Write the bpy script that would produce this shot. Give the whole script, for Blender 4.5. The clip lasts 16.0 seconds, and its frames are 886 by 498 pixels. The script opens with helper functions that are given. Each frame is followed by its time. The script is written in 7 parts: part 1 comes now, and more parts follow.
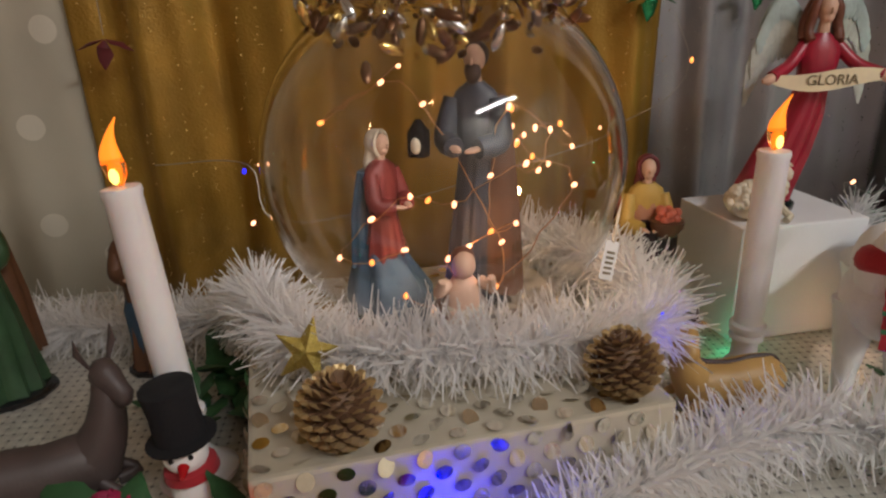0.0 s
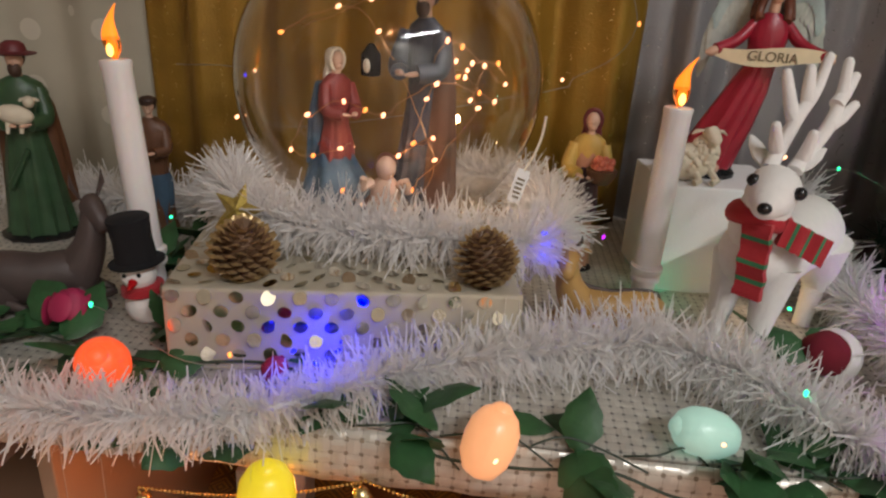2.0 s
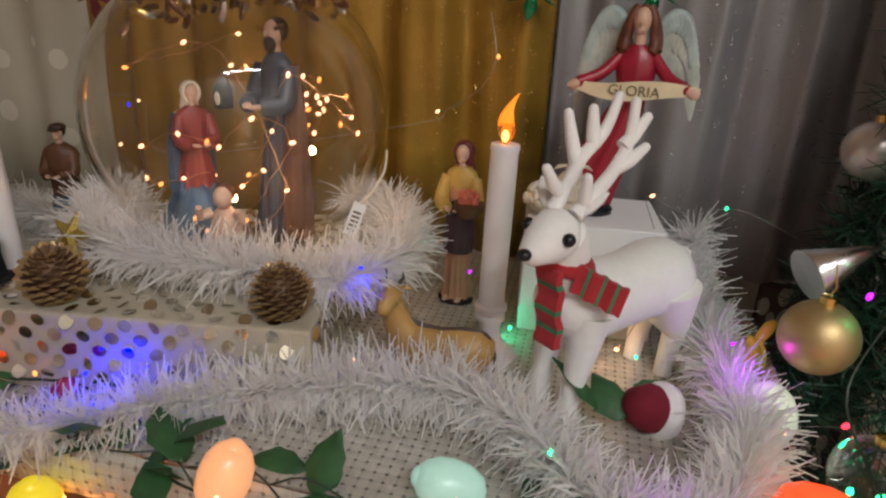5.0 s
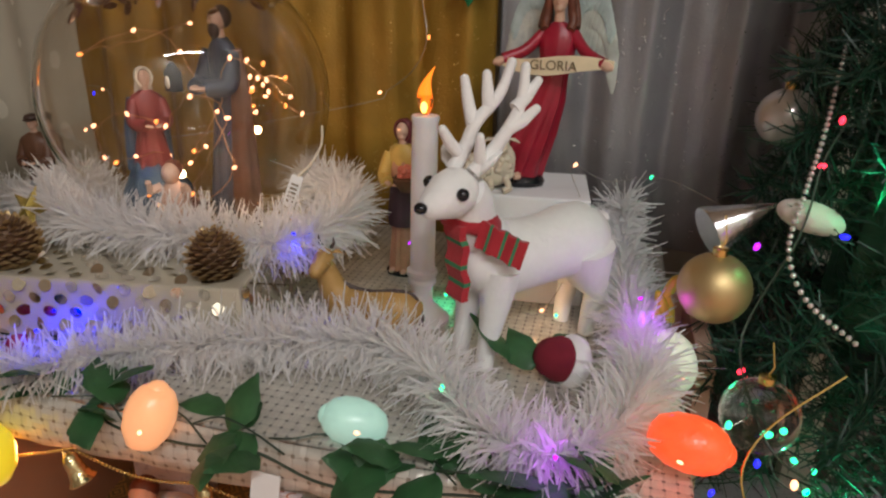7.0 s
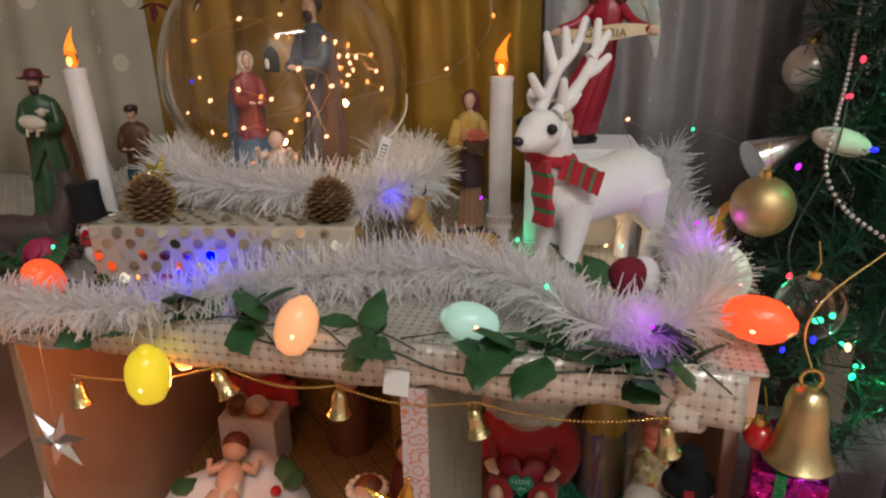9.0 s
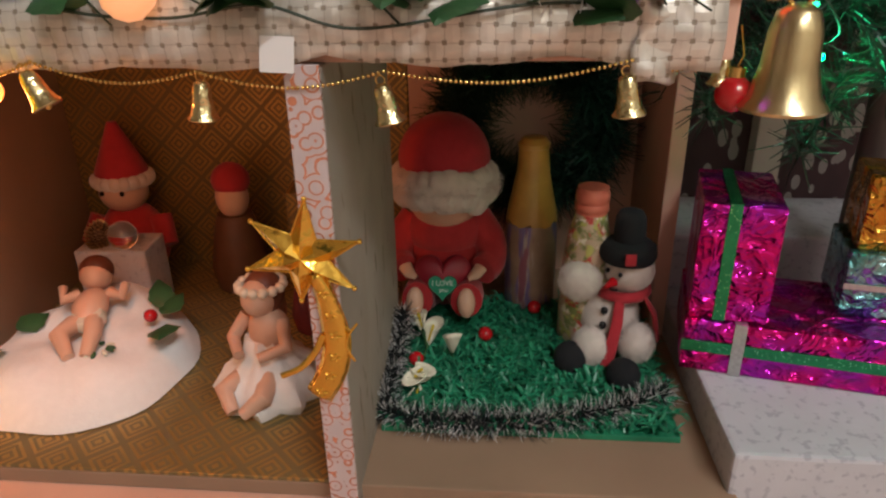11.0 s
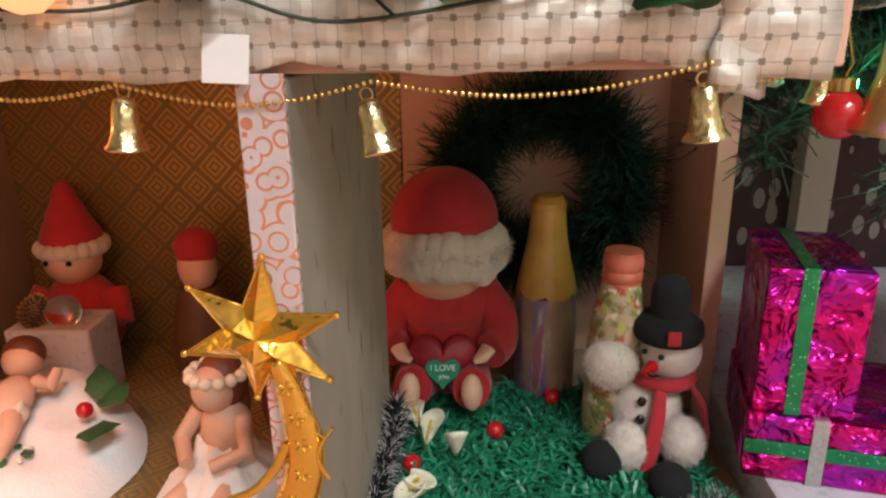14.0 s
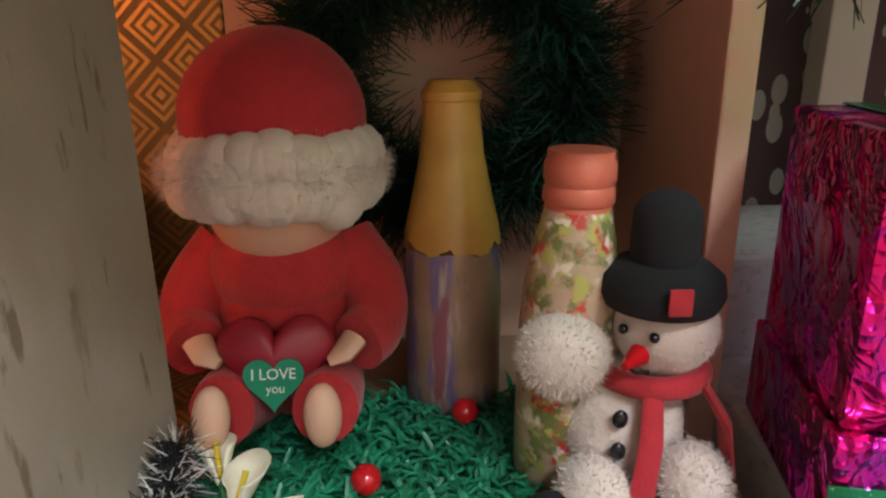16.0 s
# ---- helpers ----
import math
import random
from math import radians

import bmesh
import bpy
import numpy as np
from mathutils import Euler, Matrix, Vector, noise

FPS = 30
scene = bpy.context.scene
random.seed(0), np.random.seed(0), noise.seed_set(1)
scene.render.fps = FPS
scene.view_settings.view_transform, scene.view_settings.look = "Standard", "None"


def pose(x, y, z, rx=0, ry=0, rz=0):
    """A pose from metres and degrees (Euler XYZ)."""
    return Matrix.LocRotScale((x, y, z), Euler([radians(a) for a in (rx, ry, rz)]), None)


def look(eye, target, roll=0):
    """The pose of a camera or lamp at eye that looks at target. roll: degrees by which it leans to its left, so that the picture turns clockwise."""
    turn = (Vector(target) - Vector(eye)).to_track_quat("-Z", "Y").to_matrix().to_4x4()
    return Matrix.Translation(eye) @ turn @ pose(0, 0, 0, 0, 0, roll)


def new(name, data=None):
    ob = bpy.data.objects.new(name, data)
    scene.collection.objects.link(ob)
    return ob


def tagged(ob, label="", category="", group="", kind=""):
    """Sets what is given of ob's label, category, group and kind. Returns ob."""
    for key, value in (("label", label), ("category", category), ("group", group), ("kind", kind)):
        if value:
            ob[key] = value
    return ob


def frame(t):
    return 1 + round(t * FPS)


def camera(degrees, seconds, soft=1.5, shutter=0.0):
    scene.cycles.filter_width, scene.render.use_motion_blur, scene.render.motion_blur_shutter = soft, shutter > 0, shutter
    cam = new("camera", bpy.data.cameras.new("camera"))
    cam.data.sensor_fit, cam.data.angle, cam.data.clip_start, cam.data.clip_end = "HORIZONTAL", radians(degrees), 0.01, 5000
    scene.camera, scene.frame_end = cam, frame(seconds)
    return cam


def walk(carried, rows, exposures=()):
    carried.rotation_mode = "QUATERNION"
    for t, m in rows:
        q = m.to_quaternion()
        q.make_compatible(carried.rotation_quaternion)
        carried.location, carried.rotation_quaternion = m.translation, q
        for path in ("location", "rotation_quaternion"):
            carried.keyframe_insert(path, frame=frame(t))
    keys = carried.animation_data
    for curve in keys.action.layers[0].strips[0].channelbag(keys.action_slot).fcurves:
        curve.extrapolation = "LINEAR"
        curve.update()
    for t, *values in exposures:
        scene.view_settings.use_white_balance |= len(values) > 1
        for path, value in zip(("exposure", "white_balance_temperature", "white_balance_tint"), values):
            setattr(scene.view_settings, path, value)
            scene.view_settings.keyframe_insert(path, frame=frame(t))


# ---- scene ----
cam = camera(67.0, 16.0, soft=2.3)
PATH = [
    (0, (0.0959, 0.0156, 0.7257), (0.2255, 1.5482, 0.1542), -1.7),
    (0.5, (0.0968, -0.0090, 0.7167), (0.2116, 1.5170, 0.1263), -0.3),
    (1, (0.1386, -0.0123, 0.7142), (0.2288, 1.5113, 0.1148), 0.9),
    (1.5, (0.2066, -0.0508, 0.7003), (0.2099, 1.4653, 0.0754), 2.9),
    (2, (0.2386, -0.0910, 0.7011), (0.1345, 1.4252, 0.0853), 3.9),
    (2.5, (0.2124, -0.0992, 0.7167), (0.0681, 1.4366, 0.1583), 3.2),
    (3, (0.2140, -0.0910, 0.7290), (0.0853, 1.4670, 0.2329), 2.1),
    (3.5, (0.3083, -0.0779, 0.7339), (0.0861, 1.4760, 0.2591), 3.3),
    (4, (0.4010, -0.0722, 0.7290), (0.0574, 1.4514, 0.2304), 3.9),
    (4.2, (0.4289, -0.0681, 0.7265), (0.0689, 1.4465, 0.2099), 3.6),
    (6.3, (0.4838, -0.0271, 0.7314), (0.2296, 1.4530, 0.0713), 2.1),
    (6.5, (0.5117, -0.0353, 0.7191), (0.2353, 1.4522, 0.0861), 2.1),
    (7, (0.5478, -0.0738, 0.7093), (0.1722, 1.4145, 0.1312), 1.4),
    (7.5, (0.5486, -0.0910, 0.6970), (0.1410, 1.4022, 0.1542), 0.4),
    (8, (0.5363, -0.1058, 0.6937), (0.1091, 1.3874, 0.1673), -0.0),
    (8.5, (0.5133, -0.1460, 0.6790), (0.0861, 1.3514, 0.1640), -0.3),
    (9, (0.4961, -0.2001, 0.6667), (0.1181, 1.3054, 0.1386), -1.0),
    (9.5, (0.4846, -0.2312, 0.6322), (0.1599, 1.2620, 0.0361), -2.6),
    (10, (0.4756, -0.2370, 0.5806), (0.2157, 1.2161, -0.1337), -3.1),
    (10.2, (0.4731, -0.2263, 0.5519), (0.2362, 1.2226, -0.1788), -2.7),
    (12.3, (0.4863, -0.0582, 0.3452), (0.4510, 1.4973, -0.1714), -0.8),
    (12.5, (0.4846, -0.0541, 0.3477), (0.4494, 1.5022, -0.1697), -0.9),
    (13, (0.4772, -0.0500, 0.3559), (0.4272, 1.5080, -0.1533), -1.2),
    (13.5, (0.4690, -0.0525, 0.3665), (0.3903, 1.5072, -0.1328), -1.1),
    (14, (0.4592, -0.0426, 0.3887), (0.3362, 1.5195, -0.0959), -1.0),
    (14.5, (0.4813, -0.0172, 0.3624), (0.3362, 1.5301, -0.1615), -1.4),
    (15, (0.5068, 0.0574, 0.3214), (0.3756, 1.5916, -0.2427), -1.2),
    (15.5, (0.5035, 0.1460, 0.2903), (0.3854, 1.6917, -0.2435), -0.4),
    (16, (0.4945, 0.2050, 0.2640), (0.5478, 1.7679, -0.2304), -0.7),
]
walk(cam, [(t, look(eye, target, roll)) for t, eye, target, roll in PATH],
     [(0.0, 0.3, 6250, 10), (4.2, 0.25, 6200, 10), (9.0, 0.25, 6200, 10), (10.2, 0.25, 6300, 10), (12.3, 1.0, 6050, 10), (14.0, 1.1, 6000, 10), (15.0, 1.1, 5900, 10), (15.5, 1.25, 5900, 10), (16.0, 1.35, 5900, 10)])

# ---------- light ----------
world = bpy.data.worlds.new("room_air")
scene.world = world
world.use_nodes = True
world.node_tree.nodes["Background"].inputs[0].default_value = (1.0, 0.97, 0.95, 1)
world.node_tree.nodes["Background"].inputs[1].default_value = 0.07


def lamp(name, kind, where, power, colour, size=0.01, target=None, size_y=None):
    data = bpy.data.lights.new(name, kind)
    data.energy, data.color = power, colour
    if kind == "AREA":
        data.shape, data.size, data.size_y = "RECTANGLE", size, size_y or size
    else:
        data.shadow_soft_size = size
    ob = new(name, data)
    ob.matrix_world = look(where, target) if target else pose(*where)
    return ob


TUBE = pose(1.35, -1.38, 2.345, 0, 0, 42)
lamp("tube_light", "AREA", (0, 0, 0), 36.0, (1.0, 0.97, 0.94), 1.3, None, 0.07).matrix_world = TUBE
for where, power, colour in (
        ((0.125, 0.314, 0.440), 0.08, (0.0, 0.0, 1.0)),
        ((0.285, 0.43, 0.50), 0.02, (0.01, 0.01, 1.0)),
        ((0.535, 0.262, 0.455), 0.025, (0.55, 0.02, 1.0)),
        ((0.59, 0.43, 0.48), 0.02, (0.5, 0.02, 1.0)),
        ((0.40, 0.525, 0.43), 0.012, (0.05, 1.0, 0.45)),
        ((0.50, 0.50, 0.44), 0.015, (1.0, 0.5, 0.2)),
        ((0.15, 0.47, 0.545), 0.05, (1.0, 0.55, 0.25)),
        ((0.20, 0.53, 0.58), 0.05, (1.0, 0.55, 0.25)),
        ((0.735, 0.43, 0.585), 0.06, (0.05, 1.0, 0.4)),
        ((0.73, 0.39, 0.36), 0.12, (0.05, 1.0, 0.4)),
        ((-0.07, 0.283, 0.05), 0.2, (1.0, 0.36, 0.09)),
        # added lamp under the cabinet top that warms the whole left niche
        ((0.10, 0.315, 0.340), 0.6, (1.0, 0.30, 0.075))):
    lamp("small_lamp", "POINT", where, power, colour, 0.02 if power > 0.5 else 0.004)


# ---------- materials ----------
def mat(name, colour, rough=0.6, metal=0.0, vary=0.12, scale=60.0, bump=0.15, glow=None, sheen=0.0, coat=0.0, trans=0.0, sub=0.0, grain=500.0, deep=0.001):
    """A surface with stains at one scale and fine grain at another."""
    m = bpy.data.materials.new(name)
    m.use_nodes = True
    nt = m.node_tree
    b = nt.nodes["Principled BSDF"]
    b.inputs["Roughness"].default_value, b.inputs["Metallic"].default_value = rough, metal
    b.inputs["Sheen Weight"].default_value, b.inputs["Coat Weight"].default_value = sheen, coat
    b.inputs["Transmission Weight"].default_value = trans
    b.inputs["Subsurface Weight"].default_value = sub
    b.inputs["Subsurface Radius"].default_value = (0.01, 0.006, 0.004)
    co = nt.nodes.new("ShaderNodeTexCoord")
    n1 = nt.nodes.new("ShaderNodeTexNoise")
    n1.inputs["Scale"].default_value, n1.inputs["Detail"].default_value = scale, 4
    nt.links.new(co.outputs["Object"], n1.inputs["Vector"])
    mix = nt.nodes.new("ShaderNodeMixRGB")
    lo = [max(0.0, c * (1 - 2 * vary)) for c in colour]
    hi = [min(1.0, c * (1 + vary)) for c in colour]
    mix.inputs[1].default_value, mix.inputs[2].default_value = (*lo, 1), (*hi, 1)
    nt.links.new(n1.outputs["Fac"], mix.inputs[0])
    nt.links.new(mix.outputs[0], b.inputs["Base Color"])
    if bump:
        n2 = nt.nodes.new("ShaderNodeTexNoise")
        n2.inputs["Scale"].default_value = grain
        nt.links.new(co.outputs["Object"], n2.inputs["Vector"])
        bp = nt.nodes.new("ShaderNodeBump")
        bp.inputs["Strength"].default_value, bp.inputs["Distance"].default_value = bump, deep
        nt.links.new(n2.outputs["Fac"], bp.inputs["Height"])
        nt.links.new(bp.outputs["Normal"], b.inputs["Normal"])
    if glow:
        b.inputs["Emission Color"].default_value = (*glow[0], 1)
        b.inputs["Emission Strength"].default_value = glow[1]
    return m


def node(nt, kind, op=None, *values):
    n = nt.nodes.new(kind)
    if op:
        n.operation = op
    for i, v in enumerate(values):
        if hasattr(v, "is_output"):
            nt.links.new(v, n.inputs[i])
        elif v is not None:
            n.inputs[i].default_value = v
    return n.outputs[0]


def patterned(m, fac, colour, rough=None, metal=None, relief=0.0):
    """Lay a second colour, gloss and relief over a material where fac is 1."""
    nt = m.node_tree
    b = nt.nodes["Principled BSDF"]
    under = b.inputs["Base Color"].links[0].from_socket
    mix = nt.nodes.new("ShaderNodeMixRGB")
    nt.links.new(fac, mix.inputs[0])
    nt.links.new(under, mix.inputs[1])
    mix.inputs[2].default_value = (*colour, 1)
    nt.links.new(mix.outputs[0], b.inputs["Base Color"])
    for value, key in ((rough, "Roughness"), (metal, "Metallic")):
        if value is not None:
            r = node(nt, "ShaderNodeMapRange", None, fac, 0.0, 1.0, b.inputs[key].default_value, value)
            nt.links.new(r, b.inputs[key])
    if relief:
        bp = nt.nodes.new("ShaderNodeBump")
        bp.inputs["Strength"].default_value, bp.inputs["Distance"].default_value = 0.6, relief
        nt.links.new(fac, bp.inputs["Height"])
        if b.inputs["Normal"].links:
            nt.links.new(b.inputs["Normal"].links[0].from_socket, bp.inputs["Normal"])
        nt.links.new(bp.outputs["Normal"], b.inputs["Normal"])
    return m


def plane_coords(nt, u, v, cell):
    """Two coordinates in cells, from the object's own axes."""
    co = nt.nodes.new("ShaderNodeTexCoord")
    sep = nt.nodes.new("ShaderNodeSeparateXYZ")
    nt.links.new(co.outputs["Object"], sep.inputs[0])
    return [node(nt, "ShaderNodeMath", "DIVIDE", sep.outputs["XYZ".index(a)], cell) for a in (u, v)]


def weave(m, u, v, cell, colour, metal, relief):
    """Flat ribbons passing over and under, with small dark holes where four meet."""
    nt = m.node_tree
    a, b = plane_coords(nt, u, v, cell)
    fa = node(nt, "ShaderNodeMath", "ABSOLUTE", node(nt, "ShaderNodeMath", "SUBTRACT", node(nt, "ShaderNodeMath", "FRACT", a), 0.5))
    fb = node(nt, "ShaderNodeMath", "ABSOLUTE", node(nt, "ShaderNodeMath", "SUBTRACT", node(nt, "ShaderNodeMath", "FRACT", b), 0.5))
    odd = node(nt, "ShaderNodeMath", "PINGPONG", node(nt, "ShaderNodeMath", "ADD", node(nt, "ShaderNodeMath", "FLOOR", a), node(nt, "ShaderNodeMath", "FLOOR", b)), 1.0)
    across = node(nt, "ShaderNodeMath", "ADD", node(nt, "ShaderNodeMath", "MULTIPLY", fa, odd), node(nt, "ShaderNodeMath", "MULTIPLY", fb, node(nt, "ShaderNodeMath", "SUBTRACT", 1.0, odd)))
    hole = node(nt, "ShaderNodeMath", "MULTIPLY", node(nt, "ShaderNodeMath", "GREATER_THAN", fa, 0.36), node(nt, "ShaderNodeMath", "GREATER_THAN", fb, 0.36))
    seam = node(nt, "ShaderNodeMath", "MULTIPLY", node(nt, "ShaderNodeMath", "GREATER_THAN", across, 0.45), 0.55)
    patterned(m, node(nt, "ShaderNodeMath", "MAXIMUM", hole, seam), colour, 0.6, metal, -relief)
    bs = nt.nodes["Principled BSDF"]
    bp = nt.nodes.new("ShaderNodeBump")
    bp.inputs["Strength"].default_value, bp.inputs["Distance"].default_value = 0.8, relief * 2
    nt.links.new(node(nt, "ShaderNodeMath", "SUBTRACT", 0.5, across), bp.inputs["Height"])
    nt.links.new(bs.inputs["Normal"].links[0].from_socket, bp.inputs["Normal"])
    nt.links.new(bp.outputs["Normal"], bs.inputs["Normal"])
    return m


def key_pattern(m, u, v, cell, colour, relief):
    """Nested squares in staggered cells, like a woven key pattern."""
    nt = m.node_tree
    a0, b0 = plane_coords(nt, u, v, cell)
    a = node(nt, "ShaderNodeMath", "ADD", a0, b0)
    b = node(nt, "ShaderNodeMath", "SUBTRACT", a0, b0)
    fa = node(nt, "ShaderNodeMath", "ABSOLUTE", node(nt, "ShaderNodeMath", "SUBTRACT", node(nt, "ShaderNodeMath", "FRACT", a), 0.5))
    fb = node(nt, "ShaderNodeMath", "ABSOLUTE", node(nt, "ShaderNodeMath", "SUBTRACT", node(nt, "ShaderNodeMath", "FRACT", b), 0.5))
    d = node(nt, "ShaderNodeMath", "MAXIMUM", fa, fb)
    ring = node(nt, "ShaderNodeMath", "FRACT", node(nt, "ShaderNodeMath", "MULTIPLY", d, 6.0))
    return patterned(m, node(nt, "ShaderNodeMath", "GREATER_THAN", ring, 0.5), colour, 0.55, 0.2, relief)


def blotches(m, scale, low, colour, rough=None, metal=None, relief=0.0, stretch=(1, 1, 1), kind="voronoi"):
    nt = m.node_tree
    co = nt.nodes.new("ShaderNodeTexCoord")
    mp = nt.nodes.new("ShaderNodeMapping")
    mp.inputs["Scale"].default_value = stretch
    nt.links.new(co.outputs["Object"], mp.inputs[0])
    tx = nt.nodes.new("ShaderNodeTexVoronoi" if kind == "voronoi" else "ShaderNodeTexNoise")
    tx.inputs["Scale"].default_value = scale
    nt.links.new(mp.outputs[0], tx.inputs["Vector"])
    if kind == "voronoi":
        return patterned(m, node(nt, "ShaderNodeMath", "LESS_THAN", tx.outputs[0], low), colour, rough, metal, relief)
    tx.inputs["Detail"].default_value = 5
    return patterned(m, node(nt, "ShaderNodeMapRange", None, tx.outputs[0], low - 0.05, low + 0.02, 1.0, 0.0), colour, rough, metal, relief)


def curls(m, scale, colour, rings=4.0, width=0.3, stretch=(1, 1, 1), rough=0.25, metal=0.6):
    """Thin nested curls round scattered points."""
    nt = m.node_tree
    co = nt.nodes.new("ShaderNodeTexCoord")
    mp = nt.nodes.new("ShaderNodeMapping")
    mp.inputs["Scale"].default_value = stretch
    nt.links.new(co.outputs["Object"], mp.inputs[0])
    tx = nt.nodes.new("ShaderNodeTexVoronoi")
    tx.inputs["Scale"].default_value = scale
    nt.links.new(mp.outputs[0], tx.inputs["Vector"])
    wave = node(nt, "ShaderNodeMath", "FRACT", node(nt, "ShaderNodeMath", "MULTIPLY", tx.outputs[0], rings))
    return patterned(m, node(nt, "ShaderNodeMath", "LESS_THAN", wave, width), colour, rough, metal)


def glass(name, colour=(1, 1, 1), rough=0.0, ior=1.45):
    m = bpy.data.materials.new(name)
    m.use_nodes = True
    b = m.node_tree.nodes["Principled BSDF"]
    b.inputs["Base Color"].default_value = (*colour, 1)
    b.inputs["Roughness"].default_value, b.inputs["IOR"].default_value = rough, ior
    b.inputs["Transmission Weight"].default_value = 1.0
    return m


def film(name, colour, through_share=0.6, gloss=0.35):
    """Thin plastic strips that let light through."""
    m = mat(name, colour, gloss, vary=0.05, scale=40, bump=0)
    nt = m.node_tree
    tr = nt.nodes.new("ShaderNodeBsdfTranslucent")
    tr.inputs["Color"].default_value = (*colour, 1)
    mx = nt.nodes.new("ShaderNodeMixShader")
    mx.inputs[0].default_value = through_share
    nt.links.new(nt.nodes["Principled BSDF"].outputs[0], mx.inputs[1])
    nt.links.new(tr.outputs[0], mx.inputs[2])
    nt.links.new(mx.outputs[0], nt.nodes["Material Output"].inputs["Surface"])
    return m


def foil(name, colour, second, rough=0.2, crease=38.0, deep=0.012):
    """Crinkled metallic paper: sharp creases, small facets, two shifting tints."""
    m = mat(name, colour, rough, 0.9, vary=0.25, scale=30, bump=0)
    nt = m.node_tree
    b = nt.nodes["Principled BSDF"]
    co = nt.nodes.new("ShaderNodeTexCoord")
    warp = nt.nodes.new("ShaderNodeTexNoise")
    warp.inputs["Scale"].default_value, warp.inputs["Detail"].default_value = 14, 3
    nt.links.new(co.outputs["Object"], warp.inputs["Vector"])
    mp = nt.nodes.new("ShaderNodeMixRGB")
    mp.inputs[0].default_value = 0.06
    nt.links.new(co.outputs["Object"], mp.inputs[1])
    nt.links.new(warp.outputs["Color"], mp.inputs[2])
    last = None
    for scale, strength, depth in ((crease, 1.0, deep), (crease * 4.5, 0.7, deep * 0.25)):
        vo = nt.nodes.new("ShaderNodeTexVoronoi")
        vo.feature = "F1"
        vo.inputs["Scale"].default_value = scale
        nt.links.new(mp.outputs[0], vo.inputs["Vector"])
        bp = nt.nodes.new("ShaderNodeBump")
        bp.inputs["Strength"].default_value, bp.inputs["Distance"].default_value = strength, depth
        nt.links.new(vo.outputs["Distance"], bp.inputs["Height"])
        if last:
            nt.links.new(last, bp.inputs["Normal"])
        last = bp.outputs["Normal"]
    nt.links.new(last, b.inputs["Normal"])
    tint = nt.nodes.new("ShaderNodeTexNoise")
    tint.inputs["Scale"].default_value = 22
    nt.links.new(co.outputs["Object"], tint.inputs["Vector"])
    f = node(nt, "ShaderNodeMapRange", None, tint.outputs["Fac"], 0.45, 0.62, 0.0, 0.85)
    mix = nt.nodes.new("ShaderNodeMixRGB")
    nt.links.new(f, mix.inputs[0])
    nt.links.new(b.inputs["Base Color"].links[0].from_socket, mix.inputs[1])
    mix.inputs[2].default_value = (*second, 1)
    nt.links.new(mix.outputs[0], b.inputs["Base Color"])
    return m


def led(name, colour, power):
    return mat(name, colour, 0.2, vary=0.02, bump=0, glow=(colour, power))


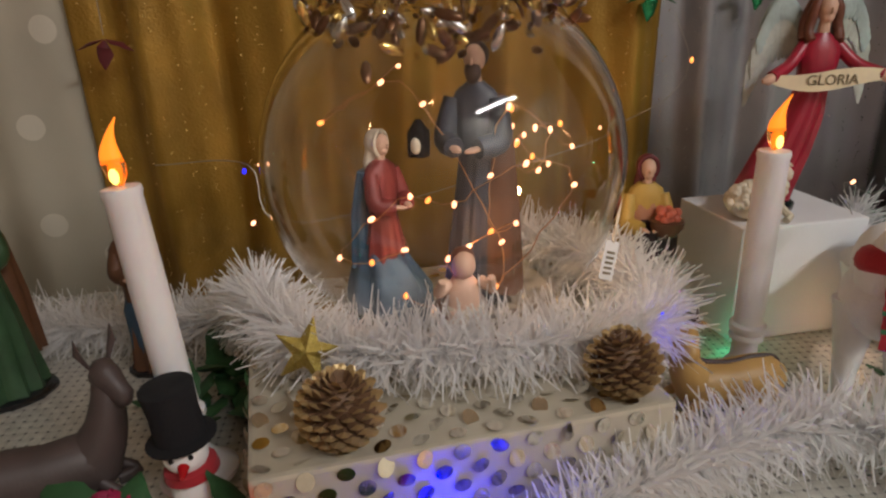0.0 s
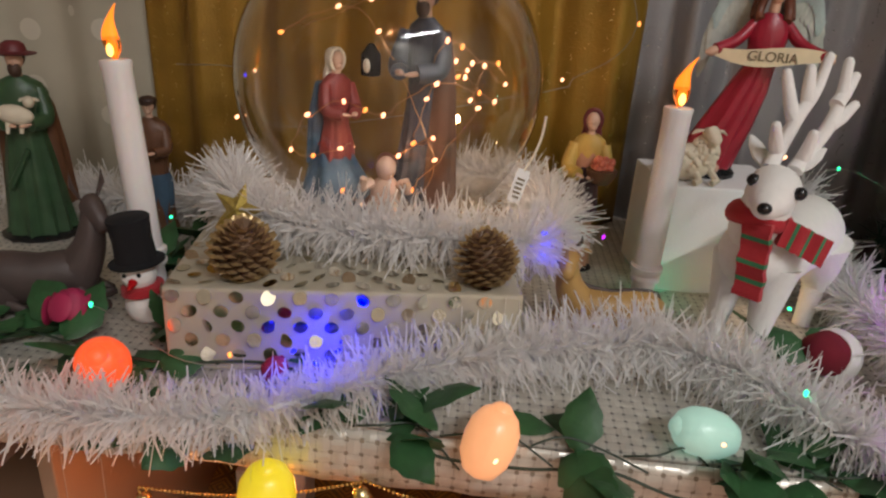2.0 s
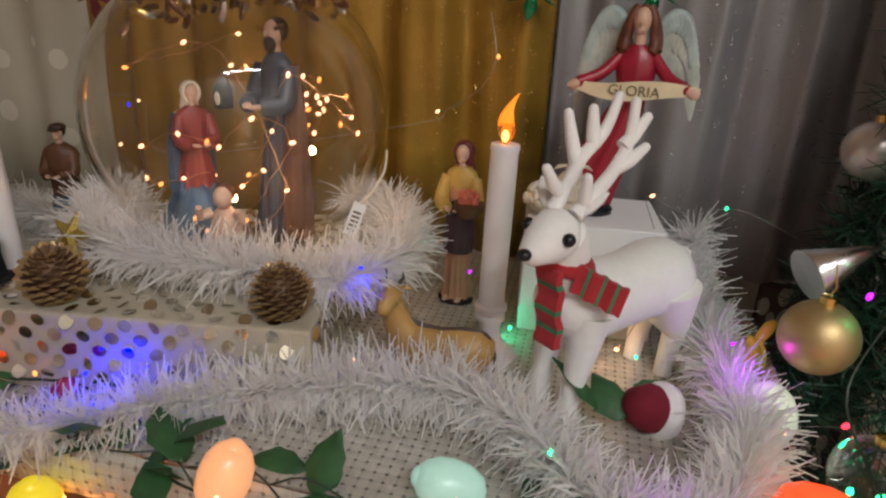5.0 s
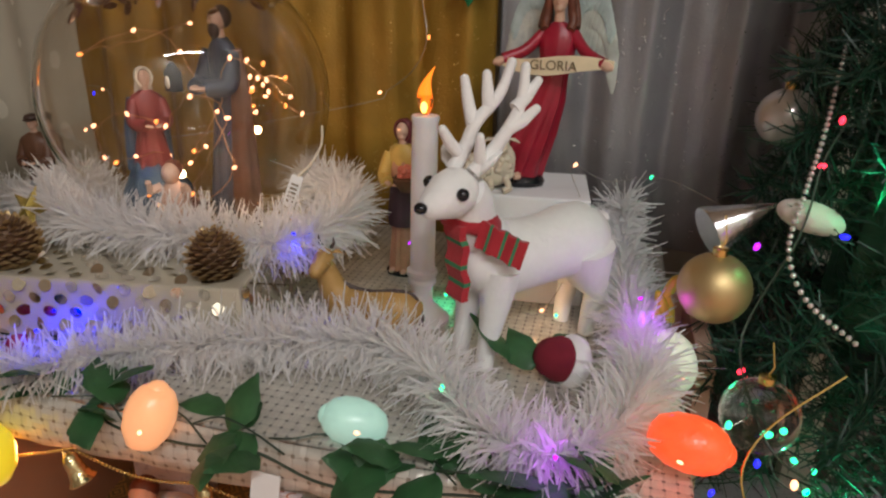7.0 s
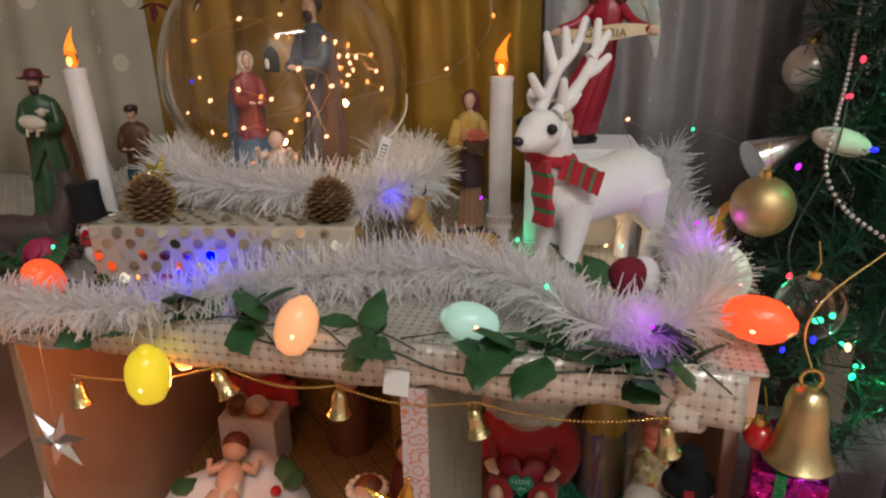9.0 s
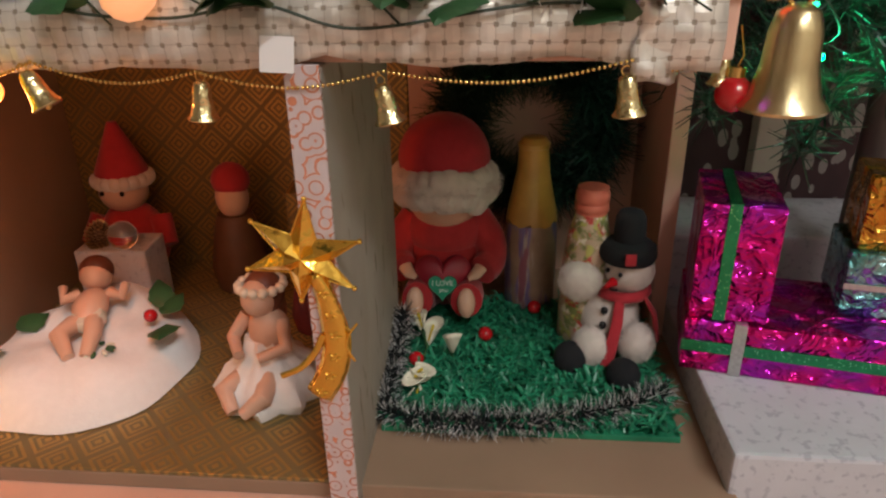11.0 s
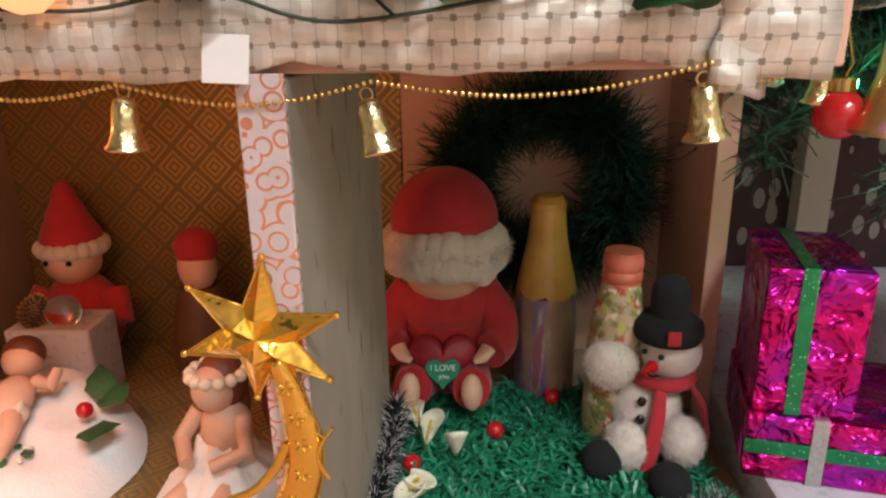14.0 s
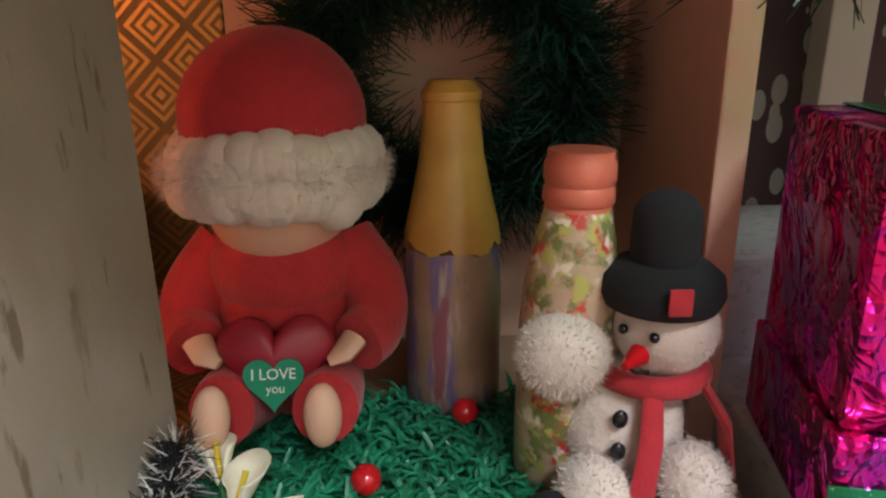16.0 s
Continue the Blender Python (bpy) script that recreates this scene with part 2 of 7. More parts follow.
M = {
    "wall": mat("room_paint", (0.62, 0.58, 0.5), 0.8, scale=3),
    "wood": blotches(blotches(mat("bare_timber", (0.34, 0.30, 0.245), 0.75, vary=0.18, scale=14, bump=0.3), 34, 0.36, (0.17, 0.13, 0.09), stretch=(1, 2.4, 0.7), kind="noise"), 8, 0.42, (0.30, 0.26, 0.20), stretch=(1, 1.5, 0.5), kind="noise"),
    "board": mat("tan_board", (0.70, 0.43, 0.32), 0.7, vary=0.12, scale=12, bump=0.2),
    "card": mat("brown_card", (0.34, 0.22, 0.14), 0.85, vary=0.14, scale=9),
    "gold_cloth": key_pattern(mat("gold_key_cloth", (0.46, 0.28, 0.07), 0.35, 0.6, scale=30), "X", "Z", 0.05, (0.20, 0.14, 0.045), 0.0006),
    "gold_floor": key_pattern(mat("gold_key_floor_cloth", (0.50, 0.33, 0.10), 0.35, 0.6, scale=30), "X", "Y", 0.05, (0.20, 0.15, 0.06), 0.0006),
    "curl_paper": curls(mat("pale_curl_paper", (0.58, 0.50, 0.50), 0.45, scale=40), 85, (0.80, 0.34, 0.2), 2.6, 0.26),
    "cloth_top": weave(mat("silver_woven_cloth", (0.68, 0.65, 0.58), 0.38, 0.35, vary=0.2, scale=80), "X", "Y", 0.0085, (0.20, 0.19, 0.17), 0.1, 0.0007),
    "cloth_edge": weave(mat("silver_woven_hem", (0.74, 0.70, 0.62), 0.34, 0.4, vary=0.2, scale=80), "X", "Z", 0.0105, (0.30, 0.25, 0.19), 0.2, 0.0007),
    "gold_sheer": mat("gold_organza", (0.43, 0.245, 0.035), 0.36, 0.45, vary=0.3, scale=14, bump=0.7, grain=330),
    "grey_sheer": mat("grey_organza", (0.36, 0.35, 0.36), 0.4, 0.3, vary=0.22, scale=8, bump=0.4, grain=260),
    "cream_sheer": blotches(mat("cream_sequin_net", (0.52, 0.48, 0.38), 0.6, 0.1, vary=0.15, scale=8), 14, 0.22, (0.66, 0.62, 0.52), 0.3),
    "gift_paper": mat("pale_gold_wrap", (0.58, 0.53, 0.42), 0.42, 0.25, vary=0.1, scale=25, bump=0.35, grain=160),
    "foil_dot": mat("foil_dot", (0.82, 0.78, 0.66), 0.12, 1.0, vary=0.1, scale=200, bump=0),
    "white_strand": film("white_strand", (0.96, 0.95, 0.95), 0.6),
    "black_strand": mat("black_strand", (0.015, 0.018, 0.02), 0.3, vary=0.2, bump=0),
    "wire": mat("thin_wire", (0.45, 0.42, 0.38), 0.35, 0.8, bump=0),
    "copper_wire": mat("copper_wire", (0.72, 0.36, 0.16), 0.3, 0.9, bump=0),
    "dark_wire": mat("dark_green_wire", (0.03, 0.05, 0.03), 0.5, bump=0),
    "candle": mat("candle_wax", (0.84, 0.81, 0.82), 0.42, vary=0.03, scale=70, bump=0.2, sub=0.3, grain=150),
    "flame_shell": glass("flame_shell", (1.0, 0.62, 0.25), 0.08),
    "flame_glow": led("flame_glow", (1.0, 0.24, 0.015), 1.0),
    "flame_core": led("flame_core", (1.0, 0.6, 0.12), 2.5),
    "glass": glass("clear_glass", (0.955, 0.93, 0.895)),
    "cone": mat("pine_cone_scale", (0.22, 0.12, 0.06), 0.6, vary=0.3, scale=90, bump=0.4),
    "cone_tip": mat("gilded_scale_tip", (0.62, 0.45, 0.22), 0.35, 0.6, vary=0.2, scale=120),
    "glitter": blotches(mat("gold_glitter", (0.55, 0.42, 0.10), 0.35, 0.8, vary=0.3, scale=400, bump=0.9, grain=900), 900, 0.25, (0.95, 0.85, 0.45), 0.1, 1.0),
    "felt_white": mat("white_fleece", (0.86, 0.85, 0.83), 0.95, vary=0.04, scale=120, bump=0.5, sheen=0.3, grain=350),
    "fur": mat("white_fur", (0.66, 0.58, 0.52), 0.95, vary=0.08, scale=60, bump=0.9, sheen=0.4, grain=220),
    "black": mat("black_plastic", (0.012, 0.012, 0.014), 0.25, bump=0.05),
    "black_felt": mat("black_felt", (0.008, 0.008, 0.01), 0.95, bump=0.4),
    "red_felt": mat("red_felt", (0.42, 0.02, 0.03), 0.9, vary=0.15, scale=80, bump=0.5, sheen=0.15),
    "red_plush": mat("red_plush", (0.46, 0.025, 0.03), 0.95, vary=0.2, scale=70, bump=0.8, sheen=0.2, grain=260),
    "green_felt": mat("green_felt", (0.05, 0.22, 0.10), 0.9, bump=0.4),
    "red_gown": mat("red_gown_paint", (0.36, 0.012, 0.035), 0.35, vary=0.25, scale=45, coat=0.2),
    "skin": mat("painted_skin", (0.66, 0.42, 0.30), 0.5, vary=0.12, scale=70, bump=0.05),
    "vinyl": mat("vinyl_skin", (0.70, 0.43, 0.30), 0.45, vary=0.08, scale=40, bump=0.05),
    "hair": mat("dark_hair_paint", (0.06, 0.03, 0.02), 0.5, vary=0.3, scale=90, bump=0.4),
    "auburn": mat("auburn_hair_paint", (0.16, 0.05, 0.025), 0.45, vary=0.3, scale=90, bump=0.5),
    "brick_robe": mat("brick_robe_paint", (0.24, 0.035, 0.03), 0.5, vary=0.25, scale=50),
    "wing_tint": mat("turquoise_wing_edge", (0.44, 0.54, 0.52), 0.45, vary=0.3, scale=60, bump=0.8, grain=160),
    "satin": mat("dark_red_satin", (0.30, 0.012, 0.03), 0.45, vary=0.15, scale=40, bump=0.2),
    "wine_felt": mat("wine_felt", (0.19, 0.008, 0.022), 0.9, vary=0.15, scale=80, bump=0.4),
    "wing": mat("pearl_wing_paint", (0.55, 0.58, 0.52), 0.45, vary=0.3, scale=60, bump=0.8, grain=160),
    "parchment": mat("parchment_paint", (0.78, 0.66, 0.44), 0.5, vary=0.1, scale=60),
    "ink_and_crease": mat("dark_ink_and_crease", (0.20, 0.15, 0.08), 0.6, bump=0),
    "maroon": mat("maroon_paint", (0.14, 0.02, 0.025), 0.5, vary=0.2, scale=60),
    "yellow_robe": mat("ochre_robe_paint", (0.55, 0.36, 0.08), 0.5, vary=0.2, scale=50),
    "peach_robe": mat("peach_robe_paint", (0.50, 0.25, 0.16), 0.5, vary=0.2, scale=50),
    "plum": mat("plum_apron_paint", (0.07, 0.03, 0.045), 0.5, vary=0.2, scale=50),
    "blue_robe": mat("blue_robe_paint", (0.05, 0.10, 0.16), 0.5, vary=0.25, scale=50),
    "slate_robe": mat("slate_robe_paint", (0.055, 0.062, 0.085), 0.5, vary=0.35, scale=50),
    "brown_robe": mat("brown_robe_paint", (0.13, 0.055, 0.025), 0.5, vary=0.25, scale=50),
    "green_robe": mat("green_robe_paint", (0.045, 0.10, 0.045), 0.4, vary=0.3, scale=50),
    "cream": mat("cream_paint", (0.74, 0.66, 0.52), 0.6, vary=0.12, scale=60, bump=0.4),
    "cow": mat("tan_hide_paint", (0.52, 0.31, 0.10), 0.45, vary=0.25, scale=30),
    "donkey": mat("dark_hide_paint", (0.085, 0.06, 0.055), 0.5, vary=0.25, scale=40),
    "white_foam": mat("white_foam_block", (0.84, 0.84, 0.86), 0.75, vary=0.03, scale=30, bump=0.3, grain=300),
    "leaf": mat("fabric_leaf", (0.038, 0.125, 0.042), 0.5, vary=0.4, scale=60, bump=0.5, grain=200),
    "rose": mat("rose_fabric", (0.42, 0.02, 0.09), 0.6, vary=0.2, scale=60),
    "gold_bell": mat("gilded_bell", (0.74, 0.63, 0.34), 0.24, 1.0, vary=0.12, scale=60, bump=0.6, grain=150, deep=0.003),
    "brushed_gold": mat("brushed_gold", (0.70, 0.58, 0.32), 0.28, 1.0, vary=0.1, scale=60, bump=0.12, grain=400),
    "gold_ball": mat("matte_gold_ball", (0.60, 0.45, 0.22), 0.48, 0.85, vary=0.1, scale=30, bump=0.15),
    "star_gold": mat("gilt_plastic", (0.95, 0.58, 0.10), 0.13, 0.95, vary=0.12, scale=40, bump=0.5, grain=70, deep=0.004),
    "silver": mat("silver_foil", (0.75, 0.75, 0.76), 0.16, 1.0, vary=0.1, scale=90, bump=0.3),
    "grass": mat("plastic_grass", (0.028, 0.27, 0.135), 0.33, vary=0.45, scale=45, bump=0),
    "needle": mat("plastic_needle", (0.011, 0.05, 0.027), 0.45, vary=0.4, scale=30, bump=0),
    "berry": mat("red_berry", (0.50, 0.01, 0.015), 0.12, vary=0.05, coat=0.5, bump=0),
    "lily": mat("lily_petal", (0.80, 0.76, 0.60), 0.5, vary=0.06, scale=60),
    "heart": mat("green_heart_patch", (0.01, 0.24, 0.13), 0.7, vary=0.1, bump=0.3),
    "white_ink": mat("white_thread", (0.8, 0.85, 0.8), 0.6, bump=0),
    "bottle_gold": mat("painted_bottle_gold", (0.66, 0.37, 0.075), 0.3, vary=0.3, scale=24, coat=0.3, bump=0.3, grain=90),
    "bottle_art": blotches(blotches(blotches(mat("decoupage_art", (0.46, 0.30, 0.20), 0.35, vary=0.35, scale=28, coat=0.3), 38, 0.50, (0.20, 0.15, 0.34), stretch=(1, 1, 0.25), kind="noise"), 60, 0.44, (0.50, 0.42, 0.36), stretch=(1, 1, 0.2), kind="noise"), 48, 0.42, (0.30, 0.10, 0.13), stretch=(1.2, 1.2, 0.2), kind="noise"),
    "bottle_leaf": blotches(blotches(blotches(blotches(mat("holly_decoupage", (0.52, 0.38, 0.26), 0.35, vary=0.25, scale=40, coat=0.3), 60, 0.50, (0.17, 0.19, 0.06), kind="noise"), 75, 0.44, (0.48, 0.05, 0.04), kind="noise"), 110, 0.43, (0.42, 0.40, 0.10), kind="noise"), 95, 0.40, (0.70, 0.62, 0.50), kind="noise"),
    "bottle_red": mat("red_bottle_neck", (0.62, 0.16, 0.10), 0.35, vary=0.15),
    "magenta": foil("magenta_holo_foil", (0.80, 0.012, 0.26), (0.42, 0.02, 0.50)),
    "green_ribbon": blotches(mat("green_holo_ribbon", (0.04, 0.34, 0.14), 0.25, 0.8, vary=0.25, scale=80, bump=0.3), 300, 0.18, (0.4, 0.9, 0.5), 0.1, 1.0),
    "silver_ribbon": mat("silver_ribbon", (0.6, 0.6, 0.58), 0.3, 0.8, vary=0.2, scale=300, bump=0.5),
    "teal_foil": foil("teal_foil", (0.14, 0.40, 0.42), (0.30, 0.42, 0.42)),
    "amber_foil": foil("amber_foil", (0.80, 0.38, 0.05), (0.55, 0.20, 0.02)),
    "snow_cloth": blotches(mat("snowflake_cloth", (0.56, 0.56, 0.6), 0.8, vary=0.06, scale=30), 130, 0.42, (0.42, 0.42, 0.47), kind="noise"),
    "leaf_paper": blotches(mat("dark_leaf_wallpaper", (0.06, 0.026, 0.03), 0.7, vary=0.3, scale=20), 42, 0.36, (0.30, 0.28, 0.26), stretch=(1.3, 1, 0.7)),
    "egg_orange": mat("apricot_bulb", (0.85, 0.42, 0.22), 0.3, vary=0.12, scale=50, coat=0.4, glow=((1.0, 0.42, 0.17), 0.55)),
    "egg_yellow": mat("yellow_bulb", (0.75, 0.6, 0.03), 0.3, vary=0.15, scale=60, coat=0.4, glow=((0.85, 0.62, 0.02), 0.5)),
    "egg_mint": mat("mint_bulb", (0.45, 0.68, 0.58), 0.3, vary=0.12, scale=60, coat=0.4, glow=((0.45, 0.75, 0.6), 0.32)),
    "egg_red": mat("scarlet_bulb", (0.8, 0.10, 0.03), 0.3, vary=0.3, scale=120, coat=0.4, bump=0.6, grain=260, glow=((1.0, 0.09, 0.02), 0.85)),
    "egg_white": mat("milky_bulb", (0.68, 0.72, 0.62), 0.3, vary=0.12, scale=60, coat=0.4, glow=((0.8, 0.85, 0.6), 0.25)),
    "led_warm": led("warm_led", (1.0, 0.44, 0.22), 2.8),
    "led_amber": led("amber_led", (1.0, 0.30, 0.06), 1.8),
    "led_blue": led("blue_led", (0.02, 0.02, 1.0), 1.6),
    "led_purple": led("purple_led", (0.55, 0.02, 1.0), 1.4),
    "led_green": led("green_led", (0.05, 1.0, 0.4), 2.2),
    "led_red": led("red_led", (1.0, 0.03, 0.06), 2.5),
    "yellow_bow": mat("yellow_ribbon", (0.75, 0.55, 0.03), 0.4, vary=0.2),
    "bead": mat("pearl_bead", (0.75, 0.68, 0.66), 0.2, 0.5, bump=0),
    "gold_bead": mat("gold_bead", (0.8, 0.58, 0.2), 0.2, 1.0, bump=0),
    "paper": mat("white_paper_tag", (0.8, 0.78, 0.76), 0.7, vary=0.03, bump=0.05),
    "copper_cone": mat("copper_pine_sprig", (0.20, 0.10, 0.05), 0.3, 0.7, vary=0.3, scale=90),
}


# ---------- mesh building ----------
class Build:
    """Gathers points and faces of one mesh, with a material per face."""

    def __init__(self):
        self.v, self.f, self.m, self.mats = [], [], [], []

    def slot(self, key):
        if key not in self.mats:
            self.mats.append(key)
        return self.mats.index(key)

    def add(self, verts, faces, key):
        o, s = len(self.v), self.slot(key)
        self.v.extend(tuple(p) for p in verts)
        self.f.extend(tuple(o + i for i in f) for f in faces)
        self.m.extend([s] * len(faces))
        return self

    def lathe(self, profile, key, at=(0, 0, 0), seg=20, squash=(1, 1), lean=None, flute=0.0, flutes=7):
        """Turned form: (radius, height) pairs round an upright axis; flute waves it like cloth."""
        verts, n = [], len(profile)
        for k, (r, z) in enumerate(profile):
            dx, dy = (lean(z) if lean else (0, 0))
            for i in range(seg):
                a = 2 * math.pi * i / seg
                q = r * (1 + flute * math.sin(flutes * a + 0.4 * k))
                verts.append((at[0] + dx + q * squash[0] * math.cos(a), at[1] + dy + q * squash[1] * math.sin(a), at[2] + z))
        faces = [(k * seg + i, k * seg + (i + 1) % seg, (k + 1) * seg + (i + 1) % seg, (k + 1) * seg + i) for k in range(n - 1) for i in range(seg)]
        faces += [tuple(reversed(range(seg))), tuple(range((n - 1) * seg, n * seg))]
        return self.add(verts, faces, key)

    def ball(self, c, r, key, rot=(0, 0, 0), seg=16, rings=10):
        r = (r, r, r) if isinstance(r, (int, float)) else r
        e = Euler([radians(a) for a in rot]).to_matrix()
        verts, faces = [Vector(c) + e @ Vector((0, 0, -r[2]))], []
        for k in range(1, rings):
            t = math.pi * k / rings
            for i in range(seg):
                a = 2 * math.pi * i / seg
                verts.append(Vector(c) + e @ Vector((r[0] * math.sin(t) * math.cos(a), r[1] * math.sin(t) * math.sin(a), -r[2] * math.cos(t))))
        verts.append(Vector(c) + e @ Vector((0, 0, r[2])))
        top = len(verts) - 1
        for i in range(seg):
            j = (i + 1) % seg
            faces.append((0, 1 + j, 1 + i))
            for k in range(rings - 2):
                faces.append((1 + k * seg + i, 1 + k * seg + j, 1 + (k + 1) * seg + j, 1 + (k + 1) * seg + i))
            faces.append((1 + (rings - 2) * seg + i, 1 + (rings - 2) * seg + j, top))
        return self.add(verts, faces, key)

    def tube(self, pts, radii, key, seg=10, flat=1.0):
        pts = [Vector(p) for p in pts]
        radii = [radii] * len(pts) if isinstance(radii, (int, float)) else radii
        verts, faces, side = [], [], None
        for k, p in enumerate(pts):
            d = (pts[min(k + 1, len(pts) - 1)] - pts[max(k - 1, 0)]).normalized()
            if side is None:
                side = d.cross(Vector((0, 0, 1)) if abs(d.z) < 0.9 else Vector((0, 1, 0))).normalized()
            side = (side - d * side.dot(d)).normalized()
            up = side.cross(d)
            for i in range(seg):
                a = 2 * math.pi * i / seg
                verts.append(p + side * (radii[k] * math.cos(a)) + up * (radii[k] * flat * math.sin(a)))
        for k in range(len(pts) - 1):
            for i in range(seg):
                j = (i + 1) % seg
                faces.append((k * seg + i, k * seg + j, (k + 1) * seg + j, (k + 1) * seg + i))
        faces += [tuple(reversed(range(seg))), tuple(range((len(pts) - 1) * seg, len(pts) * seg))]
        return self.add(verts, faces, key)

    def box(self, lo, hi, key, edge=0.002):
        """A block with chamfered edges."""
        bm = bmesh.new()
        bmesh.ops.create_cube(bm, size=1.0)
        for v in bm.verts:
            v.co = Vector([lo[i] + (v.co[i] + 0.5) * (hi[i] - lo[i]) for i in range(3)])
        if edge:
            bmesh.ops.bevel(bm, geom=list(bm.edges), offset=edge, segments=2, affect="EDGES", profile=0.6)
        bm.verts.index_update()
        self.add([v.co[:] for v in bm.verts], [[v.index for v in f.verts] for f in bm.faces], key)
        bm.free()
        return self

    def object(self, name, parent=None, smooth=True):
        me = bpy.data.meshes.new(name)
        me.from_pydata(self.v, [], self.f)
        for key in self.mats:
            me.materials.append(M[key])
        me.polygons.foreach_set("material_index", self.m)
        me.polygons.foreach_set("use_smooth", [smooth] * len(self.f))
        me.update()
        ob = new(name, me)
        if smooth:
            me.set_sharp_from_angle(angle=radians(48))
        if parent is not None:
            ob.parent = parent
        return ob


def root(name, label, category, m, group=""):
    ob = new(name)
    ob.matrix_world = m
    ob.empty_display_size = 0.02
    return tagged(ob, label, category, group)


def part(name, build, parent, label="", smooth=True):
    return tagged(build.object(name, parent, smooth), label)


def whole(name, build, label, category, m=None, group="", kind="", smooth=True):
    ob = build.object(name, None, smooth)
    if m is not None:
        ob.matrix_world = m
    return tagged(ob, label, category, group, kind)


def curve(pts, step=0.006):
    """A smooth line through the points, in even steps."""
    p = [Vector(q) for q in pts]
    p = [p[0] * 2 - p[1]] + p + [p[-1] * 2 - p[-2]]
    out = []
    for i in range(1, len(p) - 2):
        n = max(2, int((p[i + 1] - p[i]).length / step))
        for k in range(n):
            t = k / n
            out.append(0.5 * (2 * p[i] + (p[i + 1] - p[i - 1]) * t + (2 * p[i - 1] - 5 * p[i] + 4 * p[i + 1] - p[i + 2]) * t * t + (3 * p[i] - p[i - 1] - 3 * p[i + 1] + p[i + 2]) * t ** 3))
    return out + [p[-2]]


def strands(build, line, count, length, width, key, seed, floor=None, tip=None, spread=0.55, droop=0.0):
    """Thin blades standing out all round a line."""
    rnd = random.Random(seed)
    for _ in range(count):
        k = rnd.uniform(0, len(line) - 1.001)
        i = int(k)
        c = line[i].lerp(line[i + 1], k - i)
        d = (line[i + 1] - line[i]).normalized()
        side = d.cross(Vector((rnd.gauss(0, 1), rnd.gauss(0, 1), rnd.gauss(0, 1)))).normalized()
        way = (side + d * rnd.gauss(0, spread)).normalized()
        l = (length(c) if callable(length) else length) * rnd.uniform(0.6, 1.15)
        mid, end = c + way * l * 0.5, c + way * l + Vector((rnd.gauss(0, 0.14) * l, rnd.gauss(0, 0.14) * l, rnd.gauss(0, 0.14) * l - droop * l))
        if floor is not None:
            for q in (mid, end):
                if q.z < floor:
                    q.z = floor + rnd.uniform(0, 0.006)
        w = way.cross(Vector((rnd.gauss(0, 1), rnd.gauss(0, 1), rnd.gauss(0, 1)))).normalized() * width * 0.5
        build.add([c - w, c + w, mid + w, mid - w, end + w * 0.5, end - w * 0.5], [(0, 1, 2, 3)], key)
        build.f.append((len(build.v) - 3, len(build.v) - 4, len(build.v) - 2, len(build.v) - 1))
        build.m.append(build.slot(tip if tip and rnd.random() < 0.5 else key))


def fuzz(build, c, r, count, length, key, seed, below=None):
    """Short soft hairs standing on an egg-shaped body."""
    rnd = random.Random(seed)
    for _ in range(count):
        n = Vector((rnd.gauss(0, 1), rnd.gauss(0, 1), rnd.gauss(0, 1))).normalized()
        p = Vector(c) + Vector((n.x * r[0], n.y * r[1], n.z * r[2])) * 0.97
        w = n.cross(Vector((rnd.gauss(0, 1), rnd.gauss(0, 1), rnd.gauss(0, 1)))).normalized()
        e = p + (n + w * rnd.gauss(0, 0.6)).normalized() * length * rnd.uniform(0.6, 1.2)
        w = w * 0.0003
        build.add([p - w, p + w, e], [(0, 1, 2)], key)
    return build


def lettering(text, size, key, parent, m, name="lettering", label=""):
    cu = bpy.data.curves.new(name, "FONT")
    cu.body, cu.size, cu.extrude, cu.align_x, cu.align_y = text, size, 0.0002, "CENTER", "CENTER"
    tmp = new("tmp_text", cu)
    me = bpy.data.meshes.new_from_object(tmp.evaluated_get(bpy.context.evaluated_depsgraph_get()))
    bpy.data.objects.remove(tmp)
    me.materials.clear()
    me.materials.append(M[key])
    ob = new(name, me)
    ob.parent, ob.matrix_local = parent, m
    return tagged(ob, label)


# ---------- setting ----------
TOP, FLOOR = 0.418, 0.02
S = "structure"


def slab(name, lo, hi, key, label, category, m=None, edge=0.002):
    return whole(name, Build().box(lo, hi, key, edge), label, category, m, kind=S, smooth=False)


slab("floor", (-2.0, -2.0, -0.06), (2.4, 1.4, 0.0), "board", "plain tan room floor under the display", "floor")
slab("wall_north", (-2.0, 1.0, 0.0), (2.4, 1.1, 2.4), "wall", "plain painted wall behind the curtains", "wall")
slab("wall_south", (-2.0, -2.1, 0.0), (2.4, -2.0, 2.4), "wall", "plain painted wall facing the display", "wall")
slab("wall_west", (-2.1, -2.0, 0.0), (-2.0, 1.0, 2.4), "wall", "plain painted side wall", "wall")
slab("wall_east", (2.4, -2.0, 0.0), (2.5, 1.0, 2.4), "wall", "plain painted side wall", "wall")
slab("ceiling", (-2.0, -2.0, 2.4), (2.4, 1.1, 2.5), "wall", "plain painted ceiling", "ceiling")

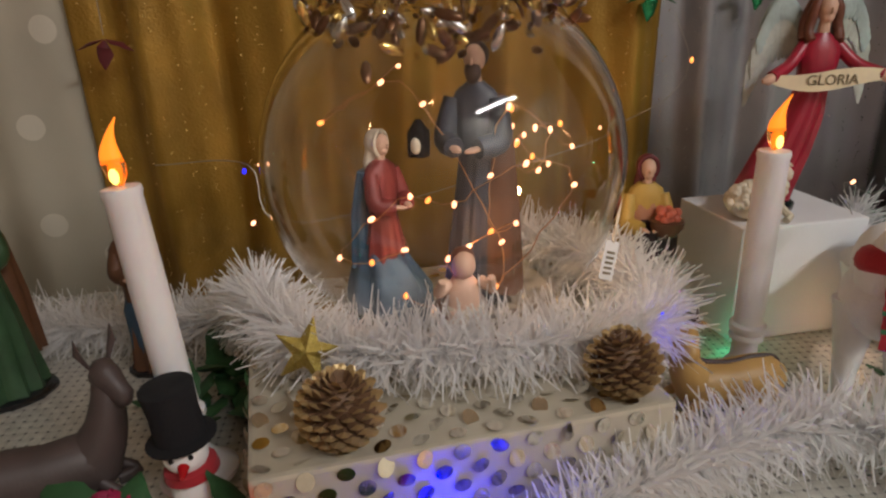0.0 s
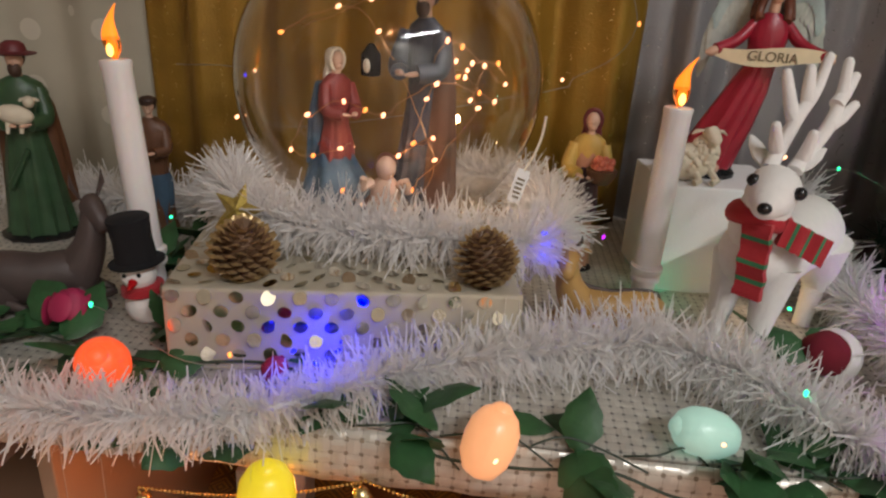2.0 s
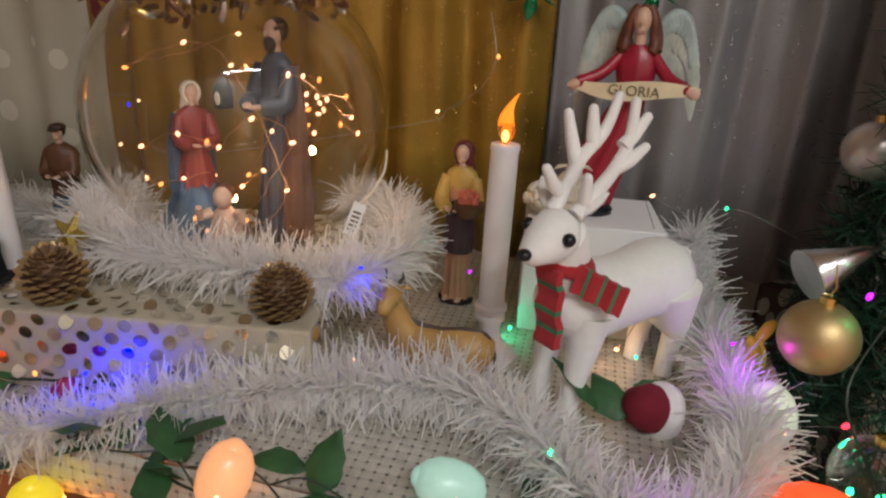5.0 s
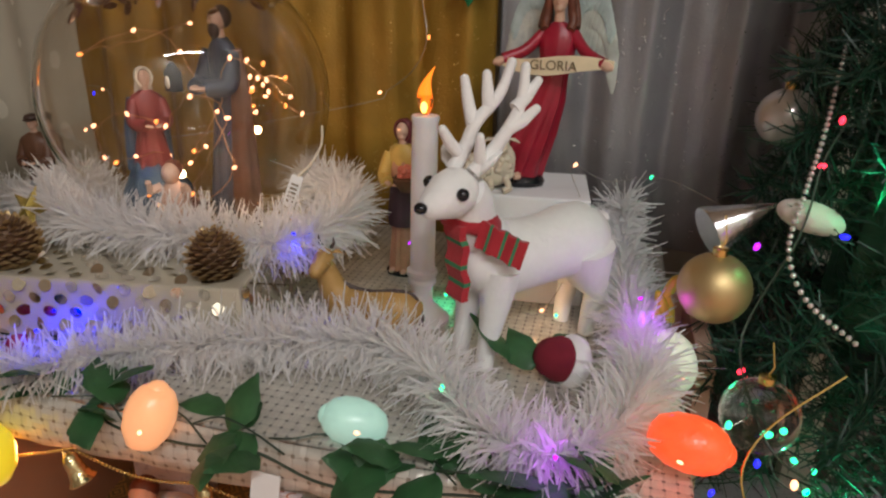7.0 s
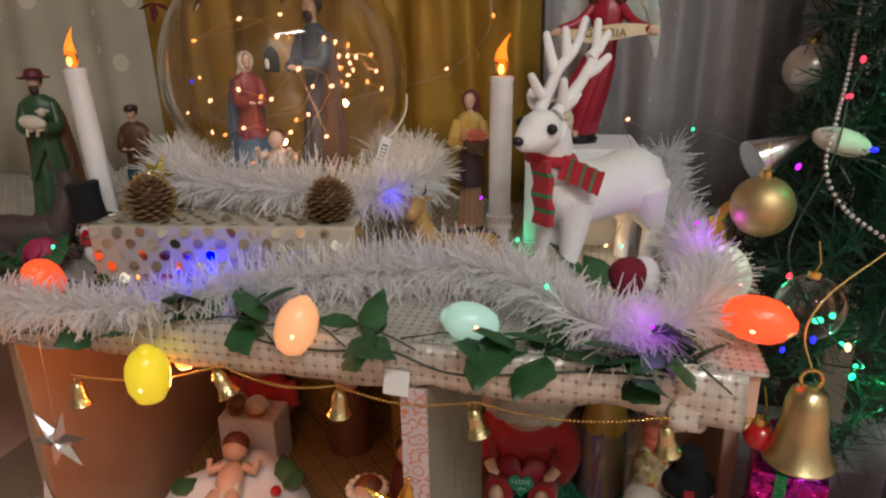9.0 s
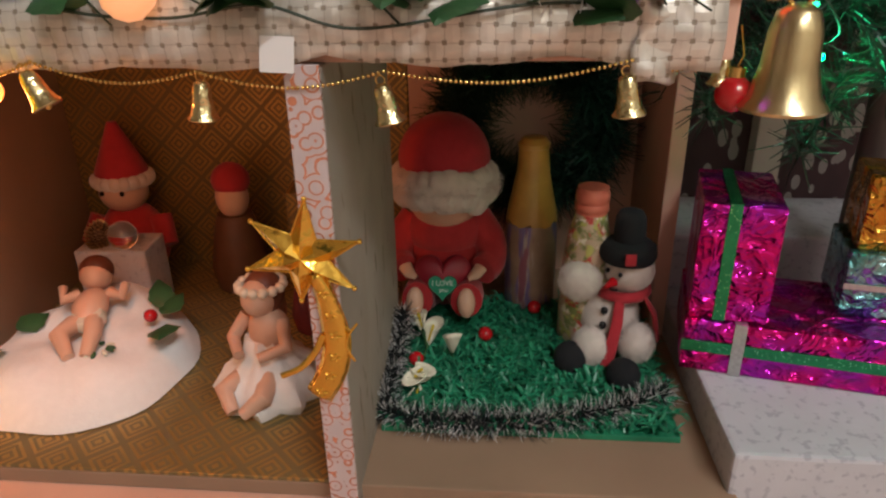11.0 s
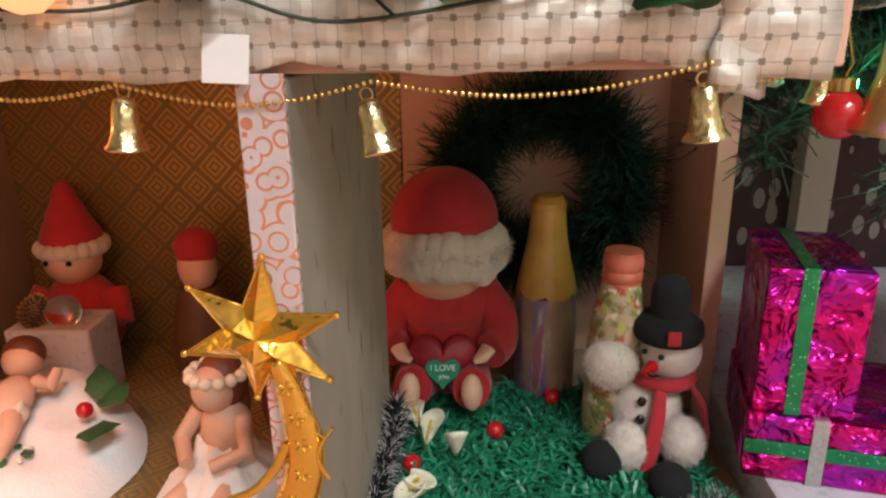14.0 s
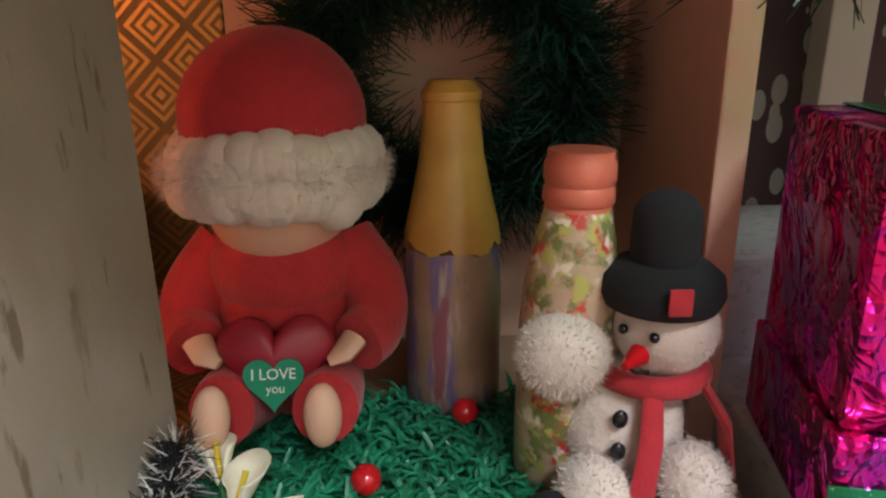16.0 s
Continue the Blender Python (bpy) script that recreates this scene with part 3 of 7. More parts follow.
# the cabinet
slab("cabinet_base", (-0.42, 0.29, 0.0), (0.68, 0.745, 0.016), "card", "brown card base of the open cabinet", "base")
slab("back_panel_gold", (-0.42, 0.732, 0.016), (0.352, 0.745, 0.374), "gold_cloth", "back panel lined with gold key-pattern cloth", "panel")
slab("back_panel_tan", (0.352, 0.734, 0.016), (0.67, 0.745, 0.374), "board", "plain tan back panel of the cabinet", "panel")
slab("divider_panel", (0.342, 0.275, 0.0), (0.361, 0.527, 0.374), "wood", "weathered bare timber upright dividing the cabinet", "panel")
slab("divider_trim", (0.338, 0.2705, 0.0), (0.3615, 0.2745, 0.376), "curl_paper", "pale paper strip with copper curls on the upright", "trim", edge=0.001)
slab("side_panel", (0.654, 0.558, 0.0), (0.672, 0.734, 0.374), "board", "plain tan side board of the cabinet", "panel")
slab("left_panel", (-0.012, 0.0, 0.0), (0.0, 0.45, 0.374), "card", "brown card side of the lit niche", "panel", pose(-0.068, 0.285, 0.0, 0, 0, 8))
slab("table_top", (-0.75, 0.285, 0.375), (0.618, 0.80, 0.413), "board", "board top of the cabinet under a cloth", "tabletop")
slab("tablecloth", (-0.75, 0.279, 0.4132), (0.622, 0.80, TOP), "cloth_top", "silver woven cloth over the cabinet top", "tablecloth")
hem = Build()
n = 90
verts, faces = [], []
for i in range(n + 1):
    x = -0.75 + 1.357 * i / n
    for k in range(6):
        z = TOP - 0.001 - k * 0.0085
        verts.append((x, 0.2745 - 0.004 * math.sin(k * 0.7) + 0.0035 * noise.noise((x * 22, k * 0.5, 0)) + 0.0018 * noise.noise((x * 55, k * 0.9, 4)) - (0.003 if k == 5 else 0), z + (0.0022 * noise.noise((x * 9, 3, 0)) + 0.0012 * noise.noise((x * 26, 5, 0))) * k))
for i in range(n):
    for k in range(5):
        faces.append((i * 6 + k, i * 6 + k + 1, (i + 1) * 6 + k + 1, (i + 1) * 6 + k))
hem.add(verts, faces, "cloth_edge")
ob = whole("cloth_hem", hem, "crumpled hem of the silver woven cloth", "tablecloth", kind=S)
so = ob.modifiers.new("thickness", "SOLIDIFY")
so.thickness = 0.0012
crumple = Build()
rnd = random.Random(4)
verts, faces = [], []
for i in range(15):
    for k in range(13):
        a, b = i / 14, k / 12
        verts.append((0.554 + 0.082 * a - 0.012 * a * a + 0.006 * noise.noise((a * 5, b * 5, 1)), 0.269 + 0.13 * a ** 2.2 + 0.008 * noise.noise((a * 6, b * 4, 2)), TOP + 0.004 - 0.058 * b + 0.006 * noise.noise((a * 5, b * 6, 5))))
faces = [(i * 13 + k, i * 13 + k + 1, (i + 1) * 13 + k + 1, (i + 1) * 13 + k) for i in range(14) for k in range(12)]
crumple.add(verts, faces, "cloth_edge")
ob = whole("cloth_corner", crumple, "bunched silver cloth at the cabinet's corner", "tablecloth", kind=S)
ob.modifiers.new("thickness", "SOLIDIFY").thickness = 0.0012
slab("niche_cloth", (-0.12, 0.29, 0.0162), (0.3415, 0.731, FLOOR), "gold_floor", "gold key-pattern cloth on the niche floor", "cloth", edge=0.001)
slab("snow_ledge", (0.672, 0.30, 0.0), (1.5, 0.74, 0.058), "snow_cloth", "white snowflake cloth over a low ledge", "ledge", edge=0.004)
slab("snow_step", (0.675, 0.60, 0.058), (1.5, 0.74, 0.128), "snow_cloth", "white snowflake cloth over a raised box", "ledge", edge=0.004)
slab("leaf_wall", (0.673, 0.741, 0.0), (1.6, 0.76, 0.42), "leaf_paper", "dark wallpaper with pale leaf sprays", "wall")
slab("pale_post", (0.80, 0.715, 0.128), (0.835, 0.7405, 0.42), "wall", "pale upright board by the wallpaper", "post")


def curtain(name, x0, x1, y, key, label, folds, depth, sag=0.0):
    b, nx, nz = Build(), 120, 8
    verts = []
    for i in range(nx + 1):
        u = i / nx
        for k in range(nz + 1):
            z = TOP + (1.05) * k / nz
            x = x0 + (x1 - x0) * u + 0.006 * math.sin(3 * z + 9 * u)
            verts.append((x, y + depth * math.sin(u * folds * 6.283 + 0.8 * math.sin(z * 4)) + 0.35 * depth * math.sin(u * folds * 15.1 + z * 3), z))
    faces = [(i * (nz + 1) + k, (i + 1) * (nz + 1) + k, (i + 1) * (nz + 1) + k + 1, i * (nz + 1) + k + 1) for i in range(nx) for k in range(nz)]
    b.add(verts, faces, key)
    ob = whole(name, b, label, "curtain", kind=S)
    ob.modifiers.new("thickness", "SOLIDIFY").thickness = 0.001
    return ob


curtain("curtain_gold", -0.215, 0.405, 0.745, "gold_sheer", "shimmering gold organza curtain in soft folds", 5, 0.012)
curtain("curtain_grey", 0.395, 0.80, 0.765, "grey_sheer", "grey organza curtain with silver glints", 4, 0.012)
curtain("curtain_cream", -0.95, -0.205, 0.765, "cream_sheer", "cream net curtain with round sequin motifs", 4, 0.008)
glints = Build()
rnd = random.Random(12)
for i in range(1500):
    x = rnd.uniform(-0.2, 0.72)
    col = round(x / 0.021) * 0.021 + rnd.gauss(0, 0.002)
    z = TOP + rnd.uniform(0.02, 0.45)
    glints.ball((col, 0.729 if x < 0.4 else 0.749, z), (0.0008, 0.0004, 0.0008), "silver" if x > 0.4 else "gold_bead", seg=5, rings=3)
whole("curtain_sequins", glints, "tiny sequins scattered over the curtains", "sequins", kind="stuff")


# ---------- tinsel ----------
def garland(name, label, pts, per_metre, length, width, key, seed, floor=None, tip=None, group="tinsel garlands"):
    r = root(name, label, "tinsel garland", pose(0, 0, 0), group)
    line = curve(pts, 0.008)
    total = sum((b - a).length for a, b in zip(line, line[1:]))
    part("core", Build().tube(line, 0.0025, key, 6), r)
    b = Build()
    strands(b, line, int(per_metre * total), length, width, key, seed, floor, tip, 0.32)
    tagged(part("fringe", b, r, smooth=False), kind="stuff")
    return r


garland("tinsel_garland", "white tinsel garland wound round the glass bowl",
        [(0.20, 0.635, 0.505), (0.275, 0.575, 0.505), (0.298, 0.49, 0.505), (0.275, 0.425, 0.505), (0.21, 0.408, 0.508), (0.14, 0.404, 0.508), (0.07, 0.41, 0.51), (0.02, 0.445, 0.512), (-0.008, 0.51, 0.51), (-0.03, 0.565, 0.475), (-0.09, 0.605, 0.445), (-0.2, 0.62, 0.44), (-0.34, 0.63, 0.44)],
        8000, 0.036, 0.0019, "white_strand", 1, TOP + 0.002)
garland("tinsel_garland", "white tinsel garland along the cabinet's front edge",
        [(-0.34, 0.236, 0.436), (-0.12, 0.236, 0.436), (0.03, 0.238, 0.436), (0.11, 0.262, 0.436), (0.18, 0.308, 0.44), (0.25, 0.343, 0.443), (0.32, 0.366, 0.446), (0.385, 0.372, 0.450), (0.437, 0.340, 0.450), (0.48, 0.298, 0.442), (0.53, 0.285, 0.438), (0.57, 0.322, 0.443), (0.588, 0.385, 0.447), (0.582, 0.46, 0.45), (0.572, 0.53, 0.458), (0.566, 0.59, 0.478), (0.562, 0.618, 0.498), (0.566, 0.612, 0.506), (0.560, 0.622, 0.512)],
        8000, lambda c: 0.027 + 0.009 * min(1, max(0, (c.x - 0.12) / 0.18)), 0.0019, "white_strand", 2)
garland("tinsel_garland", "dark tinsel with white tips edging the grass",
        [(0.369, 0.50, 0.072), (0.371, 0.47, 0.055), (0.366, 0.43, 0.042), (0.37, 0.375, 0.032), (0.43, 0.362, 0.03), (0.52, 0.368, 0.03), (0.60, 0.392, 0.03), (0.648, 0.425, 0.03)],
        12000, 0.019, 0.0009, "black_strand", 3, FLOOR + 0.001, "white_strand")


# ---------- on the cabinet: gift box, bowl ----------
def gift(name, label, w, d, h, paper, m, ribbons=(), group="wrapped gifts", dots=False):
    r = root(name, label, "gift box", m, group)
    part("wrapping", Build().box((0, 0, 0), (w, d, h), paper, 0.003), r, smooth=False)
    if dots:
        b = Build()
        step = 0.0225
        rnd = random.Random(5)

        def disc(c, u, v, nrm):
            c, u, v, nrm = Vector(c), Vector(u), Vector(v), Vector(nrm)
            tilt = (rnd.gauss(0, 0.26), rnd.gauss(0, 0.26))
            c = c + nrm * 0.0015
            ring = [c + nrm * 0.0004 + 0.0052 * (u * math.cos(a) + v * math.sin(a)) + nrm * 0.0052 * (tilt[0] * math.cos(a) + tilt[1] * math.sin(a)) for a in [k * math.pi / 6 for k in range(12)]]
            b.add(ring, [tuple(range(12))], "foil_dot")
        for j in range(int(d / step * 1.9)):
            for i in range(int(w / step)):
                x = step * (i + 0.35 + 0.5 * (j % 2)) 
                if x < w - 0.005:
                    disc((x, step * 0.52 * (j + 0.6), h), (1, 0, 0), (0, 1, 0), (0, 0, 1))
        for j in range(int(h / step * 1.9)):
            for i in range(int(w / step)):
                x = step * (i + 0.35 + 0.5 * (j % 2))
                if x < w - 0.005:
                    disc((x, 0, h - step * 0.52 * (j + 0.5)), (1, 0, 0), (0, 0, 1), (0, -1, 0))
            for i in range(int(d / step)):
                y = step * (i + 0.35 + 0.5 * (j % 2))
                disc((w, y, h - step * 0.52 * (j + 0.5)), (0, 1, 0), (0, 0, 1), (1, 0, 0))
                disc((0, y, h - step * 0.52 * (j + 0.5)), (0, 1, 0), (0, 0, 1), (-1, 0, 0))
        tagged(part("foil_dots", b, r, "mirror-bright foil dots", smooth=False), kind="stuff")
        # shade along the side fold, drawn as a thin dark strip
        part("fold_shade", Build().add([(w + 0.0006, 0.02, h - 0.002), (w + 0.0012, 0.12, 0.02), (w + 0.0012, 0.12, 0.019), (w + 0.0006, 0.02, h - 0.004)], [(0, 1, 2, 3)], "ink_and_crease"), r)
    for k, (lo, hi, key) in enumerate(ribbons):
        part("ribbon", Build().box(lo, hi, key, 0.0004), r, "shiny ribbon", smooth=False)
    return r


gift("gift_box", "gift box in pale gold paper with foil dots", 0.262, 0.27, 0.068, "gift_paper", pose(0.012, 0.318, TOP, 0, 0, 9.5), dots=True)

bowl = root("glass_bowl", "large round clear glass bowl holding a nativity scene", "glass bowl", pose(0.14, 0.512, 0.4865))
R, prof = 0.135, []
for k in range(3, 27):
    a = math.pi * k / 31.5
    prof.append((R * math.sin(a), R * 0.94 - R * math.cos(a)))
prof = [(0.02, 0.0), (0.035, 0.001)] + prof
inner = [(r - 0.0022, z + 0.002 * (1 if k < 4 else 0)) for k, (r, z) in enumerate(prof)]
b, seg = Build(), 64
ring = prof + inner[::-1]
verts = [(r * math.cos(2 * math.pi * i / seg), r * math.sin(2 * math.pi * i / seg), z) for r, z in ring for i in range(seg)]
faces = [(k * seg + i, k * seg + (i + 1) % seg, (k + 1) * seg + (i + 1) % seg, (k + 1) * seg + i) for k in range(len(ring) - 1) for i in range(seg)]
faces += [tuple(reversed(range(seg))), tuple(range((len(ring) - 1) * seg, len(ring) * seg))]
b.add(verts, faces, "glass")
ob = part("bowl_wall", b, bowl)
ob.visible_shadow = False
RIM = prof[-1]

sprigs = root("rim_garland", "copper and gold pine sprigs round the bowl's rim", "garland", pose(0.14, 0.512, 0.4865 + RIM[1]))
rnd = random.Random(8)
for k in range(12):
    a = 2 * math.pi * (k + 0.3 * rnd.random()) / 12
    b = Build()
    c = Vector((RIM[0] * 1.05 * math.cos(a), RIM[0] * 1.05 * math.sin(a), 0.0))
    for j in range(16):
        q = c + Vector((rnd.gauss(0, 0.011) + 0.006 * math.cos(a), rnd.gauss(0, 0.011) + 0.006 * math.sin(a), rnd.gauss(-0.008, 0.014)))
        b.ball(q, (0.0036, 0.0022, 0.009), ("copper_cone", "gold_bead", "copper_cone", "silver")[j % 4], (rnd.uniform(0, 180), rnd.uniform(0, 180), 0), 6, 4)
    b.tube([c, c + Vector((0.01 * math.cos(a), 0.01 * math.sin(a), -0.015))], 0.001, "copper_cone", 5)
    tagged(part("sprig", b, sprigs), kind="stuff")
part("wire_ring", Build().tube([(RIM[0] * 1.02 * math.cos(t / 8 * math.pi), RIM[0] * 1.02 * math.sin(t / 8 * math.pi), 0.0015) for t in range(17)], 0.0015, "copper_cone", 6), sprigs)


def robe(b, rows, key, seg=54, flutes=10, at=(0, 0)):
    """Draped cloth: rows of height, half width, half depth, fold depth and sideways shift."""
    verts = []
    for k, (z, rx, ry, fold, dx, dy) in enumerate(rows):
        for i in range(seg):
            a = 2 * math.pi * i / seg
            q = 1 + fold * (math.sin(flutes * a + 0.5 * k) + 0.5 * math.sin((flutes * 2 - 3) * a - 0.3 * k))
            verts.append((at[0] + dx + rx * q * math.cos(a), at[1] + dy + ry * q * math.sin(a), z))
    n = len(rows)
    faces = [(k * seg + i, k * seg + (i + 1) % seg, (k + 1) * seg + (i + 1) % seg, (k + 1) * seg + i) for k in range(n - 1) for i in range(seg)]
    faces += [tuple(reversed(range(seg))), tuple(range((n - 1) * seg, n * seg))]
    b.add(verts, faces, key)


def rock_base(b, rx, ry, h, key="black"):
    verts, seg = [], 28
    for z, q in ((0, 1.0), (h * 0.5, 1.04), (h, 0.9), (h * 1.05, 0.3)):
        for i in range(seg):
            a = 2 * math.pi * i / seg
            w = q * (1 + 0.1 * noise.noise((3 * math.cos(a), 3 * math.sin(a), z * 90)))
            verts.append((rx * w * math.cos(a), ry * w * math.sin(a), z))
    faces = [(k * seg + i, k * seg + (i + 1) % seg, (k + 1) * seg + (i + 1) % seg, (k + 1) * seg + i) for k in range(3) for i in range(seg)]
    b.add(verts, faces + [tuple(reversed(range(seg))), tuple(range(3 * seg, 4 * seg))], key)


def plain_head(b, c, h, skin, hair, hood=None):
    """Plain head with a soft nose and chin, hair, and a hood if there is one."""
    x, y, z = c
    b.tube([(x, y + 0.006 * h, z - 0.085 * h), (x, y, z - 0.04 * h)], [0.026 * h, 0.023 * h], skin, 10)
    b.ball((x, y, z + 0.006 * h), (0.040 * h, 0.046 * h, 0.050 * h), skin)
    b.ball((x, y - 0.012 * h, z - 0.026 * h), (0.029 * h, 0.030 * h, 0.027 * h), skin, seg=12, rings=8)
    b.ball((x, y - 0.045 * h, z - 0.004 * h), (0.007 * h, 0.010 * h, 0.014 * h), skin, seg=8, rings=6)
    b.ball((x, y + 0.022 * h, z + 0.016 * h), (0.047 * h, 0.046 * h, 0.052 * h), hair)
    if hood:
        b.ball((x, y + 0.034 * h, z + 0.010 * h), (0.058 * h, 0.052 * h, 0.066 * h), hood)
        ring = [(x + 0.050 * h * math.sin(t), y - 0.002 * h, z + 0.006 * h + 0.062 * h * math.cos(t)) for t in [k * 2 * math.pi / 20 for k in range(21)]]
        b.tube(ring, 0.011 * h, hood, 8)
        b.tube([(x, y + 0.045 * h, z), (x, y + 0.055 * h, z - 0.08 * h), (x, y + 0.05 * h, z - 0.16 * h)], [0.045 * h, 0.06 * h, 0.055 * h], hood, 12, 0.6)


def arm(b, h, s, key, skin, shoulder, elbow, wrist):
    pts = curve([(s * shoulder[0] * h, shoulder[1] * h, shoulder[2] * h), (s * elbow[0] * h, elbow[1] * h, elbow[2] * h), (s * wrist[0] * h, wrist[1] * h, wrist[2] * h)], 0.02 * h)
    b.tube(pts, [h * (0.036 + 0.008 * math.sin(3.0 * k / len(pts))) for k in range(len(pts))], key, 12)
    d = (pts[-1] - pts[-2]).normalized()
    b.tube([pts[-1] - d * 0.01 * h, pts[-1] + d * 0.025 * h, pts[-1] + d * 0.055 * h], [0.017 * h, 0.02 * h, 0.008 * h], skin, 8, 0.6)


def figure(name, label, m, key, height, gown, shoulders, heads, extra=None, group="nativity figurines", hood=None, lean=0.0, sleeve=None, arms=((0.085, -0.01, 0.79), (0.105, -0.05, 0.65), (0.045, -0.13, 0.63))):
    """A painted figurine as one mesh: draped gown, torso, arms, plain head."""
    b, h = Build(), height
    rock_base(b, gown * 1.25 * h, gown * h, 0.03 * h)
    g, w = gown * h, shoulders * h
    robe(b, [(0.025 * h, g, g * 0.85, 0.10, -lean * h, 0), (0.06 * h, g * 0.98, g * 0.82, 0.10, -lean * 0.9 * h, 0), (0.2 * h, g * 0.88, g * 0.72, 0.08, -lean * 0.7 * h, 0), (0.4 * h, g * 0.76, g * 0.62, 0.05, -lean * 0.3 * h, 0), (0.56 * h, w * 0.72, w * 0.58, 0.03, 0, 0),
             (0.68 * h, w * 0.86, w * 0.62, 0.02, 0, 0), (0.77 * h, w, w * 0.58, 0.01, 0, 0), (0.815 * h, w * 0.8, w * 0.48, 0.0, 0, 0), (0.85 * h, w * 0.34, w * 0.32, 0.0, 0, 0)], key)
    plain_head(b, (0, -0.01 * h, 0.925 * h), h, heads[0], heads[1], hood)
    for s in (-1, 1):
        arm(b, h, s, sleeve or key, heads[0], *arms)
    if extra:
        extra(b, h)
    return whole(name, b, label, "figurine", m, group)


def lady_bits(b, h):
    robe(b, [(0.55 * h, 0.092 * h, 0.06 * h, 0.04, 0, 0.012 * h), (0.68 * h, 0.098 * h, 0.062 * h, 0.03, 0, 0.006 * h), (0.77 * h, 0.104 * h, 0.062 * h, 0.01, 0, 0), (0.82 * h, 0.085 * h, 0.05 * h, 0.0, 0, 0), (0.85 * h, 0.045 * h, 0.04 * h, 0, 0, 0)], "yellow_robe", flutes=7)
    robe(b, [(0.33 * h, 0.086 * h, 0.07 * h, 0.05, 0, -0.012 * h), (0.4 * h, 0.092 * h, 0.074 * h, 0.05, 0, -0.012 * h), (0.55 * h, 0.08 * h, 0.066 * h, 0.03, 0, -0.008 * h), (0.66 * h, 0.072 * h, 0.056 * h, 0.02, 0, -0.006 * h)], "plum", flutes=7)
    for s in (-1, 1):
        b.ball((s * 0.04 * h, -0.075 * h, 0.035 * h), (0.02 * h, 0.04 * h, 0.016 * h), "skin", seg=8, rings=6)
    b.lathe([(0.05 * h, 0.0), (0.085 * h, 0.05 * h), (0.088 * h, 0.085 * h), (0.08 * h, 0.09 * h)], "brown_robe", at=(0.09 * h, -0.12 * h, 0.59 * h), flute=0.04, flutes=12, seg=24)
    for k in range(16):
        q = 0.055 * h * math.sqrt((k % 8 + 0.5) / 8)
        b.ball((0.09 * h + q * math.cos(k * 2.4), -0.12 * h + q * math.sin(k * 2.4), 0.69 * h + 0.03 * h * (k // 8)), 0.026 * h, "bottle_red", seg=8, rings=6)


def beard(b, h):
    b.ball((0, -0.035 * h, 0.885 * h), (0.032 * h, 0.026 * h, 0.042 * h), "hair", seg=10, rings=8)


def shepherd_bits(b, h):
    beard(b, h)
    b.lathe([(0.095 * h, 0.955 * h), (0.105 * h, 0.962 * h), (0.06 * h, 0.972 * h), (0.052 * h, 1.005 * h), (0.03 * h, 1.02 * h), (0.005 * h, 1.022 * h)], "maroon", at=(0, 0.004 * h, 0), squash=(1, 0.95))
    b.ball((-0.01 * h, -0.14 * h, 0.68 * h), (0.085 * h, 0.045 * h, 0.05 * h), "cream", (0, 12, 0))
    b.ball((0.06 * h, -0.15 * h, 0.745 * h), (0.026 * h, 0.034 * h, 0.03 * h), "cream")
    for s in (-1, 1):
        b.ball((0.06 * h + s * 0.03 * h, -0.14 * h, 0.755 * h), (0.018 * h, 0.008 * h, 0.009 * h), "cream", (0, s * 25, 0), 6, 5)
        b.tube([(s * 0.03 * h - 0.01 * h, -0.15 * h, 0.65 * h), (s * 0.03 * h - 0.02 * h, -0.16 * h, 0.59 * h)], [0.014 * h, 0.009 * h], "cream", 7)
    robe(b, [(0.16 * h, 0.165 * h, 0.07 * h, 0.08, 0.01 * h, 0.06 * h), (0.45 * h, 0.15 * h, 0.065 * h, 0.06, 0.01 * h, 0.05 * h), (0.7 * h, 0.135 * h, 0.06 * h, 0.03, 0, 0.035 * h), (0.8 * h, 0.1 * h, 0.05 * h, 0.02, 0, 0.02 * h)], "brown_robe", flutes=8)
    b.tube([(-0.09 * h, -0.1 * h, 0.3 * h), (0.02 * h, -0.13 * h, 0.5 * h)], [0.02 * h, 0.012 * h], "green_robe", 8)


def boy_bits(b, h):
    robe(b, [(0.02 * h, 0.1 * h, 0.08 * h, 0.06, 0, 0), (0.4 * h, 0.115 * h, 0.09 * h, 0.03, 0, 0), (0.46 * h, 0.1 * h, 0.08 * h, 0.02, 0, 0)], "blue_robe", flutes=6)
    b.ball((0, 0.0, 0.965 * h), (0.06 * h, 0.065 * h, 0.032 * h), "hair")
    b.ball((0, -0.05 * h, 0.95 * h), (0.045 * h, 0.035 * h, 0.01 * h), "hair")


figure("lady_figurine", "woman figurine in ochre and plum carrying a fruit basket", pose(0.334, 0.592, TOP, 0, 0, -8), "peach_robe", 0.172, 0.088, 0.1, ("skin", "hair"), lady_bits, hood="maroon", sleeve="yellow_robe")
figure("shepherd_figurine", "shepherd figurine in green robe holding a lamb", pose(-0.238, 0.545, TOP, 0, 0, 25), "green_robe", 0.196, 0.155, 0.13, ("skin", "hair"), shepherd_bits)
figure("boy_figurine", "shepherd boy figurine in brown waistcoat and dark cap", pose(-0.122, 0.575, TOP, 0, 0, 10), "brown_robe", 0.152, 0.12, 0.135, ("skin", "hair"), boy_bits)


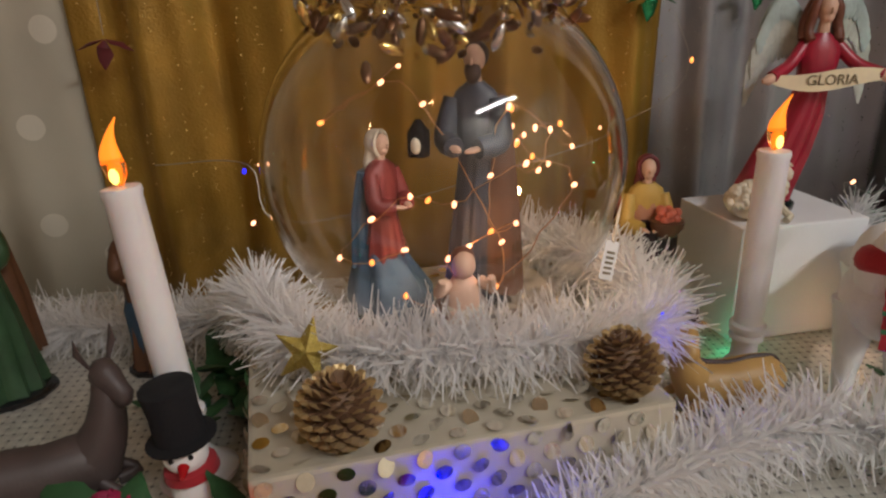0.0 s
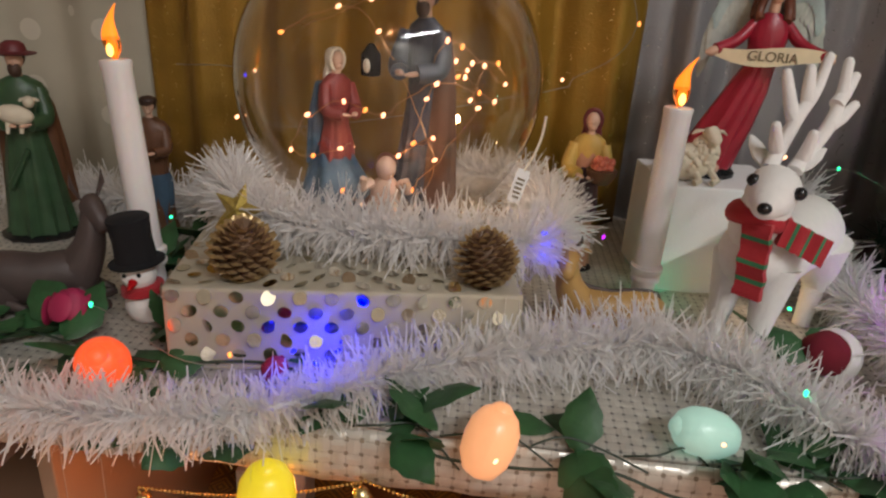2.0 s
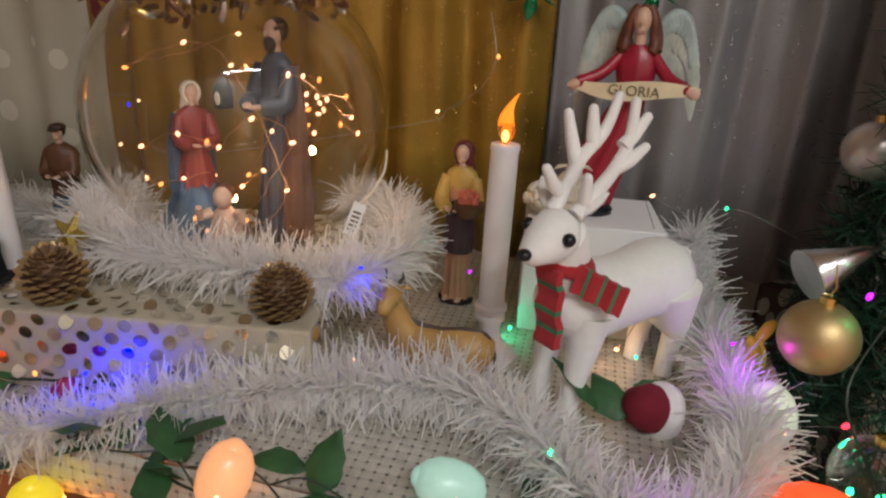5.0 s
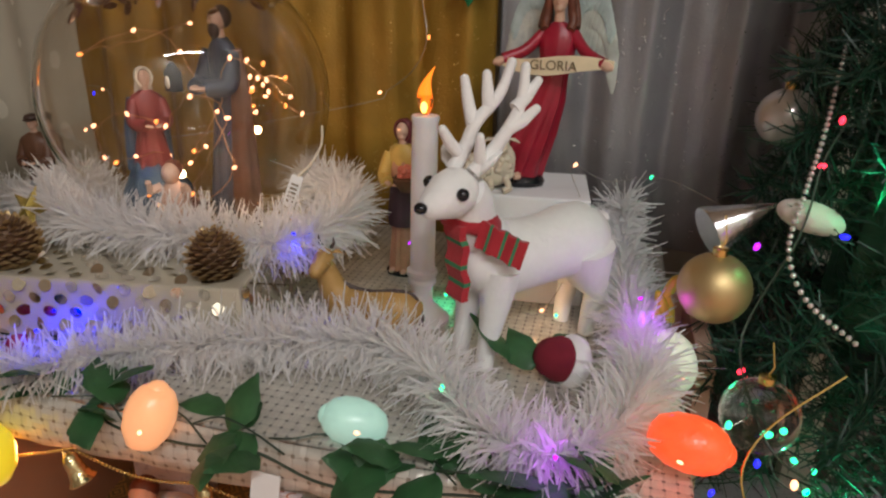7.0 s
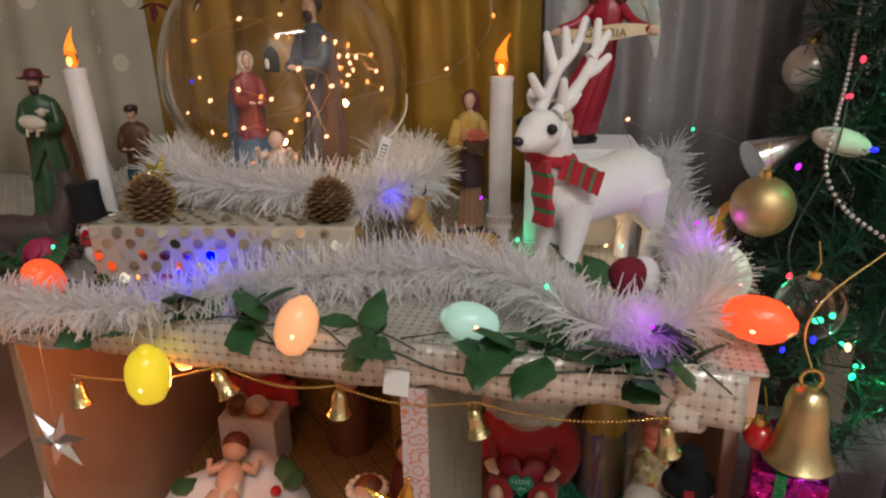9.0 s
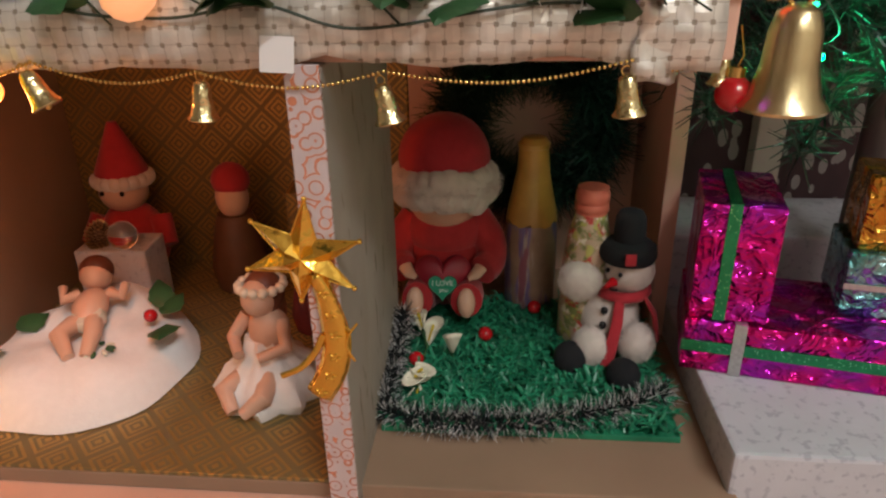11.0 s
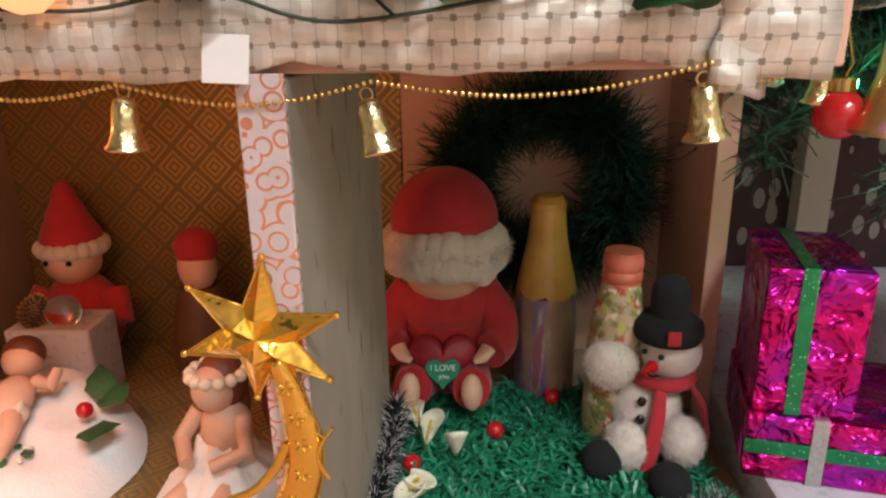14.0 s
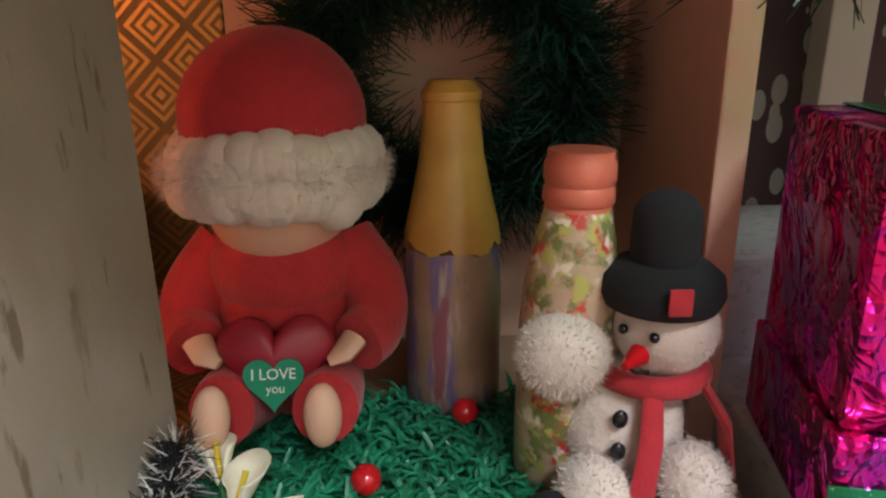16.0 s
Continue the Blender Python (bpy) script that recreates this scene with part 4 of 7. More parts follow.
def woman_bits(b, h):
    robe(b, [(0.02 * h, 0.24 * h, 0.24 * h, 0.07, 0.01 * h, 0.0), (0.16 * h, 0.22 * h, 0.22 * h, 0.07, 0.01 * h, -0.01 * h), (0.3 * h, 0.15 * h, 0.16 * h, 0.05, 0, 0.02 * h), (0.42 * h, 0.11 * h, 0.09 * h, 0.03, 0, 0.05 * h)], "blue_robe", flutes=7)
    robe(b, [(0.3 * h, 0.15 * h, 0.06 * h, 0.05, 0, 0.085 * h), (0.6 * h, 0.145 * h, 0.055 * h, 0.04, 0, 0.07 * h), (0.8 * h, 0.115 * h, 0.045 * h, 0.02, 0, 0.045 * h)], "blue_robe", flutes=7)


def man_bits(b, h):
    beard(b, h)
    robe(b, [(0.03 * h, 0.1 * h, 0.06 * h, 0.09, 0.075 * h, 0.02 * h), (0.3 * h, 0.095 * h, 0.055 * h, 0.07, 0.065 * h, 0.025 * h), (0.6 * h, 0.09 * h, 0.05 * h, 0.05, 0.045 * h, 0.03 * h), (0.8 * h, 0.095 * h, 0.045 * h, 0.02, 0.01 * h, 0.025 * h)], "brown_robe", flutes=6)
    b.box((-0.2 * h, -0.2 * h, 0.6 * h), (-0.13 * h, -0.14 * h, 0.7 * h), "black", 0.002)
    b.lathe([(0.035 * h, 0.7 * h), (0.012 * h, 0.735 * h)], "black", at=(-0.165 * h, -0.17 * h, 0), seg=8)
    b.ball((-0.165 * h, -0.2 * h, 0.645 * h), (0.02 * h, 0.01 * h, 0.03 * h), "cream", seg=8, rings=6)


IN = 0.4865 + 0.004
figure("woman_figurine", "kneeling woman figurine in red dress and blue mantle", pose(0.092, 0.507, IN, 0, 0, 50), "brick_robe", 0.148, 0.15, 0.115, ("skin", "hair"), woman_bits, hood="cream")
figure("man_figurine", "bearded man figurine in slate robe with a lantern", pose(0.168, 0.53, IN, 0, 0, -25), "slate_robe", 0.208, 0.098, 0.095, ("skin", "hair"), man_bits, lean=0.04)
b = Build()
b.ball((0, 0.004, 0.018), (0.022, 0.02, 0.016), "brown_robe")
b.ball((0, -0.006, 0.032), (0.014, 0.011, 0.02), "skin")
b.ball((0, -0.009, 0.059), (0.0088, 0.009, 0.0105), "skin")
b.ball((0, -0.004, 0.0625), (0.0092, 0.0085, 0.009), "auburn")
for s in (-1, 1):
    b.tube([(s * 0.012, -0.008, 0.045), (s * 0.02, -0.015, 0.042), (s * 0.018, -0.02, 0.052)], [0.005, 0.0045, 0.003], "skin", 8)
    b.tube([(s * 0.007, -0.01, 0.02), (s * 0.011, -0.024, 0.02), (s * 0.006, -0.03, 0.012)], [0.007, 0.006, 0.004], "skin", 8)
b.lathe([(0.016, 0.012), (0.017, 0.024), (0.014, 0.03)], "cream", at=(0, -0.004, 0), squash=(1, 0.8))
whole("infant_figurine", b, "small seated infant figurine in a crib", "figurine", pose(0.147, 0.466, IN, 0, 0, 5) @ Matrix.Scale(0.98, 4), "nativity figurines")


# fairy lights
def fairy(name, label, pts, lights, wire="wire", thick=0.0004, size=0.0017, wander=0.0, seed=1):
    r = root(name, label, "string lights", pose(0, 0, 0), "string lights")
    line = curve(pts, 0.01)
    rnd = random.Random(seed)
    if wander:
        line = [p + Vector((rnd.gauss(0, wander), rnd.gauss(0, wander), rnd.gauss(0, wander))) for p in line]
    part("wire", Build().tube(line, thick, wire, 5), r)
    for c, key in lights:
        part("led", Build().ball(c, (size, size, size * 1.5), key, (rnd.uniform(0, 90), 0, rnd.uniform(0, 180)), 8, 6), r)
    return r


rnd = random.Random(21)
inside = []
c = Vector((0.14, 0.512, 0.60))
while len(inside) < 46:
    k = len(inside)
    if k < 16:
        q = Vector((rnd.gauss(0.205, 0.018), rnd.gauss(0.53, 0.02), rnd.gauss(0.615, 0.018)))
    elif k < 32:
        q = Vector((rnd.gauss(0.13, 0.03), rnd.gauss(0.47, 0.012), rnd.gauss(0.545, 0.028)))
    else:
        q = Vector((rnd.uniform(0.05, 0.23), rnd.uniform(0.44, 0.58), rnd.uniform(0.5, 0.68)))
    if (q - c).length < 0.118 and q.z > 0.497:
        inside.append(q)
ordered = [inside.pop(0)]
while inside:
    ordered.append(inside.pop(min(range(len(inside)), key=lambda k: (inside[k] - ordered[-1]).length)))
inside = ordered
fairy("fairy_lights", "warm fairy lights on thin copper wire inside the bowl", inside, [(q, "led_warm" if k % 4 else "led_amber") for k, q in enumerate(inside)], size=0.0019, thick=0.0004, wire="copper_wire", wander=0.0012)


# ---------- candles, cones, animals ----------
def candle(label, m, body_h):
    r = root("candle", label, "candle", m, "flameless candles")
    part("stand", Build().lathe([(0.027, 0.0), (0.027, 0.003), (0.018, 0.010), (0.011, 0.020), (0.010, 0.034), (0.0135, 0.038), (0.0135, 0.041), (0.012, 0.043), (0.0145, 0.047), (0.0145, 0.051), (0.011, 0.053)], "candle", seg=28), r)
    b = Build().lathe([(0.0112, 0.051), (0.0118, 0.054), (0.0114, 0.06), (0.0118, 0.05 + body_h * 0.5), (0.0115, 0.05 + body_h - 0.006), (0.0124, 0.05 + body_h - 0.003), (0.0118, 0.05 + body_h), (0.009, 0.05 + body_h + 0.0005)], "candle", seg=28)
    part("stick", b, r)
    z = 0.0505 + body_h
    sway = lambda q: (10.0 * max(0, q - z - 0.014) ** 2 - 0.0016 * math.sin(max(0, q - z - 0.010) * 110), 0)
    fl = part("flame", Build().lathe([(0.002, z), (0.0058, z + 0.006), (0.0072, z + 0.013), (0.0064, z + 0.018)], "flame_shell", seg=16, squash=(1, 0.7), lean=sway), r, "clear amber plastic flame, lit")
    part("tip", Build().lathe([(0.0067, z + 0.0145), (0.0065, z + 0.018), (0.0057, z + 0.022), (0.0044, z + 0.026), (0.0032, z + 0.030), (0.0021, z + 0.034), (0.0012, z + 0.0375), (0.0004, z + 0.041)], "flame_glow", seg=16, squash=(1, 0.7), lean=sway), fl, "glowing orange tip")
    part("wick_glow", Build().lathe([(0.001, z + 0.001), (0.0032, z + 0.006), (0.0036, z + 0.012), (0.002, z + 0.016)], "flame_glow", seg=10, squash=(1, 0.6)), fl)
    part("bulb", Build().ball((0, -0.0052, z + 0.007), (0.003, 0.002, 0.005), "flame_core", seg=8, rings=6), fl)
    return r


candle("white flameless taper candle in its stand, lit", pose(-0.046, 0.418, TOP, -2, -5, 0), 0.158)
candle("white flameless taper candle in its stand, lit", pose(0.386, 0.487, TOP, 0, 0.5, 0), 0.145)


def pine_cone(m, s):
    r = root("pine_cone", "brown pine cone with gilded scale tips", "pine cone", m, "pine cones")
    part("heart_wood", Build().ball((0, 0, 0.021 * s), (0.012 * s, 0.012 * s, 0.021 * s), "cone"), r)
    b, rnd = Build(), random.Random(int(s * 1000))
    for k in range(120):
        t = k / 120
        a, z = k * 2.39996, (0.003 + 0.038 * t) * s
        w = 0.022 * s * math.sin(math.pi * (0.16 + 0.8 * t)) ** 0.7
        up = (-0.25 + 1.1 * t) * 0.012 * s
        d, sd = Vector((math.cos(a), math.sin(a), 0)), Vector((-math.sin(a), math.cos(a), 0))
        h = 0.0048 * s * (1.1 - 0.5 * t)
        p0, p1, p2 = d * w * 0.35 + Vector((0, 0, z)), d * w * 0.85 + Vector((0, 0, z + up * 0.7)), d * w * 1.05 + Vector((0, 0, z + up + 0.0015))
        e = Vector((0, 0, 0.0012 * s))
        b.add([p0 - sd * h * 0.5, p0 + sd * h * 0.5, p1 + sd * h, p1 - sd * h, p0 + e, p1 + e * 1.8], [(0, 1, 2, 3), (0, 3, 5, 4), (1, 4, 5, 2), (3, 2, 5)], "cone")
        b.add([p1 - sd * h, p1 + sd * h, p2 + sd * h * 0.4, p2 - sd * h * 0.4, p1 + e * 1.8], [(0, 1, 2, 3), (0, 3, 4), (1, 4, 2), (2, 4, 3)], "cone_tip")
    tagged(part("scales", b, r, smooth=False), kind="stuff")


BT = TOP + 0.0682
pine_cone(pose(0.060, 0.352, BT + 0.001, 8, 6, 0) @ Matrix.Diagonal((1.12, 1.12, 0.86, 1)), 1.04)
pine_cone(pose(0.243, 0.378, BT + 0.001, -6, -8, 40) @ Matrix.Diagonal((1.12, 1.12, 0.84, 1)), 1.0)
b = Build()
pts = [(0.026 if k % 2 == 0 else 0.011) for k in range(10)]
ring = [(q * math.sin(k * math.pi / 5), 0.0, q * math.cos(k * math.pi / 5)) for k, q in enumerate(pts)]
b.add(ring + [(0, -0.006, 0), (0, 0.006, 0)], [(k, (k + 1) % 10, 10) for k in range(10)] + [((k + 1) % 10, k, 11) for k in range(10)], "glitter")
whole("glitter_star", b, "gold glitter star leaning on the tinsel", "star", pose(0.040, 0.396, BT + 0.034, -20, 12, -8) @ Matrix.Scale(0.88, 4), smooth=False)


def lying_animal(name, label, m, key, length, head, horn=None, stripe=None, ear=1.0):
    """A lying beast as one mesh: deep barrel, haunch, raised neck, wedge head, folded legs."""
    b, L = Build(), length
    b.tube([(-0.36 * L, 0, 0.17 * L), (-0.3 * L, 0, 0.18 * L), (-0.18 * L, 0, 0.185 * L), (0.0, 0, 0.175 * L), (0.18 * L, 0, 0.185 * L), (0.32 * L, 0, 0.19 * L), (0.41 * L, 0, 0.17 * L), (0.44 * L, 0, 0.15 * L)], [0.07 * L, 0.14 * L, 0.165 * L, 0.16 * L, 0.17 * L, 0.165 * L, 0.11 * L, 0.03 * L], key, 18, 0.95)
    neck = curve([(-0.24 * L, 0, 0.2 * L), (-0.33 * L, -0.01 * L, 0.33 * L), (-0.37 * L, -0.03 * L, 0.46 * L), (-0.375 * L, -0.05 * L, 0.55 * L)], 0.03 * L)
    b.tube(neck, [(0.15 - 0.085 * k / len(neck)) * L for k in range(len(neck))], key, 14)
    hd, hv = Vector((-0.38 * L, -0.06 * L, 0.58 * L)), Vector(head).normalized()
    b.tube([hd - hv * 0.07 * L, hd - hv * 0.03 * L, hd + hv * 0.04 * L, hd + hv * 0.11 * L, hd + hv * 0.17 * L, hd + hv * 0.2 * L], [0.035 * L, 0.078 * L, 0.08 * L, 0.062 * L, 0.056 * L, 0.022 * L], key, 14)
    sv = hv.cross(Vector((0, 0, 1))).normalized()
    for s in (-1, 1):
        e = hd - hv * 0.03 * L + sv * s * 0.06 * L + Vector((0, 0, 0.03 * L))
        b.tube([e, e + sv * s * 0.05 * L + Vector((0, 0, 0.02 * L + 0.07 * (ear - 1) * L)), e + sv * s * 0.1 * L * (1.5 - 0.5 * ear) + Vector((0, 0, 0.01 * L + 0.16 * (ear - 1) * L))], [0.016 * L, 0.032 * L, 0.006 * L], key, 8, 0.5)
        b.ball(hd + hv * 0.04 * L + sv * s * 0.055 * L + Vector((0, 0, 0.03 * L)), 0.011 * L, "black", seg=6, rings=5)
        b.tube(curve([(-0.26 * L, s * 0.12 * L, 0.14 * L), (-0.36 * L, s * 0.15 * L, 0.07 * L), (-0.44 * L, s * 0.12 * L, 0.035 * L), (-0.33 * L, s * 0.09 * L, 0.025 * L)], 0.03 * L), 0.034 * L, key, 9)
        b.ball((0.25 * L, s * 0.11 * L, 0.13 * L), (0.13 * L, 0.07 * L, 0.125 * L), key, (0, -20, 0))
        b.tube(curve([(0.2 * L, s * 0.16 * L, 0.08 * L), (0.08 * L, s * 0.19 * L, 0.045 * L), (0.02 * L, s * 0.18 * L, 0.03 * L), (0.14 * L, s * 0.2 * L, 0.025 * L)], 0.03 * L), 0.03 * L, key, 9)
        if horn:
            q = hd - hv * 0.045 * L + sv * s * 0.045 * L + Vector((0, 0, 0.055 * L))
            b.tube([q, q + sv * s * 0.03 * L + Vector((0, 0, 0.04 * L)), q + sv * s * 0.025 * L + Vector((0, 0, 0.085 * L))], [0.018 * L, 0.013 * L, 0.003 * L], horn, 7)
    if stripe:
        b.tube(curve([(-0.3 * L, 0, 0.42 * L), (-0.2 * L, 0, 0.355 * L), (0.0, 0, 0.322 * L), (0.2 * L, 0, 0.342 * L), (0.36 * L, 0, 0.325 * L), (0.42 * L, 0, 0.24 * L)], 0.03 * L), 0.02 * L, stripe, 8)
    b.tube(curve([(0.42 * L, 0, 0.24 * L), (0.46 * L, -0.06 * L, 0.15 * L), (0.4 * L, -0.17 * L, 0.07 * L), (0.32 * L, -0.2 * L, 0.05 * L)], 0.03 * L), 0.017 * L, stripe or key, 7)
    return whole(name, b, label, "animal figurine", m, "animal figurines")


lying_animal("cow_figurine", "tan cow figurine with dark spine lying down", pose(0.350, 0.447, TOP, 0, 0, 4) @ Matrix.Diagonal((0.96, 0.96, 1.1, 1)), "cow", 0.112, (-0.2, -0.9, -0.45), "donkey", "donkey")
lying_animal("donkey_figurine", "dark brown donkey figurine lying down", pose(-0.132, 0.392, TOP, 0, 0, 200) @ Matrix.Diagonal((1, 1, 1.3, 1)), "donkey", 0.115, (-0.6, 0.75, -0.6), ear=1.9)
b, rnd = Build(), random.Random(2)
b.ball((0, 0, 0.016), (0.026, 0.018, 0.016), "cream")
b.ball((0.014, -0.004, 0.026), (0.013, 0.013, 0.018), "cream")
for k in range(150):
    a, t = rnd.uniform(0, 6.28), rnd.uniform(0.05, 1.75)
    b.ball((0.026 * math.cos(a) * math.sin(t), 0.018 * math.sin(a) * math.sin(t), 0.017 + 0.016 * math.cos(t)), 0.0036, "cream", seg=6, rings=5)
    b.ball((0.014 + 0.012 * math.cos(a) * math.sin(t), -0.004 + 0.012 * math.sin(a) * math.sin(t), 0.028 + 0.016 * math.cos(t)), 0.0032, "cream", seg=6, rings=5)
b.tube([(0.014, -0.002, 0.048), (0.014, -0.010, 0.049), (0.015, -0.020, 0.043), (0.015, -0.023, 0.041)], [0.005, 0.0078, 0.0058, 0.002], "cream", 12)
for s in (-1, 1):
    b.tube([(0.014 + s * 0.006, -0.006, 0.051), (0.014 + s * 0.013, -0.006, 0.050), (0.014 + s * 0.018, -0.007, 0.047)], [0.002, 0.0038, 0.001], "cream", 7, 0.5)
    b.tube([(0.012 + s * 0.008, -0.012, 0.012), (0.014 + s * 0.009, -0.022, 0.005), (0.008 + s * 0.009, -0.024, 0.003)], 0.0035, "cream", 7)
whole("sheep_figurine", b, "cream woolly sheep figurine on the white block", "animal figurine", pose(0.427, 0.572, TOP + 0.1125, 0, 0, 12), "animal figurines")

whole("foam_block", Build().box((0, 0, 0), (0.128, 0.105, 0.112), "white_foam", 0.002), "white foam block used as a pedestal", "pedestal", pose(0.406, 0.545, TOP, 0, 0, 6), smooth=False)

# angel
b = Build()
rock_base(b, 0.030, 0.022, 0.009)
b.v = [(x - 0.034, y, z) for x, y, z in b.v]
robe(b, [(0.008, 0.027, 0.020, 0.10, -0.036, 0), (0.02, 0.0265, 0.019, 0.10, -0.033, 0), (0.05, 0.0245, 0.0175, 0.08, -0.021, 0), (0.08, 0.020, 0.015, 0.06, -0.009, 0), (0.103, 0.0145, 0.0115, 0.03, -0.002, 0), (0.118, 0.0165, 0.0125, 0.02, 0, 0), (0.134, 0.0195, 0.0115, 0.01, 0, 0), (0.143, 0.015, 0.009, 0, 0, 0), (0.149, 0.006, 0.006, 0, 0, 0)], "red_gown", flutes=9)
for s in (-1, 1):
    b.ball((-0.036 + s * 0.009, -0.021, 0.011), (0.0045, 0.008, 0.004), "skin", seg=8, rings=6)
plain_head(b, (0, -0.002, 0.167), 0.205, "skin", "auburn")
for s in (-1, 1):
    b.tube(curve([(s * 0.005, 0.001, 0.178), (s * 0.0105, -0.002, 0.168), (s * 0.0115, 0.0, 0.158), (s * 0.0135, -0.001, 0.149), (s * 0.012, -0.006, 0.142)], 0.004), 0.0046, "auburn", 9)
    b.tube(curve([(s * 0.004, 0.008, 0.178), (s * 0.012, 0.006, 0.166), (s * 0.016, 0.004, 0.152), (s * 0.0165, 0.0, 0.144)], 0.004), 0.0042, "auburn", 8)
    b.tube(curve([(s * 0.015, 0, 0.139), (s * 0.030, -0.009, 0.124), (s * 0.049, -0.020, 0.116)], 0.004), 0.0054, "red_gown", 12)
    b.tube([(s * 0.048, -0.020, 0.116), (s * 0.053, -0.022, 0.114), (s * 0.058, -0.022, 0.113)], [0.004, 0.0045, 0.002], "skin", 8)
    edge = curve([(s * 0.008, 0.012, 0.138), (s * 0.015, 0.016, 0.162), (s * 0.026, 0.018, 0.174), (s * 0.038, 0.018, 0.170), (s * 0.045, 0.018, 0.152)], 0.004)
    b.tube(edge, 0.0042, "wing_tint", 8)
    for row, (reach, key, y, wide) in enumerate(((0.95, "wing", 0.0, 0.0050), (0.6, "wing", -0.0022, 0.0045), (0.3, "wing_tint", -0.004, 0.0038))):
        for k in range(2, len(edge)):
            t = k / (len(edge) - 1)
            p = edge[k] + Vector((0, y, 0))
            drop = Vector((s * (0.010 * t - 0.012 * (1 - t)), 0.001, -0.026 - 0.042 * t)) * reach
            b.tube([p, p + drop * 0.45 + Vector((s * 0.003, 0, 0)), p + drop * 0.85, p + drop], [0.003, wide, wide * 0.8, 0.001], key, 7, 0.3)
whole("angel_figurine", b, "angel figurine in red gown with pearl wings", "figurine", pose(0.486, 0.60, TOP + 0.1125, 0, 0, -6) @ Matrix.Diagonal((0.98, 1, 1.07, 1)), "nativity figurines")
banner = root("banner", "cream scroll banner held across the angel", "banner", pose(0.4855, 0.5745, TOP + 0.1125 + 0.121, 0, 0, -6))
bb = Build()
verts, faces, nn = [], [], 24
for i in range(nn + 1):
    u = i / nn * 2 - 1
    hh = 0.0085 * (1 - 0.62 * abs(u) ** 1.6)
    for k, (y, z) in enumerate(((0.0, hh), (0.0, -hh), (0.0016, -hh), (0.0016, hh))):
        verts.append((0.055 * u, y + 0.004 * u * u, z + 0.0025 * math.sin(3 * u) + 0.003 * u * u))
for i in range(nn):
    for k in range(4):
        faces.append((i * 4 + k, i * 4 + (k + 1) % 4, i * 4 + 4 + (k + 1) % 4, i * 4 + 4 + k))
faces += [(0, 1, 2, 3), tuple(nn * 4 + k for k in (3, 2, 1, 0))]
bb.add(verts, faces, "parchment")
part("scroll", bb, banner)
lettering("GLORIA", 0.0125, "ink_and_crease", banner, pose(0.0, -0.0006, 0.0, 90, 0, 0))

# reindeer
r = root("reindeer", "white fleece reindeer figure wearing a knitted scarf", "reindeer figure", pose(0.445, 0.425, TOP))
b = Build()
ax = Vector((0.66, 0.75, 0))
sd = Vector((-0.75, 0.66, 0))
o = Vector((0.010, 0.004, 0))
up = lambda z: Vector((0, 0, z))
spine = [(-0.026, 0.096, 0.012), (-0.018, 0.095, 0.022), (0.0, 0.092, 0.031), (0.02, 0.089, 0.0325), (0.045, 0.088, 0.0305), (0.07, 0.089, 0.0305), (0.09, 0.091, 0.033), (0.106, 0.091, 0.033), (0.12, 0.088, 0.027), (0.129, 0.085, 0.017), (0.133, 0.083, 0.006)]
b.tube([o + ax * q + up(z) for q, z, _ in spine], [w for _, _, w in spine], "felt_white", 24)
neckline = curve([o + ax * 0.006 + up(0.100), o - ax * 0.012 + up(0.122), Vector((0.002, -0.018, 0.148)), Vector((0.0, -0.026, 0.156))], 0.006)
b.tube(neckline, [0.025 - 0.011 * k / len(neckline) for k in range(len(neckline))], "felt_white", 18)
head = Vector((-0.006, -0.036, 0.158))
nose = Vector((-0.0215, -0.066, 0.1495))
b.tube([head + (head - nose) * 0.52, head + (head - nose) * 0.38, head + (head - nose) * 0.1, head.lerp(nose, 0.3), head.lerp(nose, 0.6), head.lerp(nose, 0.88), nose], [0.004, 0.0125, 0.0178, 0.0176, 0.0128, 0.0088, 0.0045], "felt_white", 20)
fuzz(b, head, (0.0165, 0.018, 0.0165), 700, 0.003, "felt_white", 71)
part("body", b, r)
for k, (q, t) in enumerate(((0.004, -1), (0.004, 1), (0.102, -1), (0.102, 1))):
    p = o + ax * q + sd * t * 0.017
    if q < 0.1:
        line = [p + up(0.088), p - ax * 0.003 + up(0.055), p - ax * 0.008 + up(0.028), p - ax * 0.012 + up(0.0)]
        w = [0.018, 0.0125, 0.0085, 0.0078]
    else:
        line = [p + up(0.088), p + ax * 0.006 + up(0.06), p + ax * 0.018 + up(0.04), p + ax * 0.012 + up(0.018), p + ax * 0.010 + up(0.0)]
        w = [0.025, 0.019, 0.0105, 0.0082, 0.0076]
    part("leg", Build().tube(line, w, "felt_white", 16), r)
part("tail", Build().tube([o + ax * 0.124 + up(0.104), o + ax * 0.136 + up(0.106), o + ax * 0.143 + up(0.100)], [0.007, 0.009, 0.003], "felt_white", 10, 0.6), r)
part("nose", Build().ball(nose + Vector((-0.001, -0.003, 0.003)), (0.0050, 0.0045, 0.0042), "black"), r, "shiny black nose")
for s, eye_at, base, tip in ((1, (0.0042, -0.0545, 0.1610), (0.007, -0.030, 0.170), (0.026, -0.026, 0.188)), (-1, (-0.0238, -0.0425, 0.1650), (-0.010, -0.022, 0.171), (-0.020, -0.008, 0.190))):
    part("eye", Build().ball(eye_at, 0.0047, "black"), r, "round black bead eye")
    base, tip = Vector(base), Vector(tip)
    part("ear", Build().tube([base, base.lerp(tip, 0.35), base.lerp(tip, 0.7), tip], [0.0045, 0.0085, 0.007, 0.0018], "felt_white", 12, 0.45), r)
